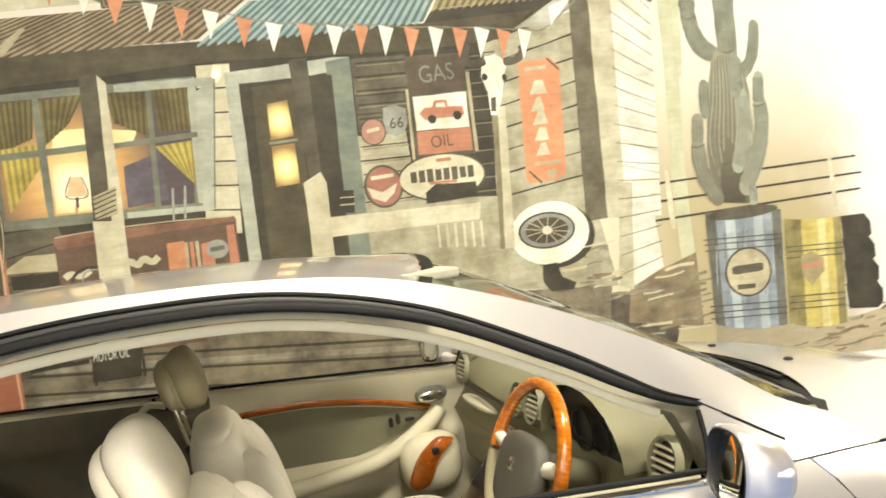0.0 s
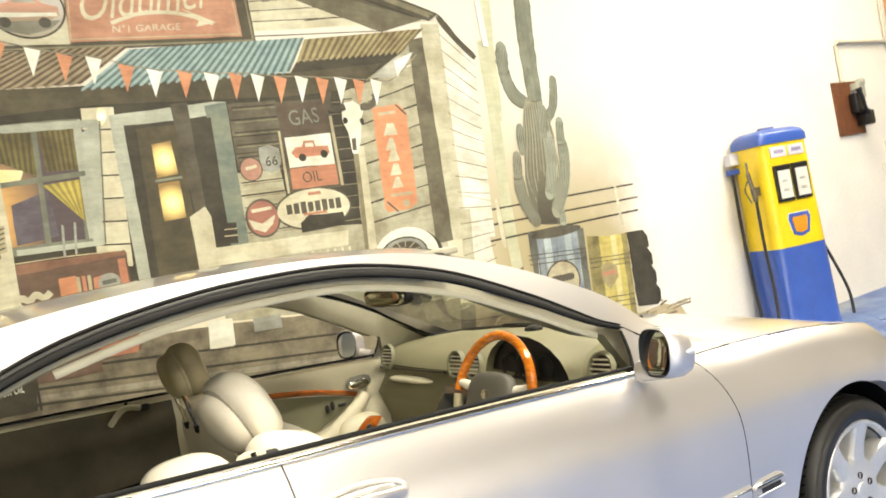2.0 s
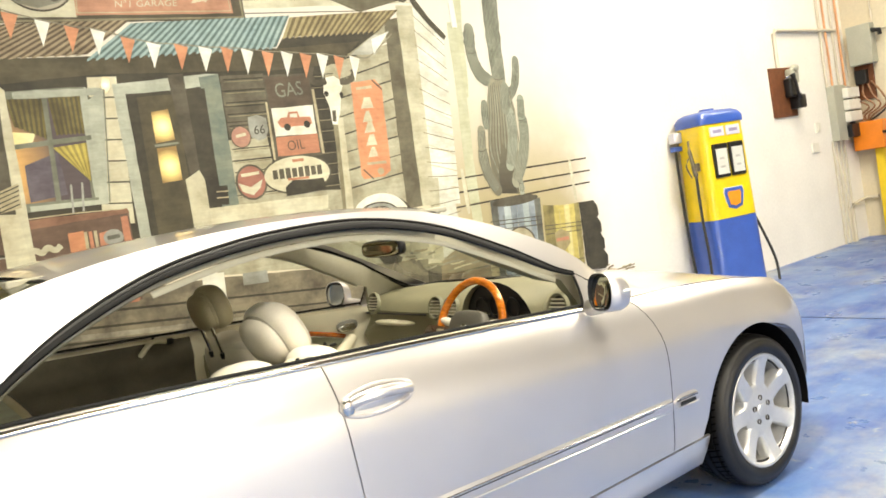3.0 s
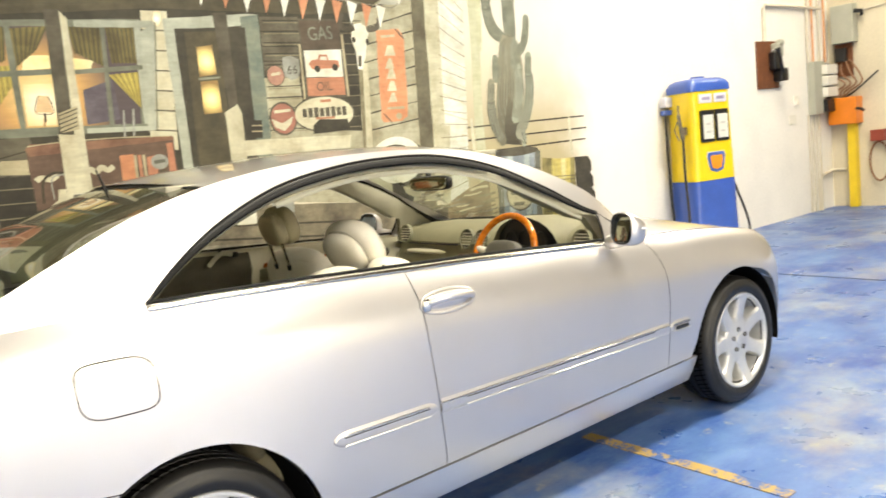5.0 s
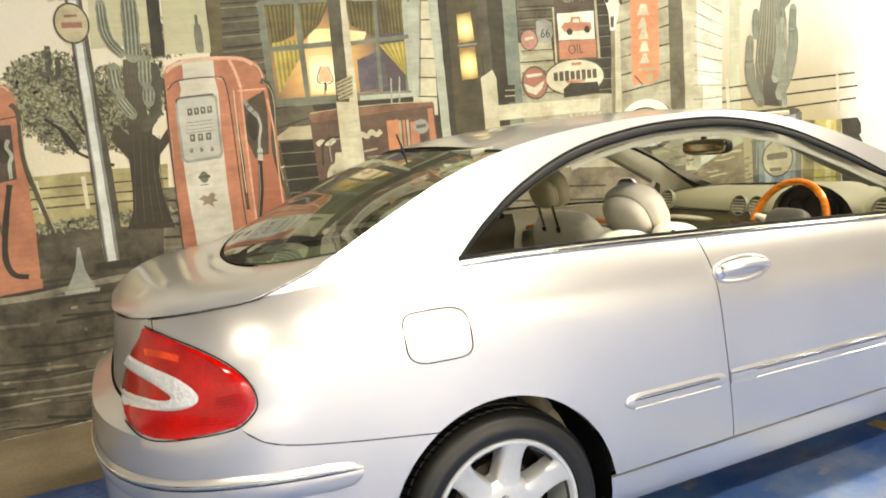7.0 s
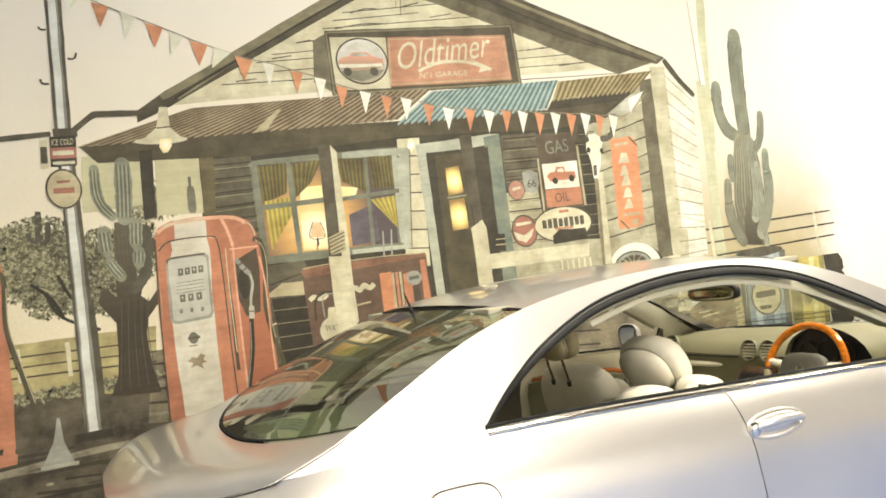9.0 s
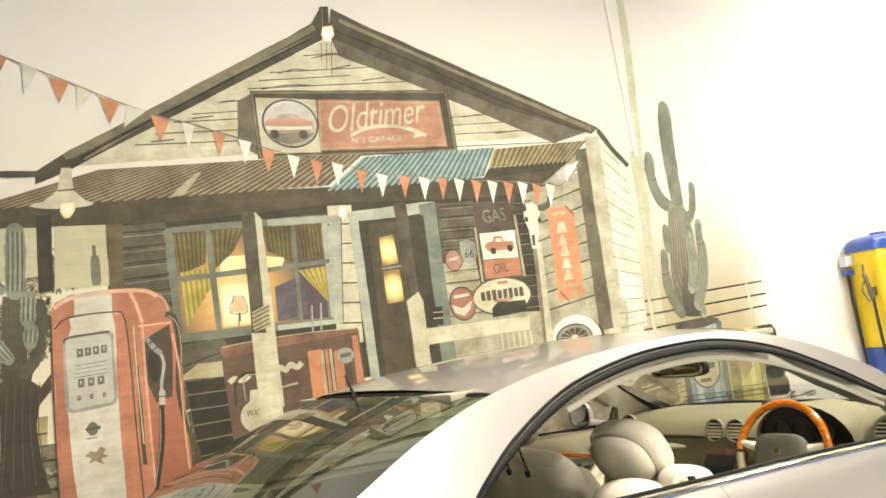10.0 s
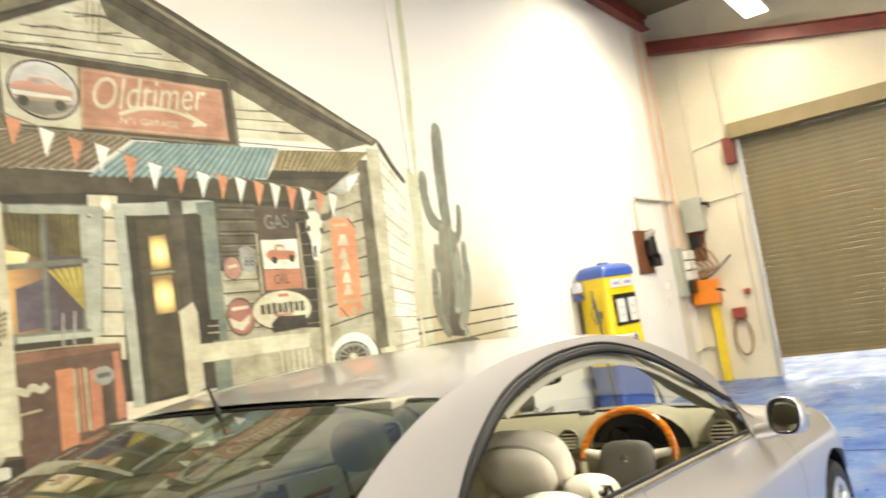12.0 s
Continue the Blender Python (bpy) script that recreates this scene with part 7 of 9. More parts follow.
def skin_strip(name, pts, width, out, material, parent, side=1, base=0.0, label="", n=8, fn=None, tip=0.0):
    """Raised moulding that follows the body along (x, z) points."""
    fn = fn or skin
    p = [q for q in smooth_path([(x, z, 0) for x, z in pts], n)]
    bm = bmesh.new()
    rows = []
    for i, q in enumerate(p):
        d = (p[min(i + 1, len(p) - 1)] - p[max(i - 1, 0)]).normalized()
        near = min((q - p[0]).length, (q - p[-1]).length) if tip else 1.0
        full = math.sqrt(max(0.03, 1 - (1 - min(1.0, near / tip)) ** 2)) if tip else 1.0
        w = Vector((-d.y, d.x, 0)) * width / 2 * full
        row = []
        for k, o in ((-1, base), (-0.75, base + out * 0.8), (-0.3, base + out), (0.3, base + out), (0.75, base + out * 0.8), (1, base)):
            c = q + w * k
            row.append(fn(c.x, c.y, o, side))
        rows.append(row)
    grid(bm, rows)
    for r in (rows[0][::-1], rows[-1]):
        bm.faces.new([bm.verts.new(v) for v in r])
    bmesh.ops.remove_doubles(bm, verts=bm.verts, dist=1e-5)
    bmesh.ops.recalc_face_normals(bm, faces=bm.faces)
    fix_out(bm)
    return part(name, bm, material, parent, label, 50)


def top_at(s):
    return curve_at(TOP, station_x(s))


def bumper_top(s):
    x = station_x(s, 0.7)
    return curve_at([(-1.12, 0.80), (-0.95, 0.79), (-0.80, 0.775), (-0.71, 0.765), (-0.655, 0.722), (-0.595, 0.699), (-0.42, 0.664), (-0.19, 0.626)], x)


def door_edge(z):
    return curve_at([(0.3, 0.853), (0.58, 0.835), (0.83, 0.822), (1.05, 0.815)], z)


def door_front(z):
    return curve_at([(0.3, 2.115), (0.5, 2.135), (0.68, 2.15), (0.77, 2.14), (0.87, 2.108), (0.956, 2.045)], z)


car = thing("car", "silver two-door coupe with lowered side windows parked on a blue floor", "car")
GAP = 0.0019
arch_u = lambda s0, s1, hub: [((hub + ARCH * math.cos(radians(a))) - s0) / (s1 - s0) for a in range(3, 178, 6)]
for side in (1, -1):
    q0, q1 = -0.98, 0.815

    def q_low(s):
        if s < -0.186:
            return bumper_top(s) + 0.002
        if s < ARCH - 0.0005:
            return arch_z(s, 0.0)
        return 0.336

    ex = [u for u in arch_u(q0, q1, 0.0) if 0 < u < 1 and (q0 + u * (q1 - q0)) > -0.186] + [(ARCH + 0.001 - q0) / (q1 - q0), (-0.187 - q0) / (q1 - q0)]
    body_patch("quarter_panel", q0, lambda z: door_edge(z) - GAP if z < 1.2 else 0.8, 46, q_low, lambda s: top_at(s), 18, car, side=side, fold=0.0, extra=ex)
    body_patch("door", lambda z: door_edge(z) + GAP, lambda z: door_front(z) - GAP, 24, lambda s: 0.336, lambda s: top_at(s), 18, car, side=side)

    def f_low(s):
        if s < 2.715 - ARCH:
            return 0.336
        if s < 2.715 + ARCH - 0.0005:
            return arch_z(s, 2.715)
        return 0.5

    f0, f1 = 2.135, XF + 0.72
    ex = [u for u in arch_u(f0, f1, 2.715) if 0 < u < 1] + [(2.715 - ARCH - 0.001 - f0) / (f1 - f0), (2.715 + ARCH + 0.001 - f0) / (f1 - f0)]
    body_patch("front_wing", lambda z: door_front(z) + GAP, f1, 40, f_low, lambda s: top_at(s), 16, car, side=side, fold=0.0, extra=ex)
    b0, b1 = -1.45, -0.188
    bl = lambda s: max(0.2, arch_z(s, 0.0)) if s > -ARCH - 0.001 else 0.2
    ex = [(-ARCH - 0.002 - b0) / (b1 - b0), (-ARCH + 0.0005 - b0) / (b1 - b0), (-0.34 - b0) / (b1 - b0), (-0.30 - b0) / (b1 - b0)]
    body_patch("rear_bumper", b0, b1, 44, bl, bumper_top, 14, car, side=side, out=0.003, fold=0.0, extra=ex)
    body_patch("boot_rear_face", -1.45, -0.985, 14, lambda s: bumper_top(s) + 0.004, lambda s: top_at(s), 12, car, side=side, fold=0.0)
    body_patch("front_bumper", XF + 0.25, XF + 1.0, 20, lambda s: 0.26, lambda s: 0.497, 8, car, side=side, fold=0.0)
    body_patch("headlight", XF + 0.725, XF + 0.92, 8, lambda s: 0.5, lambda s: top_at(s), 8, car, M_clearlens, side=side, fold=0.0, label="clear headlight lens")
    body_patch("sill", ARCH + 0.004, 2.715 - ARCH - 0.004, 20, lambda s: 0.203, lambda s: 0.3275, 7, car, side=side, out=0.001)
    body_patch("sill_lip", ARCH + 0.05, 2.715 - ARCH - 0.05, 12, lambda s: 0.192, lambda s: 0.21, 2, car, M_blackrub, side=side, out=-0.006, fold=0.0)
    body_patch("inner_shell", -0.9, 3.2, 40, lambda s: (0.3 if ARCH < s < 2.715 - ARCH else (0.70 if abs(s) < 0.45 or abs(s - 2.715) < 0.45 else 0.5)), lambda s: top_at(s) - 0.03, 4, car, M_darkshell, side=side, out=-0.035, fold=0.0)
    # greenhouse frame between window opening and roof rail
    rows = []
    for i in range(91):
        x = -0.62 + 2.88 * i / 90
        lo = curve_at(DLO, x) if -0.02 <= x <= 1.88 else curve_at(TOP, x) - 0.002
        hi = max(curve_at(RAIL, x), lo + 0.001)
        rows.append([skin(x, max(lo, curve_at(TOP, x) - 0.002) + (hi - lo) * j / 7, 0, side) for j in range(8)])
    bm = bmesh.new()
    grid(bm, rows)
    bmesh.ops.recalc_face_normals(bm, faces=bm.faces)
    fix_out(bm)
    part("roof_side", bm, M_silver, car, smooth=60)
    # inner lining of pillars and rail
    rows = []
    for i in range(61):
        x = -0.1 + 2.2 * i / 60
        lo = (curve_at(DLO, x) if -0.02 <= x <= 1.88 else curve_at(TOP, x)) - 0.012
        hi = curve_at(RAIL, x) - 0.015
        lo = max(lo, curve_at(TOP, x) - 0.03)
        deep = 0.052 * min(1.0, max(0.0, (x - 1.25) / 0.35)) * min(1.0, max(0.0, (1.97 - x) / 0.2))
        rows.append([skin(x, lo + (hi - lo) * q, -0.035 - d - deep * e, side) for q, d, e in ((0, 0, 0), (0.03, 0, 0.95), (0.36, 0, 1), (0.70, 0.006, 0.8), (1, 0.02, 0.3))])
    bm = bmesh.new()
    grid(bm, [r[:2] for r in rows])
    part("pillar_reveal", bm, M_trim, car, "olive grey inner edge of the window frame", 60)
    bm = bmesh.new()
    grid(bm, [r[1:] for r in rows])
    part("pillar_lining", bm, M_lining, car, "pale grey pillar and roof lining", 60)
    # seals, mouldings, belt strips
    arch_pts = [(x, curve_at(DLO, x)) for x in (-0.02, 0.1, 0.25, 0.46, 0.68, 0.9, 1.15, 1.4, 1.62, 1.733, 1.81, 1.885)]
    thin = lambda x: min(1.0, max(0.35, (x + 0.05) / 0.35)) * min(1.0, max(0.45, (1.9 - x) / 0.2))
    skin_strip("window_seal", [(x, z - 0.002 * thin(x)) for x, z in arch_pts], 0.018, 0.008, M_blackrub, car, side, base=-0.004, tip=0.16)
    skin_strip("window_channel", [(x, z + 0.009 * thin(x)) for x, z in arch_pts], 0.010, 0.003, M_channel, car, side, base=0.0, tip=0.16)
    skin_strip("window_trim", [(x, z + 0.018 * thin(x)) for x, z in arch_pts], 0.008, 0.006, M_blackrub, car, side, tip=0.16)
    skin_strip("pillar_gap", [(1.87, 1.064), (1.95, 1.016), (2.045, 0.958)], 0.005, 0.002, M_blackrub, car, side)
    # silver sail panel in front of the door window
    sail = []
    for j in range(9):
        z = 0.925 + (1.062 - 0.925) * j / 8
        e = curve_at([(0.925, 1.846), (0.99, 1.868), (1.062, 1.88)], z)
        sail.append([skin(e + (1.925 - e) * i / 4, z, 0.0015, side) for i in range(5)])
    bm = bmesh.new()
    grid(bm, sail)
    bmesh.ops.recalc_face_normals(bm, faces=bm.faces)
    fix_out(bm)
    part("sail_panel", bm, M_silver, car, "silver corner panel behind the door mirror", 60)
    skin_strip("sail_seal", [(1.842, 0.925), (1.858, 0.965), (1.868, 1.0), (1.874, 1.045)], 0.011, 0.005, M_blackrub, car, side)
    skin_strip("window_lining_edge", [(x, z - 0.024) for x, z in arch_pts[3:-1]], 0.018, 0.004, M_lining, car, side, base=-0.03)
    belt = [(x, curve_at(TOP, x)) for x in (-0.02, 0.2, 0.5, 0.8, 1.1, 1.4, 1.6, 1.75, 1.845)]
    skin_strip("belt_seal", [(x, z + 0.006) for x, z in belt], 0.011, 0.005, M_blackrub, car, side)
    skin_strip("belt_moulding", [(x, z - 0.010) for x, z in belt], 0.012, 0.006, M_chrome, car, side)
    for a, b in (((0.425, 0.557), (0.824, 0.547)), ((0.840, 0.547), (2.128, 0.513)), ((2.142, 0.513), (2.295, 0.509))):
        ln = [(a[0] + (b[0] - a[0]) * k / 12, a[1] + (b[1] - a[1]) * k / 12) for k in range(13)]
        skin_strip("side_moulding", ln, 0.050, 0.006, M_silver, car, side, tip=0.05 if a[0] < 0.5 or b[0] > 2.2 else 0.0, n=4)
        skin_strip("moulding_chrome", [(x, z + 0.012) for x, z in ln[1:-1]] if a[0] < 0.5 or b[0] > 2.2 else [(x, z + 0.012) for x, z in ln], 0.006, 0.002, M_chrome, car, side, base=0.0055, tip=0.05 if a[0] < 0.5 or b[0] > 2.2 else 0.0, n=4)
        # Bright strip draws the highlight on the moulding's lower edge.
        skin_strip("moulding_highlight", [(x, z - 0.021) for x, z in ln[1:-1]], 0.006, 0.0035, M_edgeshine, car, side, base=0.0055, n=4)
        # Black strip draws the chrome's dark floor reflection.
        skin_strip("moulding_dark_reflection", [(x, z + 0.0055) for x, z in ln[1:-1]], 0.004, 0.001, M_blackrub, car, side, base=0.0058, n=4)
    skin_strip("model_plate", [(2.17, 0.505), (2.26, 0.502)], 0.016, 0.003, M_blackplastic, car, side, base=0.009)
    by = lambda x: curve_at([(-1.12, 0.605), (-0.95, 0.602), (-0.7, 0.602), (-0.4, 0.580)], x)
    # the bumper's black line likewise stands for floor mirrored in the chrome
    for nm, w, o, dz, m in (("bumper_moulding", 0.076, 0.011, 0, M_silver), ("bumper_chrome", 0.010, 0.004, 0.020, M_chrome), ("bumper_dark_line", 0.005, 0.001, 0.012, M_blackrub)):
        bm = bmesh.new()
        rows = []
        for i in range(41):
            s = -1.45 + (1.45 - 0.41) * i / 40
            zc = by(station_x(s, 0.64)) + dz
            full = math.sqrt(max(0.03, 1 - (1 - min(1.0, (-0.41 - s + 0.001) / 0.06)) ** 2))
            rows.append([wrap(s, zc + full * w * k / 2, (0.004 if dz == 0 else 0.014) + oo * o, side) for k, oo in ((-1, 0), (-0.7, 0.8), (0, 1), (0.7, 0.8), (1, 0))])
        grid(bm, rows)
        bm.faces.new([bm.verts.new(v) for v in rows[-1]])
        bmesh.ops.recalc_face_normals(bm, faces=bm.faces)
        fix_out(bm)
        part(nm, bm, m, car, smooth=50)
    # wheel wells
    for hub in (0.0, 2.715):
        bm = bmesh.new()
        prof = [(ARCH + 0.008, hub + 0.0)]
        rows = []
        for a in range(-12, 193, 8):
            c, sn = math.cos(radians(a)), math.sin(radians(a))
            rows.append([(hub + (ARCH + 0.001) * c, CY - side * (0.856 - 0.35 * k), 0.316 + (ARCH + 0.001) * sn) for k in (0, 0.3, 1)])
        grid(bm, rows)
        c = bm.verts.new((hub, CY - side * 0.5, 0.316))
        ring = [bm.verts.new(r[-1]) for r in rows]
        for a, b in zip(ring, ring[1:]):
            bm.faces.new((c, a, b))
        part("wheel_well", bm, M_darkshell, car, smooth=60)
        part("mud_flap", boxm((hub + 0.352, CY - side * 0.79 - 0.03, 0.165), (hub + 0.37, CY - side * 0.79 + 0.03, 0.26), 0.006), M_blackrub, car) if hub == 0 else None
    # tail lamp
    rows = []
    edge_in = [(0.746, -0.885), (0.752, -0.925), (0.77, -0.954), (0.80, -0.962), (0.863, -0.944), (0.934, -0.915), (1.004, -0.871)]
    edge_out = [(0.746, -0.84), (0.753, -0.79), (0.766, -0.705), (0.795, -0.662), (0.821, -0.649), (0.866, -0.656), (0.913, -0.692), (0.952, -0.749), (0.979, -0.807), (1.004, -0.866)]
    heights = [0.746 + 0.258 * (0.5 - 0.5 * math.cos(math.pi * j / 22)) for j in range(23)]
    for j, z in enumerate(heights):
        a, b = curve_at(edge_in, z), curve_at(edge_out, z)
        rows.append([skin(a + (b - a) * i / 16, z, 0.010 if 0 < i < 16 and 0 < j < 22 else 0.003, side) for i in range(17)])
    bm = bmesh.new()
    grid(bm, rows)
    bmesh.ops.recalc_face_normals(bm, faces=bm.faces)
    fix_out(bm)
    lamp = part("tail_lamp", bm, M_redlens, car, "red tail lamp with a clear chevron", 60)
    # clear chevron: a band between an outer and an inner bend
    outer = smooth_path([(x, z, 0) for x, z in ((-0.917, 0.926), (-0.847, 0.906), (-0.80, 0.884), (-0.771, 0.850), (-0.789, 0.821), (-0.868, 0.798), (-0.952, 0.790))], 6)
    inner_ = smooth_path([(x, z, 0) for x, z in ((-0.935, 0.889), (-0.88, 0.873), (-0.852, 0.857), (-0.836, 0.842), (-0.852, 0.831), (-0.901, 0.829), (-0.950, 0.823))], 6)
    bm = bmesh.new()
    grid(bm, [[skin(p.x + (q.x - p.x) * k / 6, p.y + (q.y - p.y) * k / 6, 0.013 if 0 < k < 6 else 0.009, side) for k in range(7)] for p, q in zip(outer, inner_)])
    bmesh.ops.recalc_face_normals(bm, faces=bm.faces)
    fix_out(bm)
    part("reversing_lens", bm, M_clearlens, lamp, "clear faceted chevron lens", 50)
    for k in range(9):
        z = 0.775 + 0.0085 * k
        e = curve_at(edge_out, z)
        skin_strip("lens_rib", [(e - 0.115 + 0.004 * k, z - 0.004), (e - 0.06, z), (e - 0.015, z + 0.005)], 0.0028, 0.0016, M_redlens, lamp, side, base=0.0095, n=3)
    skin_strip("indicator_lens", [(-0.876, 0.945), (-0.84, 0.945), (-0.80, 0.936)], 0.018, 0.001, M_amberlens, lamp, side, base=0.0098, n=4, label="amber indicator window")
    skin_strip("lamp_gap", [(-0.871, 1.008), (-0.807, 0.983), (-0.749, 0.956), (-0.692, 0.917), (-0.655, 0.868), (-0.645, 0.821), (-0.659, 0.792), (-0.705, 0.762), (-0.80, 0.749), (-0.885, 0.741), (-0.928, 0.748), (-0.958, 0.768)], 0.0036, 0.002, M_blackrub, lamp, side, base=0.003)
    # door handle in its bowl
    hd = part("handle_bowl", blob(bmesh.new(), skin(0.935, 0.888, -0.004, side), (0.105, 0.012, 0.032), 0.8), M_silver, car, smooth=60)
    skin_strip("handle_rim", [(0.935 + 0.118 * math.cos(2 * math.pi * k / 24), 0.888 + 0.036 * math.sin(2 * math.pi * k / 24)) for k in range(25)], 0.012, 0.005, M_silver, car, side, n=2)
    p = [skin(x, z, o, side) for x, z, o in ((0.845, 0.892, 0.012), (0.88, 0.893, 0.034), (0.94, 0.891, 0.042), (1.0, 0.887, 0.034), (1.035, 0.884, 0.012))]
    part("door_handle", tube(bmesh.new(), smooth_path(p, 5), 0.0135, 10), M_silver, car, "body-coloured pull handle", 60)
    part("lock_cap", blob(bmesh.new(), skin(0.835, 0.888, 0.01, side), (0.02, 0.012, 0.024), 0.8, 12, 8), M_chrome, car, smooth=60)
    skin_strip("lock_pin", [(0.79, 1.03), (0.79, 1.05)], 0.012, 0.006, M_blackrub, car, side, base=-0.06)

for side in (1, -1):
    skin_strip("boot_lid_gap", [(x, curve_at(TOP, x) - 0.004) for x in (-0.86, -0.78, -0.7, -0.63)] + [(x, curve_at(RAIL, x) - 0.004) for x in (-0.57, -0.5, -0.43, -0.395)], 0.0028, 0.0015, M_blackrub, car, side, base=0.001)

# fuel flap outline on the near quarter
pts = []
for k in range(33):
    t = 2 * math.pi * k / 32
    c, s = math.cos(t), math.sin(t)
    pts.append((-0.147 + 0.097 * math.copysign(abs(c) ** 0.5, c), 0.890 + 0.070 * math.copysign(abs(s) ** 0.5, s) - 0.010 * c))
skin_strip("fuel_flap_gap", pts, 0.0034, 0.0015, M_blackrub, car, base=0.001, n=2)


def cross_patch(name, edge_pts, mid_pts, material, label="", n=16, power=2.3, smooth=60, lift=0.0, thick=0.0):
    """Panel across the car between its two side edges, arched over a middle line."""
    bm = bmesh.new()
    rows = []
    for i, (e, c) in enumerate(zip(edge_pts, mid_pts)):
        row = []
        for k in range(-n, n + 1):
            q = k / n
            f = abs(q) ** (power[min(i, len(power) - 1)] if isinstance(power, tuple) else power)
            x = c[0] + (e[0] - c[0]) * f
            z = c[2] + (e[2] - c[2]) * f + lift
            row.append(Vector((x, CY - q * e[1], z)))
        rows.append(row)
    grid(bm, rows)
    bmesh.ops.recalc_face_normals(bm, faces=bm.faces)
    if sum(f.normal.z for f in bm.faces) < 0:
        bmesh.ops.reverse_faces(bm, faces=bm.faces)
    return part(name, bm, material, car, label, smooth)


def rail_pt(x, out=0.0):
    z = curve_at(RAIL, x)
    return (x, half_width(x, z), z)


def span(a, b, n):
    return [a + (b - a) * i / n for i in range(n + 1)]


ROOFMID = [(0.1, 1.386), (0.3, 1.415), (0.6, 1.436), (0.9, 1.442), (1.2, 1.432), (1.5, 1.402)]
cross_patch("roof", [rail_pt(x) for x in span(0.235, 1.40, 16)], [(x, 0, curve_at(ROOFMID, x)) for x in span(0.15, 1.50, 16)], M_silver)
cross_patch("windscreen", [rail_pt(x) for x in span(1.405, 2.24, 12)], [(1.505 + 0.885 * t, 0, 1.401 - 0.446 * t + 0.006 * math.sin(math.pi * t)) for t in span(0, 1, 12)], M_screen, "clear raked windscreen").visible_shadow = False
cross_patch("rear_window", [rail_pt(x) for x in span(-0.36, 0.228, 12)], [(-0.57 + 0.715 * t, 0, 1.09 + 0.295 * t + 0.035 * math.sin(math.pi * t)) for t in span(0, 1, 12)], M_rearglass, "dark green tinted rear window").visible_shadow = False
for side in (1, -1):
    skin_strip("windscreen_edge", [(x, curve_at(RAIL, x) - 0.012) for x in (1.42, 1.6, 1.8, 2.0, 2.16)], 0.016, 0.003, M_blackrub, car, side, base=-0.058)
for x0, x1, dx, nm in ((0.228, 0.216, -0.09, "rear_window_seal"), (-0.36, -0.37, -0.21, "rear_window_seal"), (1.405, 1.43, 0.10, "windscreen_seal")):
    mid = lambda x: (x + dx, 0, {0.228: 1.384, 0.216: 1.380, -0.36: 1.09, -0.37: 1.0855, 1.405: 1.401, 1.43: 1.396}[x])
    cross_patch(nm, [rail_pt(x0), rail_pt(x1)], [mid(x0), mid(x1)], M_blackrub, lift=0.002)
bx = span(-0.372, -0.945, 14)


def flank_top(x):
    z = curve_at(TOP, x)
    return (x, half_width(x, z) if x > -0.5 else half_width(x, z - 0.001), z)


cross_patch("boot_lid", [(rail_pt(x) if x > -0.6 else flank_top(x)) for x in bx], [(-0.583 + (-0.957 + 0.583) * i / 14, 0, 1.083 + 0.012 * math.sin(math.pi * i / 14) - 0.066 * (i / 14) ** 4) for i in range(15)], M_silver, power=(2.3, 2.4, 2.7, 3.3, 4.2, 5.0))
hx = span(2.10, 3.30, 28)
cross_patch("bonnet", [(x, y - 0.0006, z - 0.0004) for x, y, z in (flank_top(x) for x in hx)], [(2.46 + (3.46 - 2.46) * i / 28, 0, curve_at([(0, 0.957), (2.5, 0.953), (6.7, 0.935), (9.5, 0.914), (15, 0.863), (20.7, 0.80), (28, 0.70)], i)) for i in range(29)], M_silver, power=2.4)
for y in (0.696, 1.044):
    part("washer_jet", blob(bmesh.new(), (2.548, y, 0.953), (0.012, 0.014, 0.006), 0.8, 12, 6), M_blackplastic, car)
cross_patch("cowl_panel", [rail_pt(2.20), (2.204, 0.683, 0.953)], [(2.36, 0, 0.957), (2.50, 0, 0.950)], M_blackrub, "black wiper cowl", power=2.4, lift=-0.010)
for y0, y1 in ((0.55, 1.0), (1.0, 1.42)):
    part("wiper_arm", tube(bmesh.new(), smooth_path([(2.40, y0, 0.947), (2.43, (y0 + y1) / 2, 0.955), (2.42, y1, 0.955)], 4), 0.008), M_blackplastic, car)
part("aerial", tube(bmesh.new(), [(0.13, CY, 1.375), (0.124, CY, 1.40), (0.108, CY, 1.452)], [0.010, 0.005, 0.0025]), M_blackplastic, car)
part("underfloor", boxm((-0.9, 0.2, 0.19), (3.0, 1.54, 0.23)), M_darkshell, car)
part("headlining", boxm((0.15, 0.32, 1.352), (1.5, 1.42, 1.372), 0.005), M_lining, car)


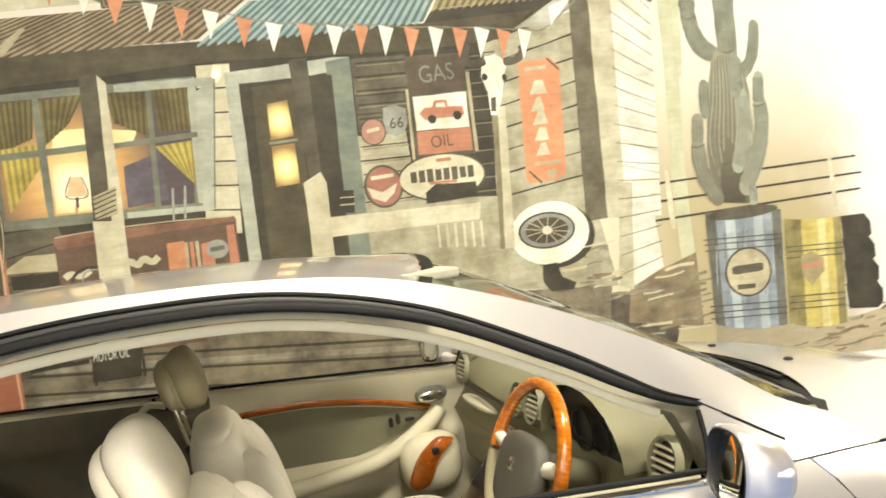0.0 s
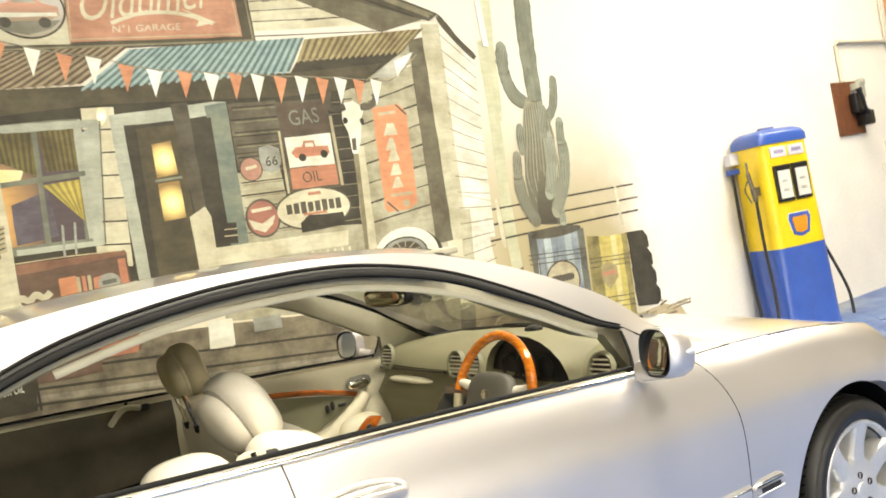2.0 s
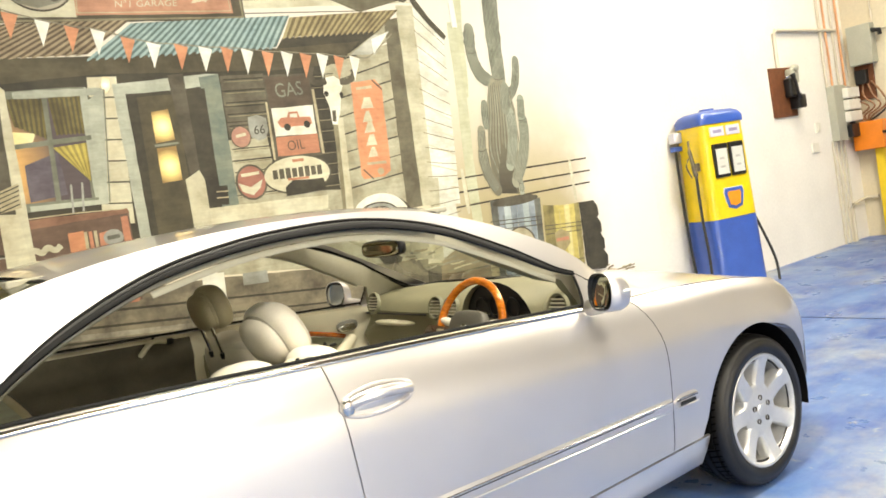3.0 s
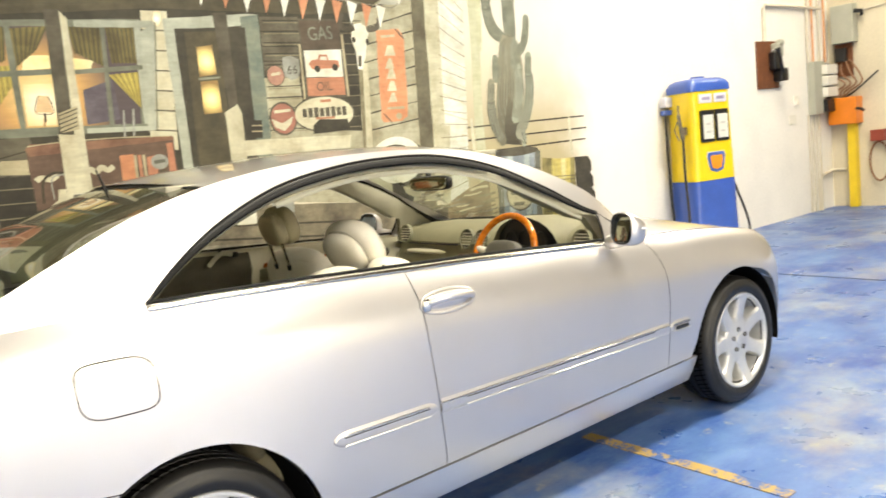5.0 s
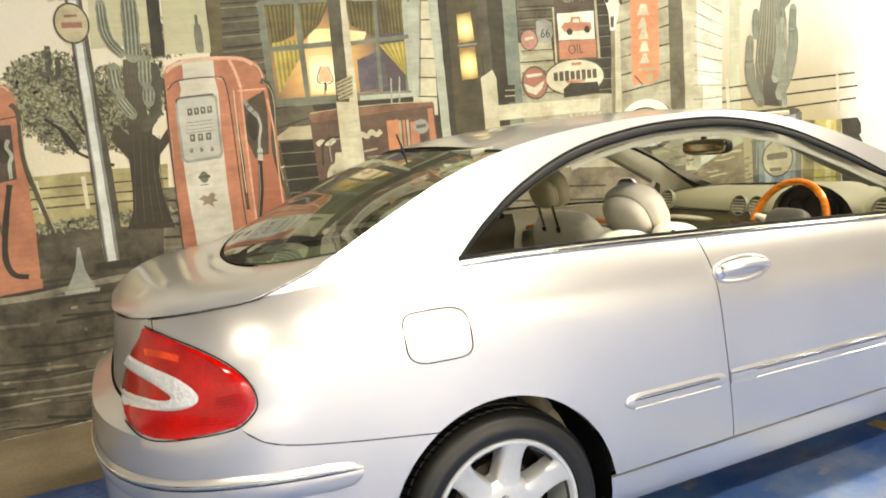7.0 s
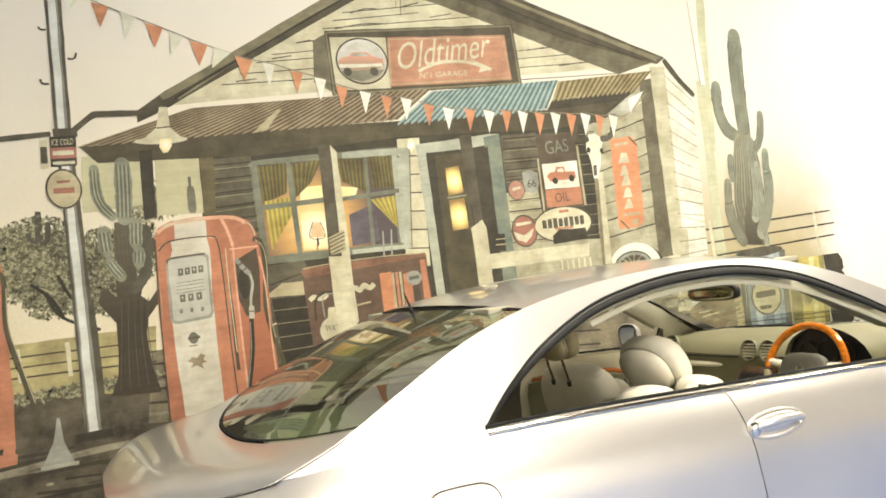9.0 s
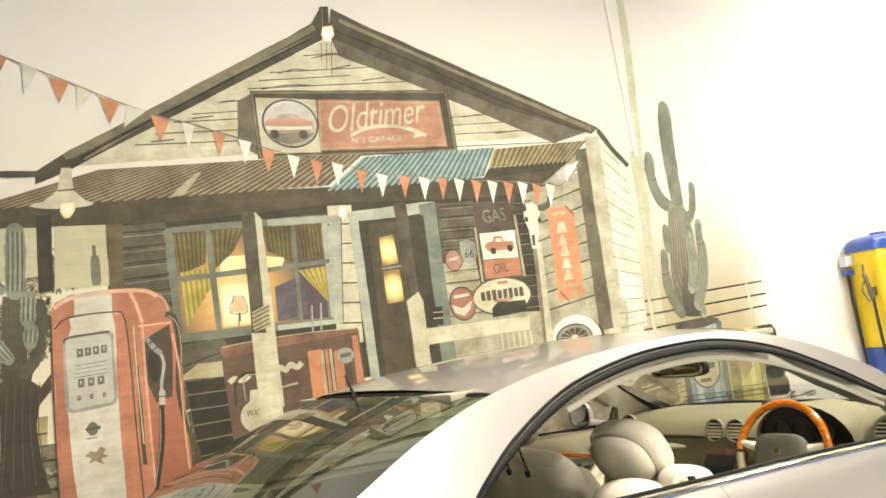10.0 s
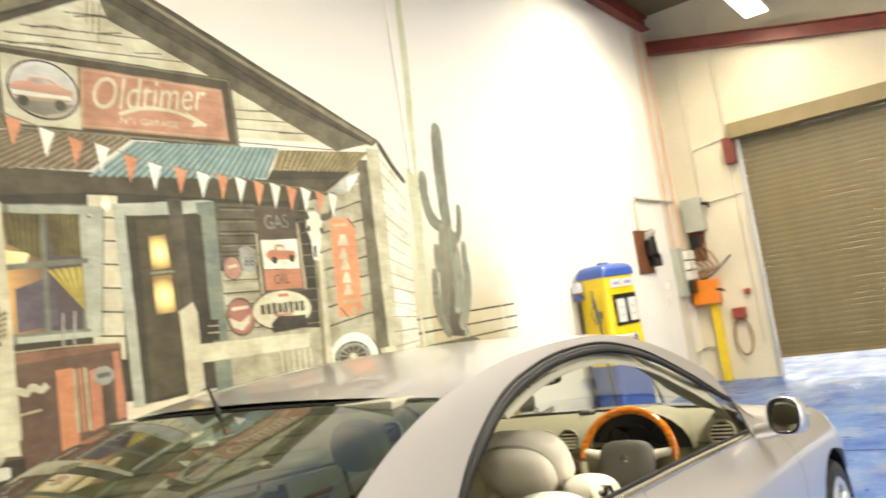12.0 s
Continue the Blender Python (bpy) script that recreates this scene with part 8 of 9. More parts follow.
# wheels
def wheel(hub, side, master=[None]):
    w = new("wheel")
    w.parent = car
    tyre = bmesh.new()
    lathe(tyre, [(0.205, 0.085), (0.2335, 0.094), (0.236, 0.103), (0.241, 0.107), (0.247, 0.107), (0.249, 0.1085), (0.262, 0.110), (0.276, 0.108), (0.278, 0.1055), (0.288, 0.103), (0.294, 0.1), (0.303, 0.09), (0.311, 0.074), (0.312, 0.062), (0.303, 0.060), (0.303, 0.054), (0.3135, 0.052), (0.315, 0.024), (0.305, 0.022), (0.305, 0.014), (0.315, 0.012), (0.315, -0.012), (0.305, -0.014), (0.305, -0.022), (0.315, -0.024), (0.312, -0.06), (0.303, -0.088), (0.25, -0.105), (0.2, -0.1)], (0, 0, 0), "y", 64)
    t = part("tyre", tyre, M_tyre, w, "black road tyre", 50)
    tread = bmesh.new()
    for k in range(72):
        a = 2 * math.pi * k / 72
        for off, sk in ((-0.05, 0.03), (0.05, -0.03)):
            c = Vector((0.3155 * math.cos(a), off, 0.3155 * math.sin(a)))
            u = Vector((-math.sin(a), 0, math.cos(a)))
            p = [c + u * 0.003 + Vector((0, -0.03, 0)) + u * sk * 0.3, c - u * 0.003 + Vector((0, -0.03, 0)) + u * sk * 0.3, c - u * 0.003 + Vector((0, 0.03, 0)) - u * sk * 0.3, c + u * 0.003 + Vector((0, 0.03, 0)) - u * sk * 0.3]
            tread.faces.new([tread.verts.new(q) for q in p])
    part("tread_pattern", tread, M_darkshell, t)["kind"] = "stuff"
    rim = bmesh.new()
    lathe(rim, [(0.236, 0.086), (0.2345, 0.100), (0.231, 0.1045), (0.222, 0.1045), (0.217, 0.100), (0.213, 0.085), (0.208, 0.05), (0.195, -0.06)], (0, 0, 0), "y", 64)
    r = part("rim", rim, M_alloy, w, "seven-spoke silver alloy rim", 40)
    bm = bmesh.new()
    lathe(bm, [(0.0, 0.088), (0.03, 0.088), (0.085, 0.085), (0.104, 0.082), (0.113, 0.076), (0.116, 0.066), (0.116, 0.03)], (0, 0, 0), "y", 40)
    part("hub", bm, M_alloy, r, smooth=35)
    for k in range(7):
        a = 2 * math.pi * k / 7
        u, v = Vector((math.cos(a), 0, math.sin(a))), Vector((-math.sin(a), 0, math.cos(a)))
        rows = []
        for rad, wd, top, bot in ((0.05, 0.046, 0.086, 0.045), (0.095, 0.046, 0.084, 0.035), (0.112, 0.043, 0.084, 0.03), (0.135, 0.039, 0.086, 0.03), (0.165, 0.038, 0.090, 0.035), (0.19, 0.040, 0.095, 0.04), (0.206, 0.045, 0.099, 0.05), (0.216, 0.056, 0.102, 0.06), (0.226, 0.074, 0.1035, 0.08)):
            c = u * rad
            rows.append([c + v * wd * q + Vector((0, h, 0)) for q, h in ((-1, bot), (-0.97, top - 0.022), (-0.9, top - 0.010), (-0.76, top - 0.002), (-0.4, top), (0.4, top), (0.76, top - 0.002), (0.9, top - 0.010), (0.97, top - 0.022), (1, bot))])
        bm = bmesh.new()
        grid(bm, rows)
        bmesh.ops.recalc_face_normals(bm, faces=bm.faces)
        part("spoke", bm, M_alloy, r, smooth=45)
    for k in range(5):
        a = 2 * math.pi * k / 5 + 0.3
        bm = bmesh.new()
        lathe(bm, [(0.0, 0.079), (0.007, 0.079), (0.011, 0.092), (0.011, 0.06)], (0.052 * math.cos(a), 0, 0.052 * math.sin(a)), "y", 12)
        part("wheel_bolt", bm, M_disc, r)
    bm = bmesh.new()
    lathe(bm, [(0.0, 0.093), (0.026, 0.092), (0.031, 0.086)], (0, 0, 0), "y", 28)
    part("centre_cap", bm, M_alloy, r, smooth=40)
    bm = bmesh.new()
    lathe(bm, [(0.0, 0.02), (0.145, 0.02), (0.145, -0.005), (0.0, -0.005)], (0, 0, 0), "y", 40)
    part("brake_disc", bm, M_disc, w, "rusty brake disc")
    part("brake_caliper", boxm((-0.15, 0.0, -0.06), (-0.085, 0.045, 0.06), 0.012), M_disc, w)
    bm = bmesh.new()
    lathe(bm, [(0.2, -0.02), (0.0, -0.022)], (0, 0, 0), "y", 32)
    part("wheel_back", bm, M_darkshell, w)
    w.matrix_basis = Matrix.Translation((hub, CY - side * 0.762, 0.316)) @ Matrix.Rotation(math.pi if side == 1 else 0, 4, "Z")
    return w


for hub in (0.0, 2.715):
    for side in (1, -1):
        wheel(hub, side)

# door mirrors
for side in (1, -1):
    mp = lambda dx, dh, dz: Vector((1.808 + dx, CY - side * (0.885 + dh), 0.996 + dz))
    turn = Matrix.Rotation(radians(-5 if side == 1 else 27), 3, "Z") @ Matrix.Rotation(radians(6), 3, "Y")
    aim = Matrix.Rotation(radians(-14 if side == 1 else 31), 3, "Z") @ Matrix.Rotation(radians(14), 3, "Y")
    def shell(levels, tilt, e=0.72, n=32):
        rows = []
        for dx, sy, sz, dz, dy in levels:
            row = []
            for k in range(n):
                t = 2 * math.pi * k / n
                c, q = math.cos(t), math.sin(t)
                row.append(mp(0, 0.035, 0.007) + tilt @ Vector((dx, sy * math.copysign(abs(c) ** e, c) - side * dy, dz + sz * math.copysign(abs(q) ** e, q))))
            rows.append(row)
        bm = bmesh.new()
        grid(bm, rows, True)
        bm.faces.new([bm.verts.new(p) for p in rows[-1]])
        bmesh.ops.remove_doubles(bm, verts=bm.verts, dist=1e-5)
        bmesh.ops.recalc_face_normals(bm, faces=bm.faces)
        return bm
    mh = part("mirror_housing", shell([(-0.004, 0.052, 0.059, 0, 0), (-0.022, 0.056, 0.063, 0, 0), (-0.017, 0.060, 0.067, 0, 0.001), (0.008, 0.0625, 0.067, -0.002, 0.003), (0.034, 0.062, 0.062, -0.006, 0.005), (0.056, 0.054, 0.051, -0.010, 0.006), (0.074, 0.040, 0.036, -0.014, 0.006), (0.083, 0.020, 0.018, -0.017, 0.005), (0.085, 0.004, 0.003, -0.018, 0.005)], turn), M_silver, car, "rounded silver door mirror", 60)
    part("mirror_rim", shell([(-0.0215, 0.0562, 0.0632, 0, 0), (-0.0235, 0.0545, 0.0615, 0, 0), (-0.020, 0.0525, 0.0595, 0, 0), (-0.004, 0.052, 0.059, 0, 0)], turn), M_blackplastic, mh, smooth=60)
    part("mirror_glass", shell([(-0.0165, 0.0520, 0.0585, 0, 0), (-0.0170, 0.050, 0.0565, 0, 0), (-0.0172, 0.024, 0.028, 0, 0)], aim), M_mirror, mh, smooth=60)
    part("indicator_lens", blob(bmesh.new(), mp(0.034, 0.094, 0.004), (0.022, 0.012, 0.008), 0.7, 18, 8, turn), M_clearlens, mh, "clear indicator lens", 60)
    part("mirror_foot", tube(bmesh.new(), [mp(0.05, -0.085, -0.06), mp(0.03, 0.0, -0.045)], [0.03, 0.028], 10), M_silver, mh, smooth=60)

# cabin
bm = bmesh.new()
prof = [(1.90, 0.55), (1.84, 0.68), (1.80, 0.80), (1.80, 0.86), (1.815, 0.905), (1.802, 0.914), (1.82, 0.945), (1.88, 0.972), (2.0, 0.988), (2.15, 0.986), (2.32, 0.978)]
rows = []
for k in range(17):
    y = 0.17 + 1.40 * k / 16
    bow = 0.05 * (1 - ((y - CY) / 0.72) ** 2)
    reach = 2.265 - 0.25 * (abs(y - CY) / 0.7) ** 4
    rows.append([(min(x + (0.05 - bow if j > 2 else 0), reach), y, z) for j, (x, z) in enumerate(prof)])
grid(bm, rows)
bmesh.ops.recalc_face_normals(bm, faces=bm.faces)
dash = part("dashboard", bm, M_dash, car, "beige grey dashboard", 50)
part("dash_shelf", blob(bmesh.new(), (1.812, 1.28, 0.863), (0.028, 0.175, 0.013), 0.85, 28, 10), M_doortrim, dash, "pale padded ledge under the dashboard", 60)
part("glove_box", boxm((1.808, 0.96, 0.63), (1.86, 1.53, 0.848), 0.022), M_dash, dash, smooth=50)
part("dash_gap", tube(bmesh.new(), smooth_path([(1.822, 1.55, 0.903), (1.812, 1.4, 0.905), (1.803, 1.2, 0.906), (1.80, 1.0, 0.907)], 4), 0.0045, 8), M_blackplastic, dash)
part("glass_border", tube(bmesh.new(), smooth_path([(2.0, 1.50, 1.02), (2.075, 1.467, 0.992), (2.17, 1.40, 0.988), (2.235, 1.25, 0.986), (2.258, 1.05, 0.985), (2.262, 0.87, 0.985), (2.258, 0.69, 0.985), (2.235, 0.49, 0.986), (2.17, 0.34, 0.988)], 4), 0.005, 8), M_blackplastic, dash, "black edge of the windscreen")
part("light_sensor", blob(bmesh.new(), (2.175, 0.90, 0.99), (0.03, 0.04, 0.014), 0.8, 18, 8), M_blackplastic, dash, smooth=60)
bm = bmesh.new()
rows = []
for k in range(13):
    t = math.pi * k / 12
    rows.append([(x, 0.50 - 0.215 * s * math.cos(t), 0.90 + 0.155 * s * math.sin(t)) for x, s in ((1.782, 0.98), (1.82, 1.0), (2.02, 0.85))])
grid(bm, rows)
part("cluster_hood", bm, M_dash, dash, "beige grey instrument hood", 60)
bm = bmesh.new()
f = [(1.814, 0.50 - 0.21 * math.cos(math.pi * k / 12), 0.90 + 0.15 * math.sin(math.pi * k / 12)) for k in range(13)]
bm.faces.new([bm.verts.new(p) for p in f])
part("instrument_face", bm, M_blackplastic, dash)
for y, r in ((0.42, 0.04), (0.51, 0.052), (0.60, 0.04)):
    bm = bmesh.new()
    lathe(bm, [(r, 0.0), (r, 0.008), (r * 0.9, 0.008), (r * 0.88, 0.0)], (0, 0, 0), "z", 24)
    g = part("dial_ring", bm, M_channel, dash)
    g.matrix_basis = Matrix.Translation((1.809, y, 0.945)) @ Matrix.Rotation(radians(-90), 4, "Y")
for y, z in ((0.185, 0.945), (0.825, 0.935), (0.935, 0.935), (1.452, 0.952)):
    bm = bmesh.new()
    lathe(bm, [(0.0, 0.002), (0.041, 0.002)], (0, 0, 0), "z", 24)
    v = part("air_vent", bm, [M_blackplastic], dash, "round black air vent in a pale ring")
    bm = bmesh.new()
    lathe(bm, [(0.041, 0.002), (0.043, 0.014), (0.049, 0.016), (0.054, 0.0)], (0, 0, 0), "z", 24)
    part("vent_ring", bm, M_trim, v, smooth=50)
    v.matrix_basis = Matrix.Translation((1.822, y, z)) @ Matrix.Rotation(radians(-75), 4, "Y")
    for k in range(-2, 3):
        part("vent_slat", boxm((-0.0025 + k * 0.014, -0.040 + 0.005 * abs(k), 0.004), (0.0025 + k * 0.014, 0.040 - 0.005 * abs(k), 0.013)), M_doortrim, v)
console = part("centre_console", boxm((1.0, 0.77, 0.25), (1.88, 0.97, 0.60), 0.03), M_trim, car, "beige centre console", 40)
bm = boxm((-0.17, -0.10, -0.02), (0.17, 0.10, 0.02), 0.012)
stack = part("console_panel", bm, surface("dark_walnut_fascia", (62, 38, 20), 0.25, vary=0.2, scale=20, coat=0.5), car, "walnut centre stack with black controls", 40)
stack.matrix_basis = Matrix.Translation((1.68, 0.87, 0.735)) @ Matrix.Rotation(radians(-48), 4, "Y")
for k in range(6):
    part("stack_button", boxm((-0.13 + 0.018 * (k % 2), -0.075 + 0.03 * k - 0.01, 0.02), (-0.105 + 0.018 * (k % 2), -0.075 + 0.03 * k + 0.01, 0.026), 0.003), M_trim, stack)
part("screen_panel", boxm((-0.03, -0.075, 0.019), (0.13, 0.075, 0.024), 0.004), surface("screen_glass", (16, 17, 22), 0.12), stack)
# steering wheel: walnut upper rim, leather lower rim
sw = new("steering_wheel")
sw.parent = car
for a0, a1, m, nm in ((-2, 182, M_walnut, "wood_rim"), (182, 358, M_leatherdark, "leather_rim")):
    bm = bmesh.new()
    tube(bm, [(0.186 * math.cos(radians(a)), 0.186 * math.sin(radians(a)), 0) for a in range(a0, a1 + 1, 6)], 0.0155, 10)
    part(nm, bm, m, sw, "glossy orange walnut rim" if m is M_walnut else "", 80)
part("airbag_pad", blob(bmesh.new(), (0, -0.02, 0.004), (0.112, 0.092, 0.03), 0.6), M_padgrey, sw, smooth=60)
part("pad_badge", blob(bmesh.new(), (0, 0.0, 0.033), (0.016, 0.016, 0.004), 0.8, 14, 6), M_chrome, sw)
for a in (10, 170, 235, 305):
    part("wheel_spoke", tube(bmesh.new(), [(0.06 * math.cos(radians(a)), 0.05 * math.sin(radians(a)), -0.01), (0.18 * math.cos(radians(a)), 0.18 * math.sin(radians(a)), 0)], [0.022, 0.014], 8), M_leather, sw, smooth=60)
part("column", tube(bmesh.new(), [(0, 0, -0.02), (0, 0, -0.22)], 0.04, 12), M_trim, sw, smooth=60)
sw.matrix_basis = Matrix.Translation((1.645, 0.497, 0.896)) @ Matrix.Rotation(radians(-90), 4, "Z") @ Matrix.Rotation(radians(68), 4, "X")


def front_seat(y, m, name, hx, hz, lean, mh=None, hs=1.0, drop=0.0):
    """Seat with a reclined back and a two-part headrest at (hx, hz)."""
    s = new(name)
    s.parent = car
    part("cushion", blob(bmesh.new(), (1.40, y, 0.50), (0.28, 0.25, 0.10), 0.45, 28, 12), m, s, smooth=70)
    t = Matrix.Rotation(radians(-lean), 3, "Y")
    up, ahead = t @ Vector((0, 0, 1)), t @ Vector((1, 0, 0))
    base = Vector((hx, y, hz)) - up * (0.40 + drop) + ahead * 0.035
    part("backrest", blob(bmesh.new(), base, (0.085, 0.245, 0.30), 0.45, 28, 16, t), m, s, smooth=70)
    part("backrest_panel", blob(bmesh.new(), base + ahead * 0.035, (0.07, 0.15, 0.25), 0.45, 24, 14, t), m, s, smooth=70)
    for d in (-1, 1):
        part("side_bolster", blob(bmesh.new(), base + ahead * 0.05 + Vector((0, d * 0.19, 0)) - up * 0.02, (0.085, 0.055, 0.25), 0.7, 16, 12, t), m, s, smooth=70)
        foot = Vector((hx, y + d * 0.062, hz)) - ahead * 0.035
        part("headrest_post", tube(bmesh.new(), [foot - up * (0.155 + drop), foot - up * 0.05], 0.007), M_chrome, s)
        part("post_sleeve", tube(bmesh.new(), [foot - up * (0.150 + drop), foot - up * (0.128 + drop)], 0.013, 10), M_blackplastic, s)
    part("backrest_crest", blob(bmesh.new(), base + up * 0.255, (0.062, 0.20, 0.06), 0.62, 24, 12, t), m, s, smooth=70)
    c = Vector((hx, y, hz))
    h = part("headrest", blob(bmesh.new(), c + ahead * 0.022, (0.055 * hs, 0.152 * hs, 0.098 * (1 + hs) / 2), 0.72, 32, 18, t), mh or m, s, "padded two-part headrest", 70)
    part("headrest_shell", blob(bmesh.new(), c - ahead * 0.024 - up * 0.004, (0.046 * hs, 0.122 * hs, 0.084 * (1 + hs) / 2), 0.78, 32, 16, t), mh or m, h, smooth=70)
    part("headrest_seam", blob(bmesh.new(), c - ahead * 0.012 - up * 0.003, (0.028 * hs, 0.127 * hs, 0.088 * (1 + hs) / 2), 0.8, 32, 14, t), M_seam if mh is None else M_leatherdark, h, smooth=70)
    return s


driver = front_seat(0.47, M_leather, "driver_seat", 0.852, 1.066, 24)
part("shoulder_flap", blob(bmesh.new(), (0.675, 0.30, 0.972), (0.095, 0.11, 0.062), 0.8, 28, 14), M_leather, driver, "pale leather seat shoulder", 70)
part("side_crest", blob(bmesh.new(), (0.885, 0.275, 0.972), (0.085, 0.075, 0.062), 0.8, 24, 12, Matrix.Rotation(radians(14), 3, "Y")), M_leather, driver, smooth=70)
# passenger headrest gets the leather with roof shade in its colour
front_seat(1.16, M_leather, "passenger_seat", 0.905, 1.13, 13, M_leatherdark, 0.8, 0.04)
for y in (0.50, 1.24):
    s = new("rear_seat")
    s.parent = car
    part("cushion", blob(bmesh.new(), (0.52, y, 0.48), (0.25, 0.29, 0.11), 0.4, 24, 10), M_leatherdark, s, smooth=70)
    part("backrest", blob(bmesh.new(), (0.24, y, 0.72), (0.075, 0.29, 0.27), 0.4, 24, 12, Matrix.Rotation(radians(-22), 3, "Y")), M_leatherdark, s, smooth=70)
part("parcel_shelf", boxm((-0.42, 0.22, 0.985), (0.16, 1.52, 1.0), 0.005), M_shelf, car)
part("cabin_floor", boxm((0.1, 0.14, 0.28), (1.95, 1.60, 0.32)), M_trimdark, car)
part("bulkhead", boxm((0.0, 0.16, 0.3), (0.05, 1.58, 0.99)), M_trimdark, car)
for side in (1, -1):
    # door trim with walnut strip, chrome handle, armrest
    rows = []
    for i in range(25):
        x = 0.955 + 0.945 * i / 24
        rows.append([skin(x, 0.36 + (curve_at(TOP, x) - 0.004 - 0.36) * j / 8, -0.085 - (0.03 if j < 5 else 0.0) + (0.068 if j == 8 else 0), side) for j in range(9)])
    bm = bmesh.new()
    grid(bm, rows)
    dt = part("door_trim", bm, M_doortrim, car, "beige grey door trim", 50)
    rows = []
    for i in range(17):
        x = 0.06 + 0.90 * i / 16
        rows.append([skin(x, 0.72 + (curve_at(TOP, x) - 0.004 - 0.72) * j / 6, -0.09 + (0.072 if j == 6 else 0), side) for j in range(7)])
    bm = bmesh.new()
    grid(bm, rows)
    part("rear_side_trim", bm, M_sidetrim, car, "dark charcoal rear side trim", 50)
    belt_arm = part("belt_feeder", tube(bmesh.new(), smooth_path([skin(0.73, 1.02, -0.09, side), skin(0.775, 1.05, -0.10, side), skin(0.83, 1.045, -0.11, side)], 4), 0.011, 10), M_doortrim, car, "beige belt feeder arm", 60)
    part("belt_feeder_tip", blob(bmesh.new(), skin(0.843, 1.042, -0.11, side), (0.018, 0.012, 0.014), 0.6, 12, 8), M_blackplastic, belt_arm)
    skin_strip("belt_capping", [(x, z + 0.002) for x, z in belt], 0.010, 0.004, M_doortrim, car, side, base=-0.026)
    inner = lambda x, z, o, sd: skin(x, z, -0.09 - o, sd)
    skin_strip("walnut_strip", [(1.02, 0.962), (1.15, 0.966), (1.3, 0.962), (1.48, 0.926), (1.62, 0.882), (1.74, 0.832)], 0.030, 0.008, M_walnutshade, dt, side, base=0.0, label="glossy orange walnut strip", fn=inner)
    part("pull_recess", blob(bmesh.new(), inner(1.73, 0.912, 0.004, side), (0.062, 0.008, 0.03), 0.8, 24, 8), M_padgrey, dt, smooth=60)
    part("door_pull", blob(bmesh.new(), inner(1.725, 0.912, 0.014, side), (0.05, 0.010, 0.019), 0.8, 24, 10), M_chrome, dt, "chrome door pull", 60)
    rows = []
    for i in range(19):
        x = 1.0 + 0.72 * i / 18
        lo = curve_at([(1.0, 0.64), (1.3, 0.665), (1.5, 0.70), (1.63, 0.755), (1.72, 0.82)], x)
        hi = max(lo + 0.004, curve_at([(0.98, 0.945), (1.15, 0.951), (1.3, 0.945), (1.48, 0.909), (1.62, 0.866), (1.72, 0.826)], x))
        rows.append([inner(x, lo + (hi - lo) * j / 4, 0.006 + (0.012 if j < 3 else 0.0), side) for j in range(5)])
    bm = bmesh.new()
    grid(bm, rows)
    part("door_insert", bm, M_trim, dt, "olive grey door insert", 60)
    part("armrest", tube(bmesh.new(), smooth_path([inner(1.0, 0.60, 0.05, side), inner(1.3, 0.63, 0.06, side), inner(1.5, 0.66, 0.06, side), inner(1.63, 0.72, 0.05, side), inner(1.72, 0.79, 0.035, side), inner(1.755, 0.835, 0.015, side)], 6), 0.030, 12), M_doortrim, dt, smooth=60)
    for dx, dz, sx, sz in ((0, -0.004, 0.009, 0.019), (0.026, 0.012, 0.009, 0.02), (0.07, 0.002, 0.02, 0.009)):
        part("seat_switch", blob(bmesh.new(), inner(1.57 + dx, 0.812 + dz, 0.03, side), (sx, 0.007, sz), 0.7, 12, 6), M_blackplastic, dt)
pod = part("door_pod", blob(bmesh.new(), (1.685, 1.57, 0.625), (0.115, 0.062, 0.105), 0.7, 28, 14), M_doortrim, car, "pale padded pod low on the door", 60)
bm = bmesh.new()
rim = [p.xz for p in smooth_path([(1.763, 0, 0.706), (1.708, 0, 0.716), (1.640, 0, 0.676), (1.602, 0, 0.616), (1.592, 0, 0.560), (1.655, 0, 0.560), (1.697, 0, 0.640), (1.763, 0, 0.706)], 4)][:-1]
mid = Vector((1.66, 0.64))
rows = [[Vector((mid.x + (p.x - mid.x) * q, y, mid.y + (p.y - mid.y) * q)) for p in rim] for q, y in ((1, 1.53), (1, 1.503), (0.93, 1.497), (0.02, 1.495))]
grid(bm, rows, True)
bmesh.ops.recalc_face_normals(bm, faces=bm.faces)
part("walnut_panel", bm, M_walnutshade, pod, "glossy orange walnut panel", 50)
part("panel_button", blob(bmesh.new(), (1.689, 1.493, 0.679), (0.013, 0.007, 0.015), 0.8, 14, 8), M_blackplastic, pod)
mr = part("rear_view_mirror", blob(bmesh.new(), (1.515, 0.795, 1.245), (0.024, 0.145, 0.034), 0.5, 24, 10), M_blackplastic, car, "black rear-view mirror", 60)
part("mirror_face", blob(bmesh.new(), (1.498, 0.795, 1.245), (0.012, 0.134, 0.028), 0.45, 24, 8), surface("dimmed_mirror", (176, 172, 146), 0.08, 1.0, 0.0), mr, smooth=60)
part("mirror_stalk", tube(bmesh.new(), [(1.525, 0.82, 1.27), (1.56, 0.86, 1.365)], 0.014), M_blackplastic, mr)

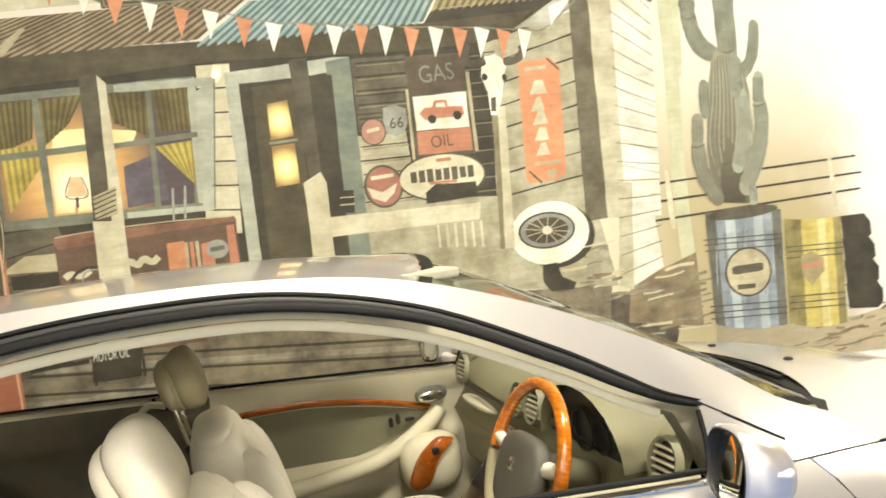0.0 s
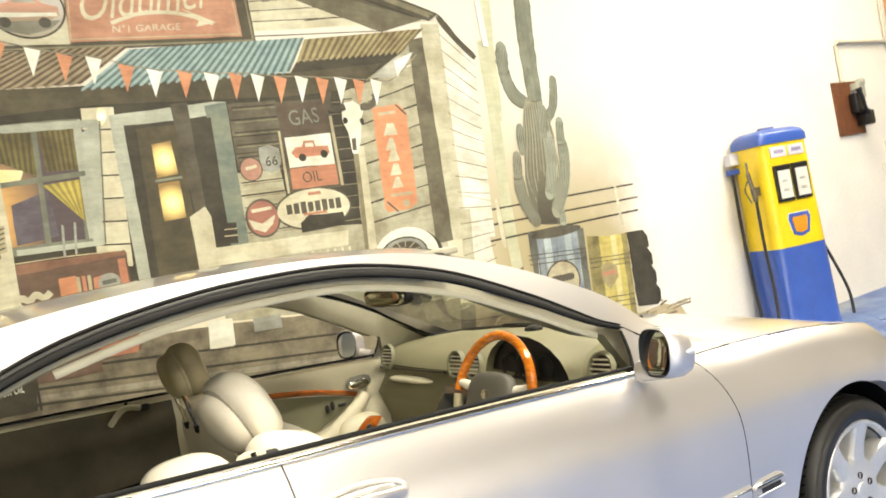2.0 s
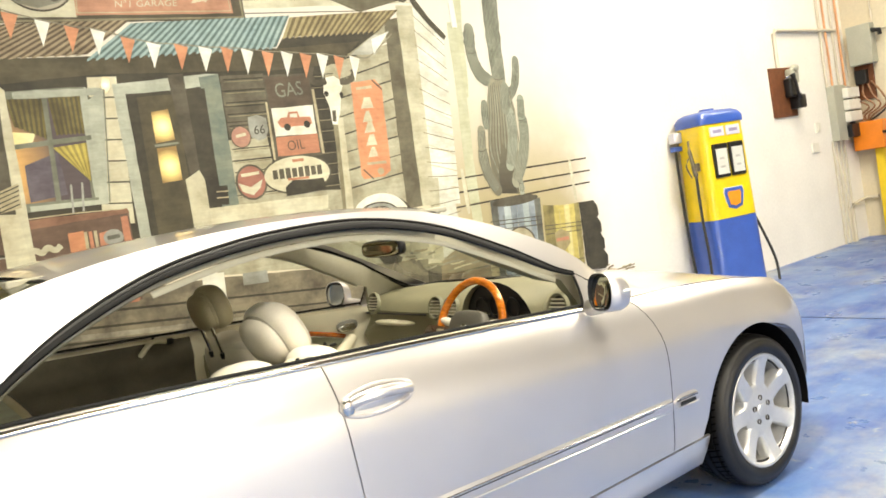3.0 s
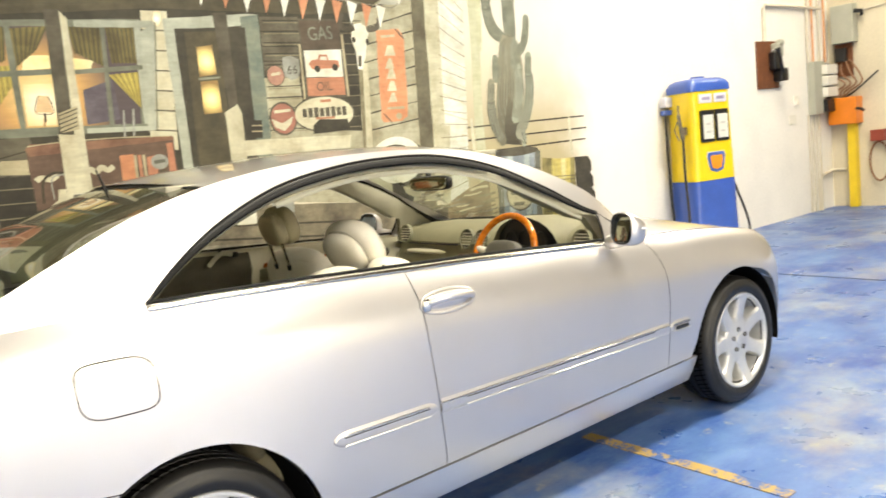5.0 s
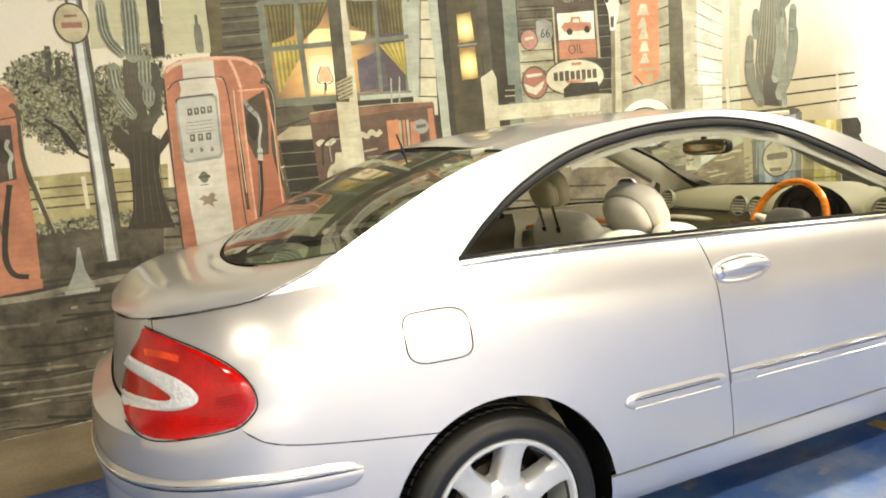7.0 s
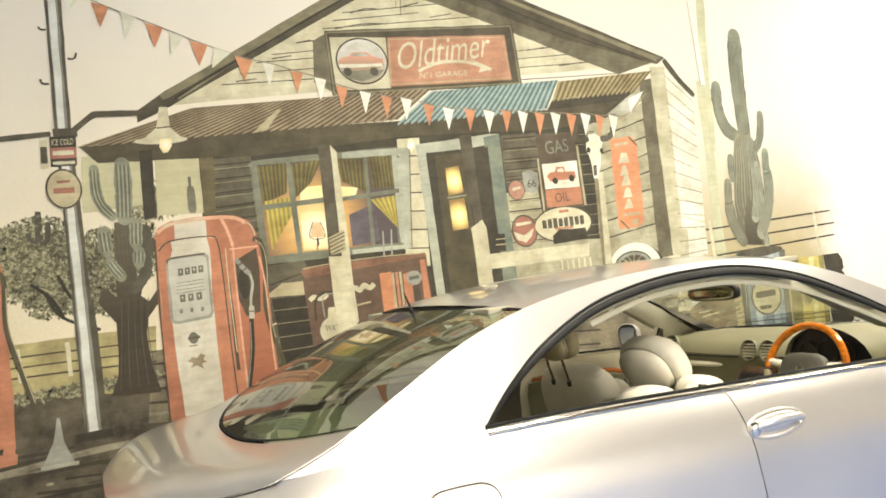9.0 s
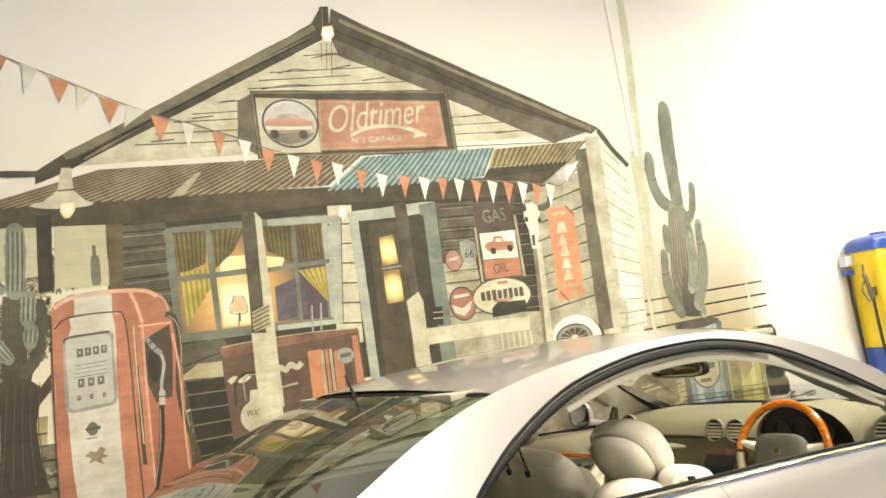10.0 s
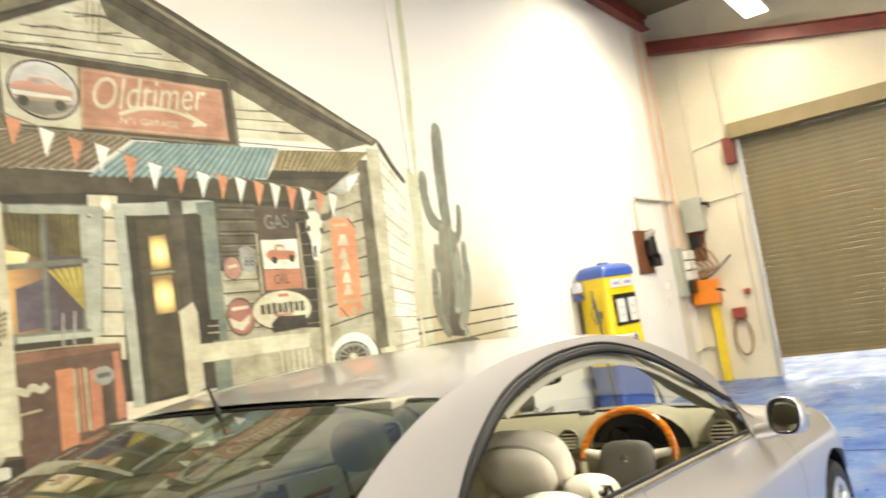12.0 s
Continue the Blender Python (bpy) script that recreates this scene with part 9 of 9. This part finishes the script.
# ---- yellow and blue fuel pump by the wall ----
M_pumpyellow = surface("pump_yellow_enamel", (238, 206, 20), 0.3, vary=0.06, scale=5, coat=0.4)
M_pumpblue = surface("pump_blue_enamel", (54, 88, 172), 0.32, vary=0.08, scale=5, coat=0.4)
M_pumpface = surface("pump_dial_face", (214, 214, 204), 0.35, vary=0.05)
M_pumptag = surface("pump_tag", (206, 206, 214), 0.4, vary=0.05)
M_hose = surface("hose_rubber", (40, 40, 36), 0.5)
M_badgeorange = surface("badge_orange", (236, 150, 30), 0.4)
M_nozzle = surface("nozzle_metal", (120, 112, 96), 0.35, 0.8, 0.2, 20)
pump = thing("fuel_pump", "restored yellow and blue vintage fuel pump standing against a wall", "fuel pump", at=(6.73, 2.72, 0))
PW, PD = 0.27, 0.19
pump.scale = (1.07, 1.07, 1.035)
pump.rotation_euler.z = radians(-13)


def ring(z, sx, sy, e=0.32, n=36):
    out = []
    for k in range(n):
        t = 2 * math.pi * (k + 0.5) / n
        c, s = math.cos(t), math.sin(t)
        out.append(Vector((sx * math.copysign(abs(c) ** e, c), sy * math.copysign(abs(s) ** e, s), z)))
    return out


def stack(levels):
    bm = bmesh.new()
    rows = [ring(*lv) for lv in levels]
    grid(bm, rows, True)
    for r in (rows[0][::-1], rows[-1]):
        bm.faces.new([bm.verts.new(p) for p in r])
    bmesh.ops.remove_doubles(bm, verts=bm.verts, dist=1e-5)
    bmesh.ops.recalc_face_normals(bm, faces=bm.faces)
    return bm


part("base_cabinet", stack([(0.0, PW + 0.03, PD + 0.02), (0.05, PW + 0.03, PD + 0.02), (0.06, PW + 0.022, PD + 0.014), (0.74, PW + 0.008, PD + 0.004)]), M_pumpblue, pump, "blue lower cabinet", 40)
part("upper_cabinet", stack([(0.743, PW + 0.008, PD + 0.004), (1.2, PW - 0.004, PD - 0.002), (1.64, PW - 0.012, PD - 0.006)]), M_pumpyellow, pump, "yellow upper cabinet", 40)
part("top_cap", stack([(1.642, PW + 0.006, PD + 0.006), (1.70, PW + 0.006, PD + 0.006), (1.745, PW - 0.02, PD - 0.02), (1.77, PW - 0.07, PD - 0.06), (1.778, PW - 0.14, PD - 0.12)]), M_pumpblue, pump, "blue domed cap", 50)
part("cap_knob", boxm((-0.07, -0.03, 1.775), (0.07, 0.03, 1.80), 0.008), M_pumpblue, pump)
FY = -PD + 0.002
for i, x in enumerate((-0.095, 0.095)):
    w = part("dial_window", boxm((x - 0.085, FY - 0.02, 1.13), (x + 0.085, FY + 0.02, 1.45), 0.008), M_blackplastic, pump, "black dial frame")
    part("dial_face", boxm((x - 0.065, FY - 0.026, 1.16), (x + 0.065, FY - 0.019, 1.40), 0.002), M_pumpface, w)
    for z in (1.22, 1.30):
        part("dial_mark", boxm((x - 0.03, FY - 0.029, z), (x + 0.02, FY - 0.026, z + 0.02)), M_lamptin, w)
    part("price_tag", boxm((x - 0.082, FY - 0.006, 1.52), (x + 0.082, FY + 0.02, 1.61), 0.003), M_pumptag, pump, "small white price plate")
    part("price_bar", boxm((x - 0.05, FY - 0.009, 1.55), (x + 0.05, FY - 0.006, 1.58)), surface("plate_lettering", (150, 140, 170), 0.5), pump)
bm = bmesh.new()
shield = [(-0.10, 1.02), (0.10, 1.02), (0.115, 0.98), (0.085, 0.84), (0.0, 0.815), (-0.085, 0.84), (-0.115, 0.98)]


def plate(pts, y0, y1, grow=1.0, c=(0, 0.92)):
    bm = bmesh.new()
    p = [((x - c[0]) * grow + c[0], (z - c[1]) * grow + c[1]) for x, z in pts]
    rows = [[Vector((x, y, z)) for x, z in p] for y in (y0, y1)]
    grid(bm, rows, True)
    for r in (rows[0][::-1], rows[1]):
        bm.faces.new([bm.verts.new(q) for q in r])
    bmesh.ops.recalc_face_normals(bm, faces=bm.faces)
    return bm


part("badge_edge", plate(shield, FY - 0.004, FY + 0.02, 1.08), M_pumptag, pump)
part("badge_field", plate(shield, FY - 0.008, FY + 0.02), M_pumpblue, pump, "blue shield badge")
part("badge_centre", plate(shield, FY - 0.012, FY + 0.02, 0.7), M_badgeorange, pump)
SX = -PW + 0.004
part("nozzle_rest", boxm((SX - 0.04, -0.10, 1.22), (SX + 0.01, -0.05, 1.30), 0.008), M_nozzle, pump)
nz = part("nozzle", tube(bmesh.new(), smooth_path([(SX - 0.05, -0.05, 1.52), (SX - 0.06, -0.06, 1.42), (SX - 0.06, -0.08, 1.30), (SX - 0.05, -0.09, 1.18)], 5), [0.010] * 5 + [0.018] * 6 + [0.022] * 5, 10), M_nozzle, pump, "worn metal delivery nozzle", 60)
part("nozzle_lever", tube(bmesh.new(), smooth_path([(SX - 0.07, -0.05, 1.36), (SX - 0.11, -0.05, 1.28), (SX - 0.08, -0.07, 1.17)], 4), 0.007), M_nozzle, nz)
part("hose", tube(bmesh.new(), smooth_path([(SX - 0.05, -0.09, 1.18), (SX - 0.06, -0.10, 0.8), (SX - 0.07, -0.13, 0.4), (SX - 0.12, -0.16, 0.08), (SX - 0.1, -0.02, 0.03), (SX - 0.06, 0.08, 0.2), (SX - 0.05, 0.13, 0.8), (SX - 0.05, 0.13, 1.45)], 8), 0.013), M_hose, pump, "dark rubber hose", 60)
part("hose_bracket", boxm((SX - 0.09, 0.10, 1.44), (SX + 0.02, 0.16, 1.49), 0.006), M_pumpblue, pump)
part("hose_box", boxm((SX - 0.08, 0.09, 1.52), (SX + 0.02, 0.17, 1.62), 0.006), M_pumptag, pump)
part("hose", tube(bmesh.new(), smooth_path([(PW, 0.1, 1.5), (PW + 0.06, 0.1, 1.3), (PW + 0.08, 0.08, 1.0), (PW + 0.20, 0.02, 0.6), (PW + 0.27, -0.05, 0.25), (PW + 0.26, -0.08, 0.02)], 8), 0.013), M_hose, pump, "dark rubber hose", 60)

# ---- fittings by the corner ----
M_board_brown = surface("brown_board", (112, 66, 36), 0.7, vary=0.15, scale=10)
M_greybox = surface("grey_enclosure", (168, 168, 152), 0.5, vary=0.05)
M_white_box = surface("white_enclosure", (224, 220, 206), 0.5, vary=0.04)
M_orangebox = surface("orange_enclosure", (226, 128, 24), 0.4, vary=0.06, coat=0.3)
M_pipeyellow = surface("yellow_duct", (228, 196, 40), 0.45, vary=0.06)
M_conduit = surface("pvc_conduit", (206, 198, 178), 0.6, vary=0.05)
M_conduitorange = surface("orange_conduit", (214, 158, 112), 0.6, vary=0.08)
M_cable = surface("brown_cable", (134, 96, 66), 0.6, vary=0.1)
M_redbox = surface("red_call_box", (142, 62, 44), 0.5, vary=0.08)
WY = WALL_Y
tel = thing("wall_telephone", "old black wall telephone on a brown wooden board", "telephone", at=(8.72, WY, 1.98))
part("backboard", boxm((-0.26, -0.025, -0.28), (0.26, 0.0, 0.30), 0.006), M_board_brown, tel, "brown wooden backboard")
part("casing", boxm((0.0, -0.12, -0.06), (0.17, -0.025, 0.16), 0.02, 3), M_blackplastic, tel, smooth=40)
part("ringer_box", boxm((0.06, -0.12, 0.10), (0.22, -0.025, 0.27), 0.02, 3), M_greybox, tel, "grey ringer box", 40)
part("dial_block", boxm((0.10, -0.15, -0.20), (0.26, -0.02, -0.04), 0.02, 3), M_blackplastic, tel, smooth=40)
part("handset", tube(bmesh.new(), smooth_path([(0.0, -0.15, 0.20), (0.02, -0.17, 0.10), (0.04, -0.17, 0.0), (0.10, -0.16, -0.08)], 5), [0.03] * 3 + [0.018] * 10 + [0.03] * 3, 12), M_blackplastic, tel, smooth=60)
part("bell", blob(bmesh.new(), (0.16, -0.10, 0.27), (0.05, 0.05, 0.045), 0.9, 16, 10), M_greybox, tel, smooth=60)
part("hook", tube(bmesh.new(), [(-0.02, -0.08, 0.17), (0.04, -0.16, 0.2)], 0.012), M_chrome, tel)
fb = thing("fuse_box", "grey enclosure with white circuit breaker rows", "fuse box", at=(10.02, WY, 1.65))
part("enclosure", boxm((-0.26, -0.10, -0.34), (0.05, 0.0, 0.36), 0.008), M_greybox, fb)
for k in range(3):
    part("breaker", boxm((-0.05, -0.17, -0.12 + 0.15 * k), (0.27, -0.06, 0.01 + 0.15 * k), 0.012), M_white_box, fb)
part("black_cover", boxm((-0.04, -0.16, -0.32), (0.27, -0.05, -0.15), 0.012), M_blackplastic, fb)
part("mounting_rail", boxm((-0.05, -0.07, -0.32), (0.26, 0.0, 0.33)), M_blackplastic, fb)
mb = thing("meter_box", "grey metal meter box over a brown board with cables", "meter box", at=(END_X, 2.75, 2.2))
part("enclosure", boxm((-0.16, -0.15, 0.02), (0.0, 0.14, 0.52), 0.01), M_greybox, mb)
part("backboard", boxm((-0.03, -0.08, -0.42), (0.0, 0.15, 0.02), 0.004), M_board_brown, mb, "brown wooden backboard")
part("contactor", boxm((-0.12, -0.02, -0.22), (-0.03, 0.12, -0.04), 0.01), M_blackplastic, mb)
part("tap", tube(bmesh.new(), [(-0.1, -0.14, 0.42), (-0.1, -0.24, 0.40), (-0.1, -0.24, 0.34)], 0.03), M_blackplastic, mb)
for k in range(4):
    part("cable", tube(bmesh.new(), smooth_path([(-0.06, 0.1 - 0.05 * k, -0.2), (-0.12, 0.14 - 0.11 * k, -0.38), (-0.14, -0.02 - 0.07 * k, -0.52), (-0.1, 0.12 - 0.06 * k, -0.62), (-0.08, 0.04, -0.70)], 6), 0.012), M_cable, mb)
ob_ = thing("isolator_box", "orange isolator box on a yellow cable duct", "isolator box", at=(END_X, 2.76, 0))
part("enclosure", boxm((-0.22, -0.19, 1.14), (-0.005, 0.18, 1.5), 0.012), M_orangebox, ob_, "bright orange enclosure")
part("switch_handle", tube(bmesh.new(), [(-0.2, -0.18, 1.34), (-0.24, -0.26, 1.33), (-0.24, -0.30, 1.30)], 0.018), M_blackplastic, ob_)
part("duct", boxm((-0.12, -0.13, 0.0), (-0.01, -0.02, 1.14), 0.01), M_pipeyellow, ob_, "yellow cable duct")
part("aerial_rod", tube(bmesh.new(), smooth_path([(-0.1, 0.0, 1.5), (-0.12, -0.16, 1.58), (-0.12, -0.44, 1.80)], 4), 0.012), M_blackplastic, ob_)
rb = thing("hose_reel_box", "small red wall box with a hanging brown cable loop", "wall box", at=(END_X, 2.36, 0.95))
part("housing", boxm((-0.12, -0.09, -0.07), (-0.003, 0.09, 0.08), 0.012), M_redbox, rb)
part("cable_loop", tube(bmesh.new(), [(-0.06, 0.12 * math.sin(2 * math.pi * k / 28) * (1 if k < 29 else 0), -0.34 + 0.26 * math.cos(2 * math.pi * k / 28)) for k in range(29)], 0.014), M_cable, rb)
part("button", blob(bmesh.new(), (-0.05, -0.16, 0.30), (0.05, 0.045, 0.045), 0.8, 14, 8), M_redbox, rb)


def conduit(pts, r=0.018, m=None, label="painted conduit fixed to the wall"):
    c = tagged(part("conduit", tube(bmesh.new(), pts, r), m or M_conduit, smooth=60), label, "conduit", "wall conduits")
    return c


conduit([(8.66, WY - 0.025, 2.28), (8.66, WY - 0.025, 2.68), (8.70, WY - 0.025, 2.72), (10.15, WY - 0.025, 2.72)], 0.022)
conduit([(9.76, WY - 0.025, 2.0), (9.76, WY - 0.025, ROOF)], 0.018)
conduit([(9.9, WY - 0.025, 2.0), (9.9, WY - 0.025, ROOF)], 0.014, M_conduitorange, "orange conduit running up the wall")
conduit([(10.24, WY - 0.025, 2.0), (10.24, WY - 0.025, ROOF)], 0.015, M_conduitorange, "orange conduit running up the wall")
conduit([(10.08, WY - 0.025, 2.0), (10.08, WY - 0.025, ROOF)], 0.016)
for x in (9.72, 9.82, 9.92, 10.02):
    conduit([(x, WY - 0.02, 0.0), (x, WY - 0.02, 1.32)], 0.013)
conduit([(9.95, WY - 0.04, 0.0), (9.95, WY - 0.04, 0.42), (10.0, WY - 0.04, 0.48), (END_X - 0.03, WY - 0.04, 0.52), (END_X - 0.04, 2.8, 0.52)], 0.022)
conduit([(END_X - 0.02, 2.55, 2.62), (END_X - 0.02, 2.02, 2.66)], 0.010)
conduit([(END_X - 0.02, 2.62, 3.42), (END_X - 0.02, 2.1, 3.50)], 0.010)
conduit([(END_X - 0.02, 2.10, 0.6), (END_X - 0.02, 2.10, ROOF)], 0.016)
conduit([(END_X - 0.02, 2.62, 2.72), (END_X - 0.02, 2.62, ROOF)], 0.012)
sk = thing("wall_switch", "small white wall switch on the painted wall", "switch", at=(9.42, WY, 1.52))
part("plate", boxm((-0.06, -0.02, -0.06), (0.06, 0.0, 0.06), 0.006), M_white_box, sk)
part("rocker", boxm((-0.02, -0.03, -0.03), (0.02, -0.02, 0.03), 0.003), M_white_box, sk)
sk2 = thing("wall_socket", "small white wall socket on the painted wall", "socket", at=(9.3, WY, 1.28))
part("plate", boxm((-0.08, -0.02, -0.06), (0.08, 0.0, 0.06), 0.006), M_white_box, sk2)
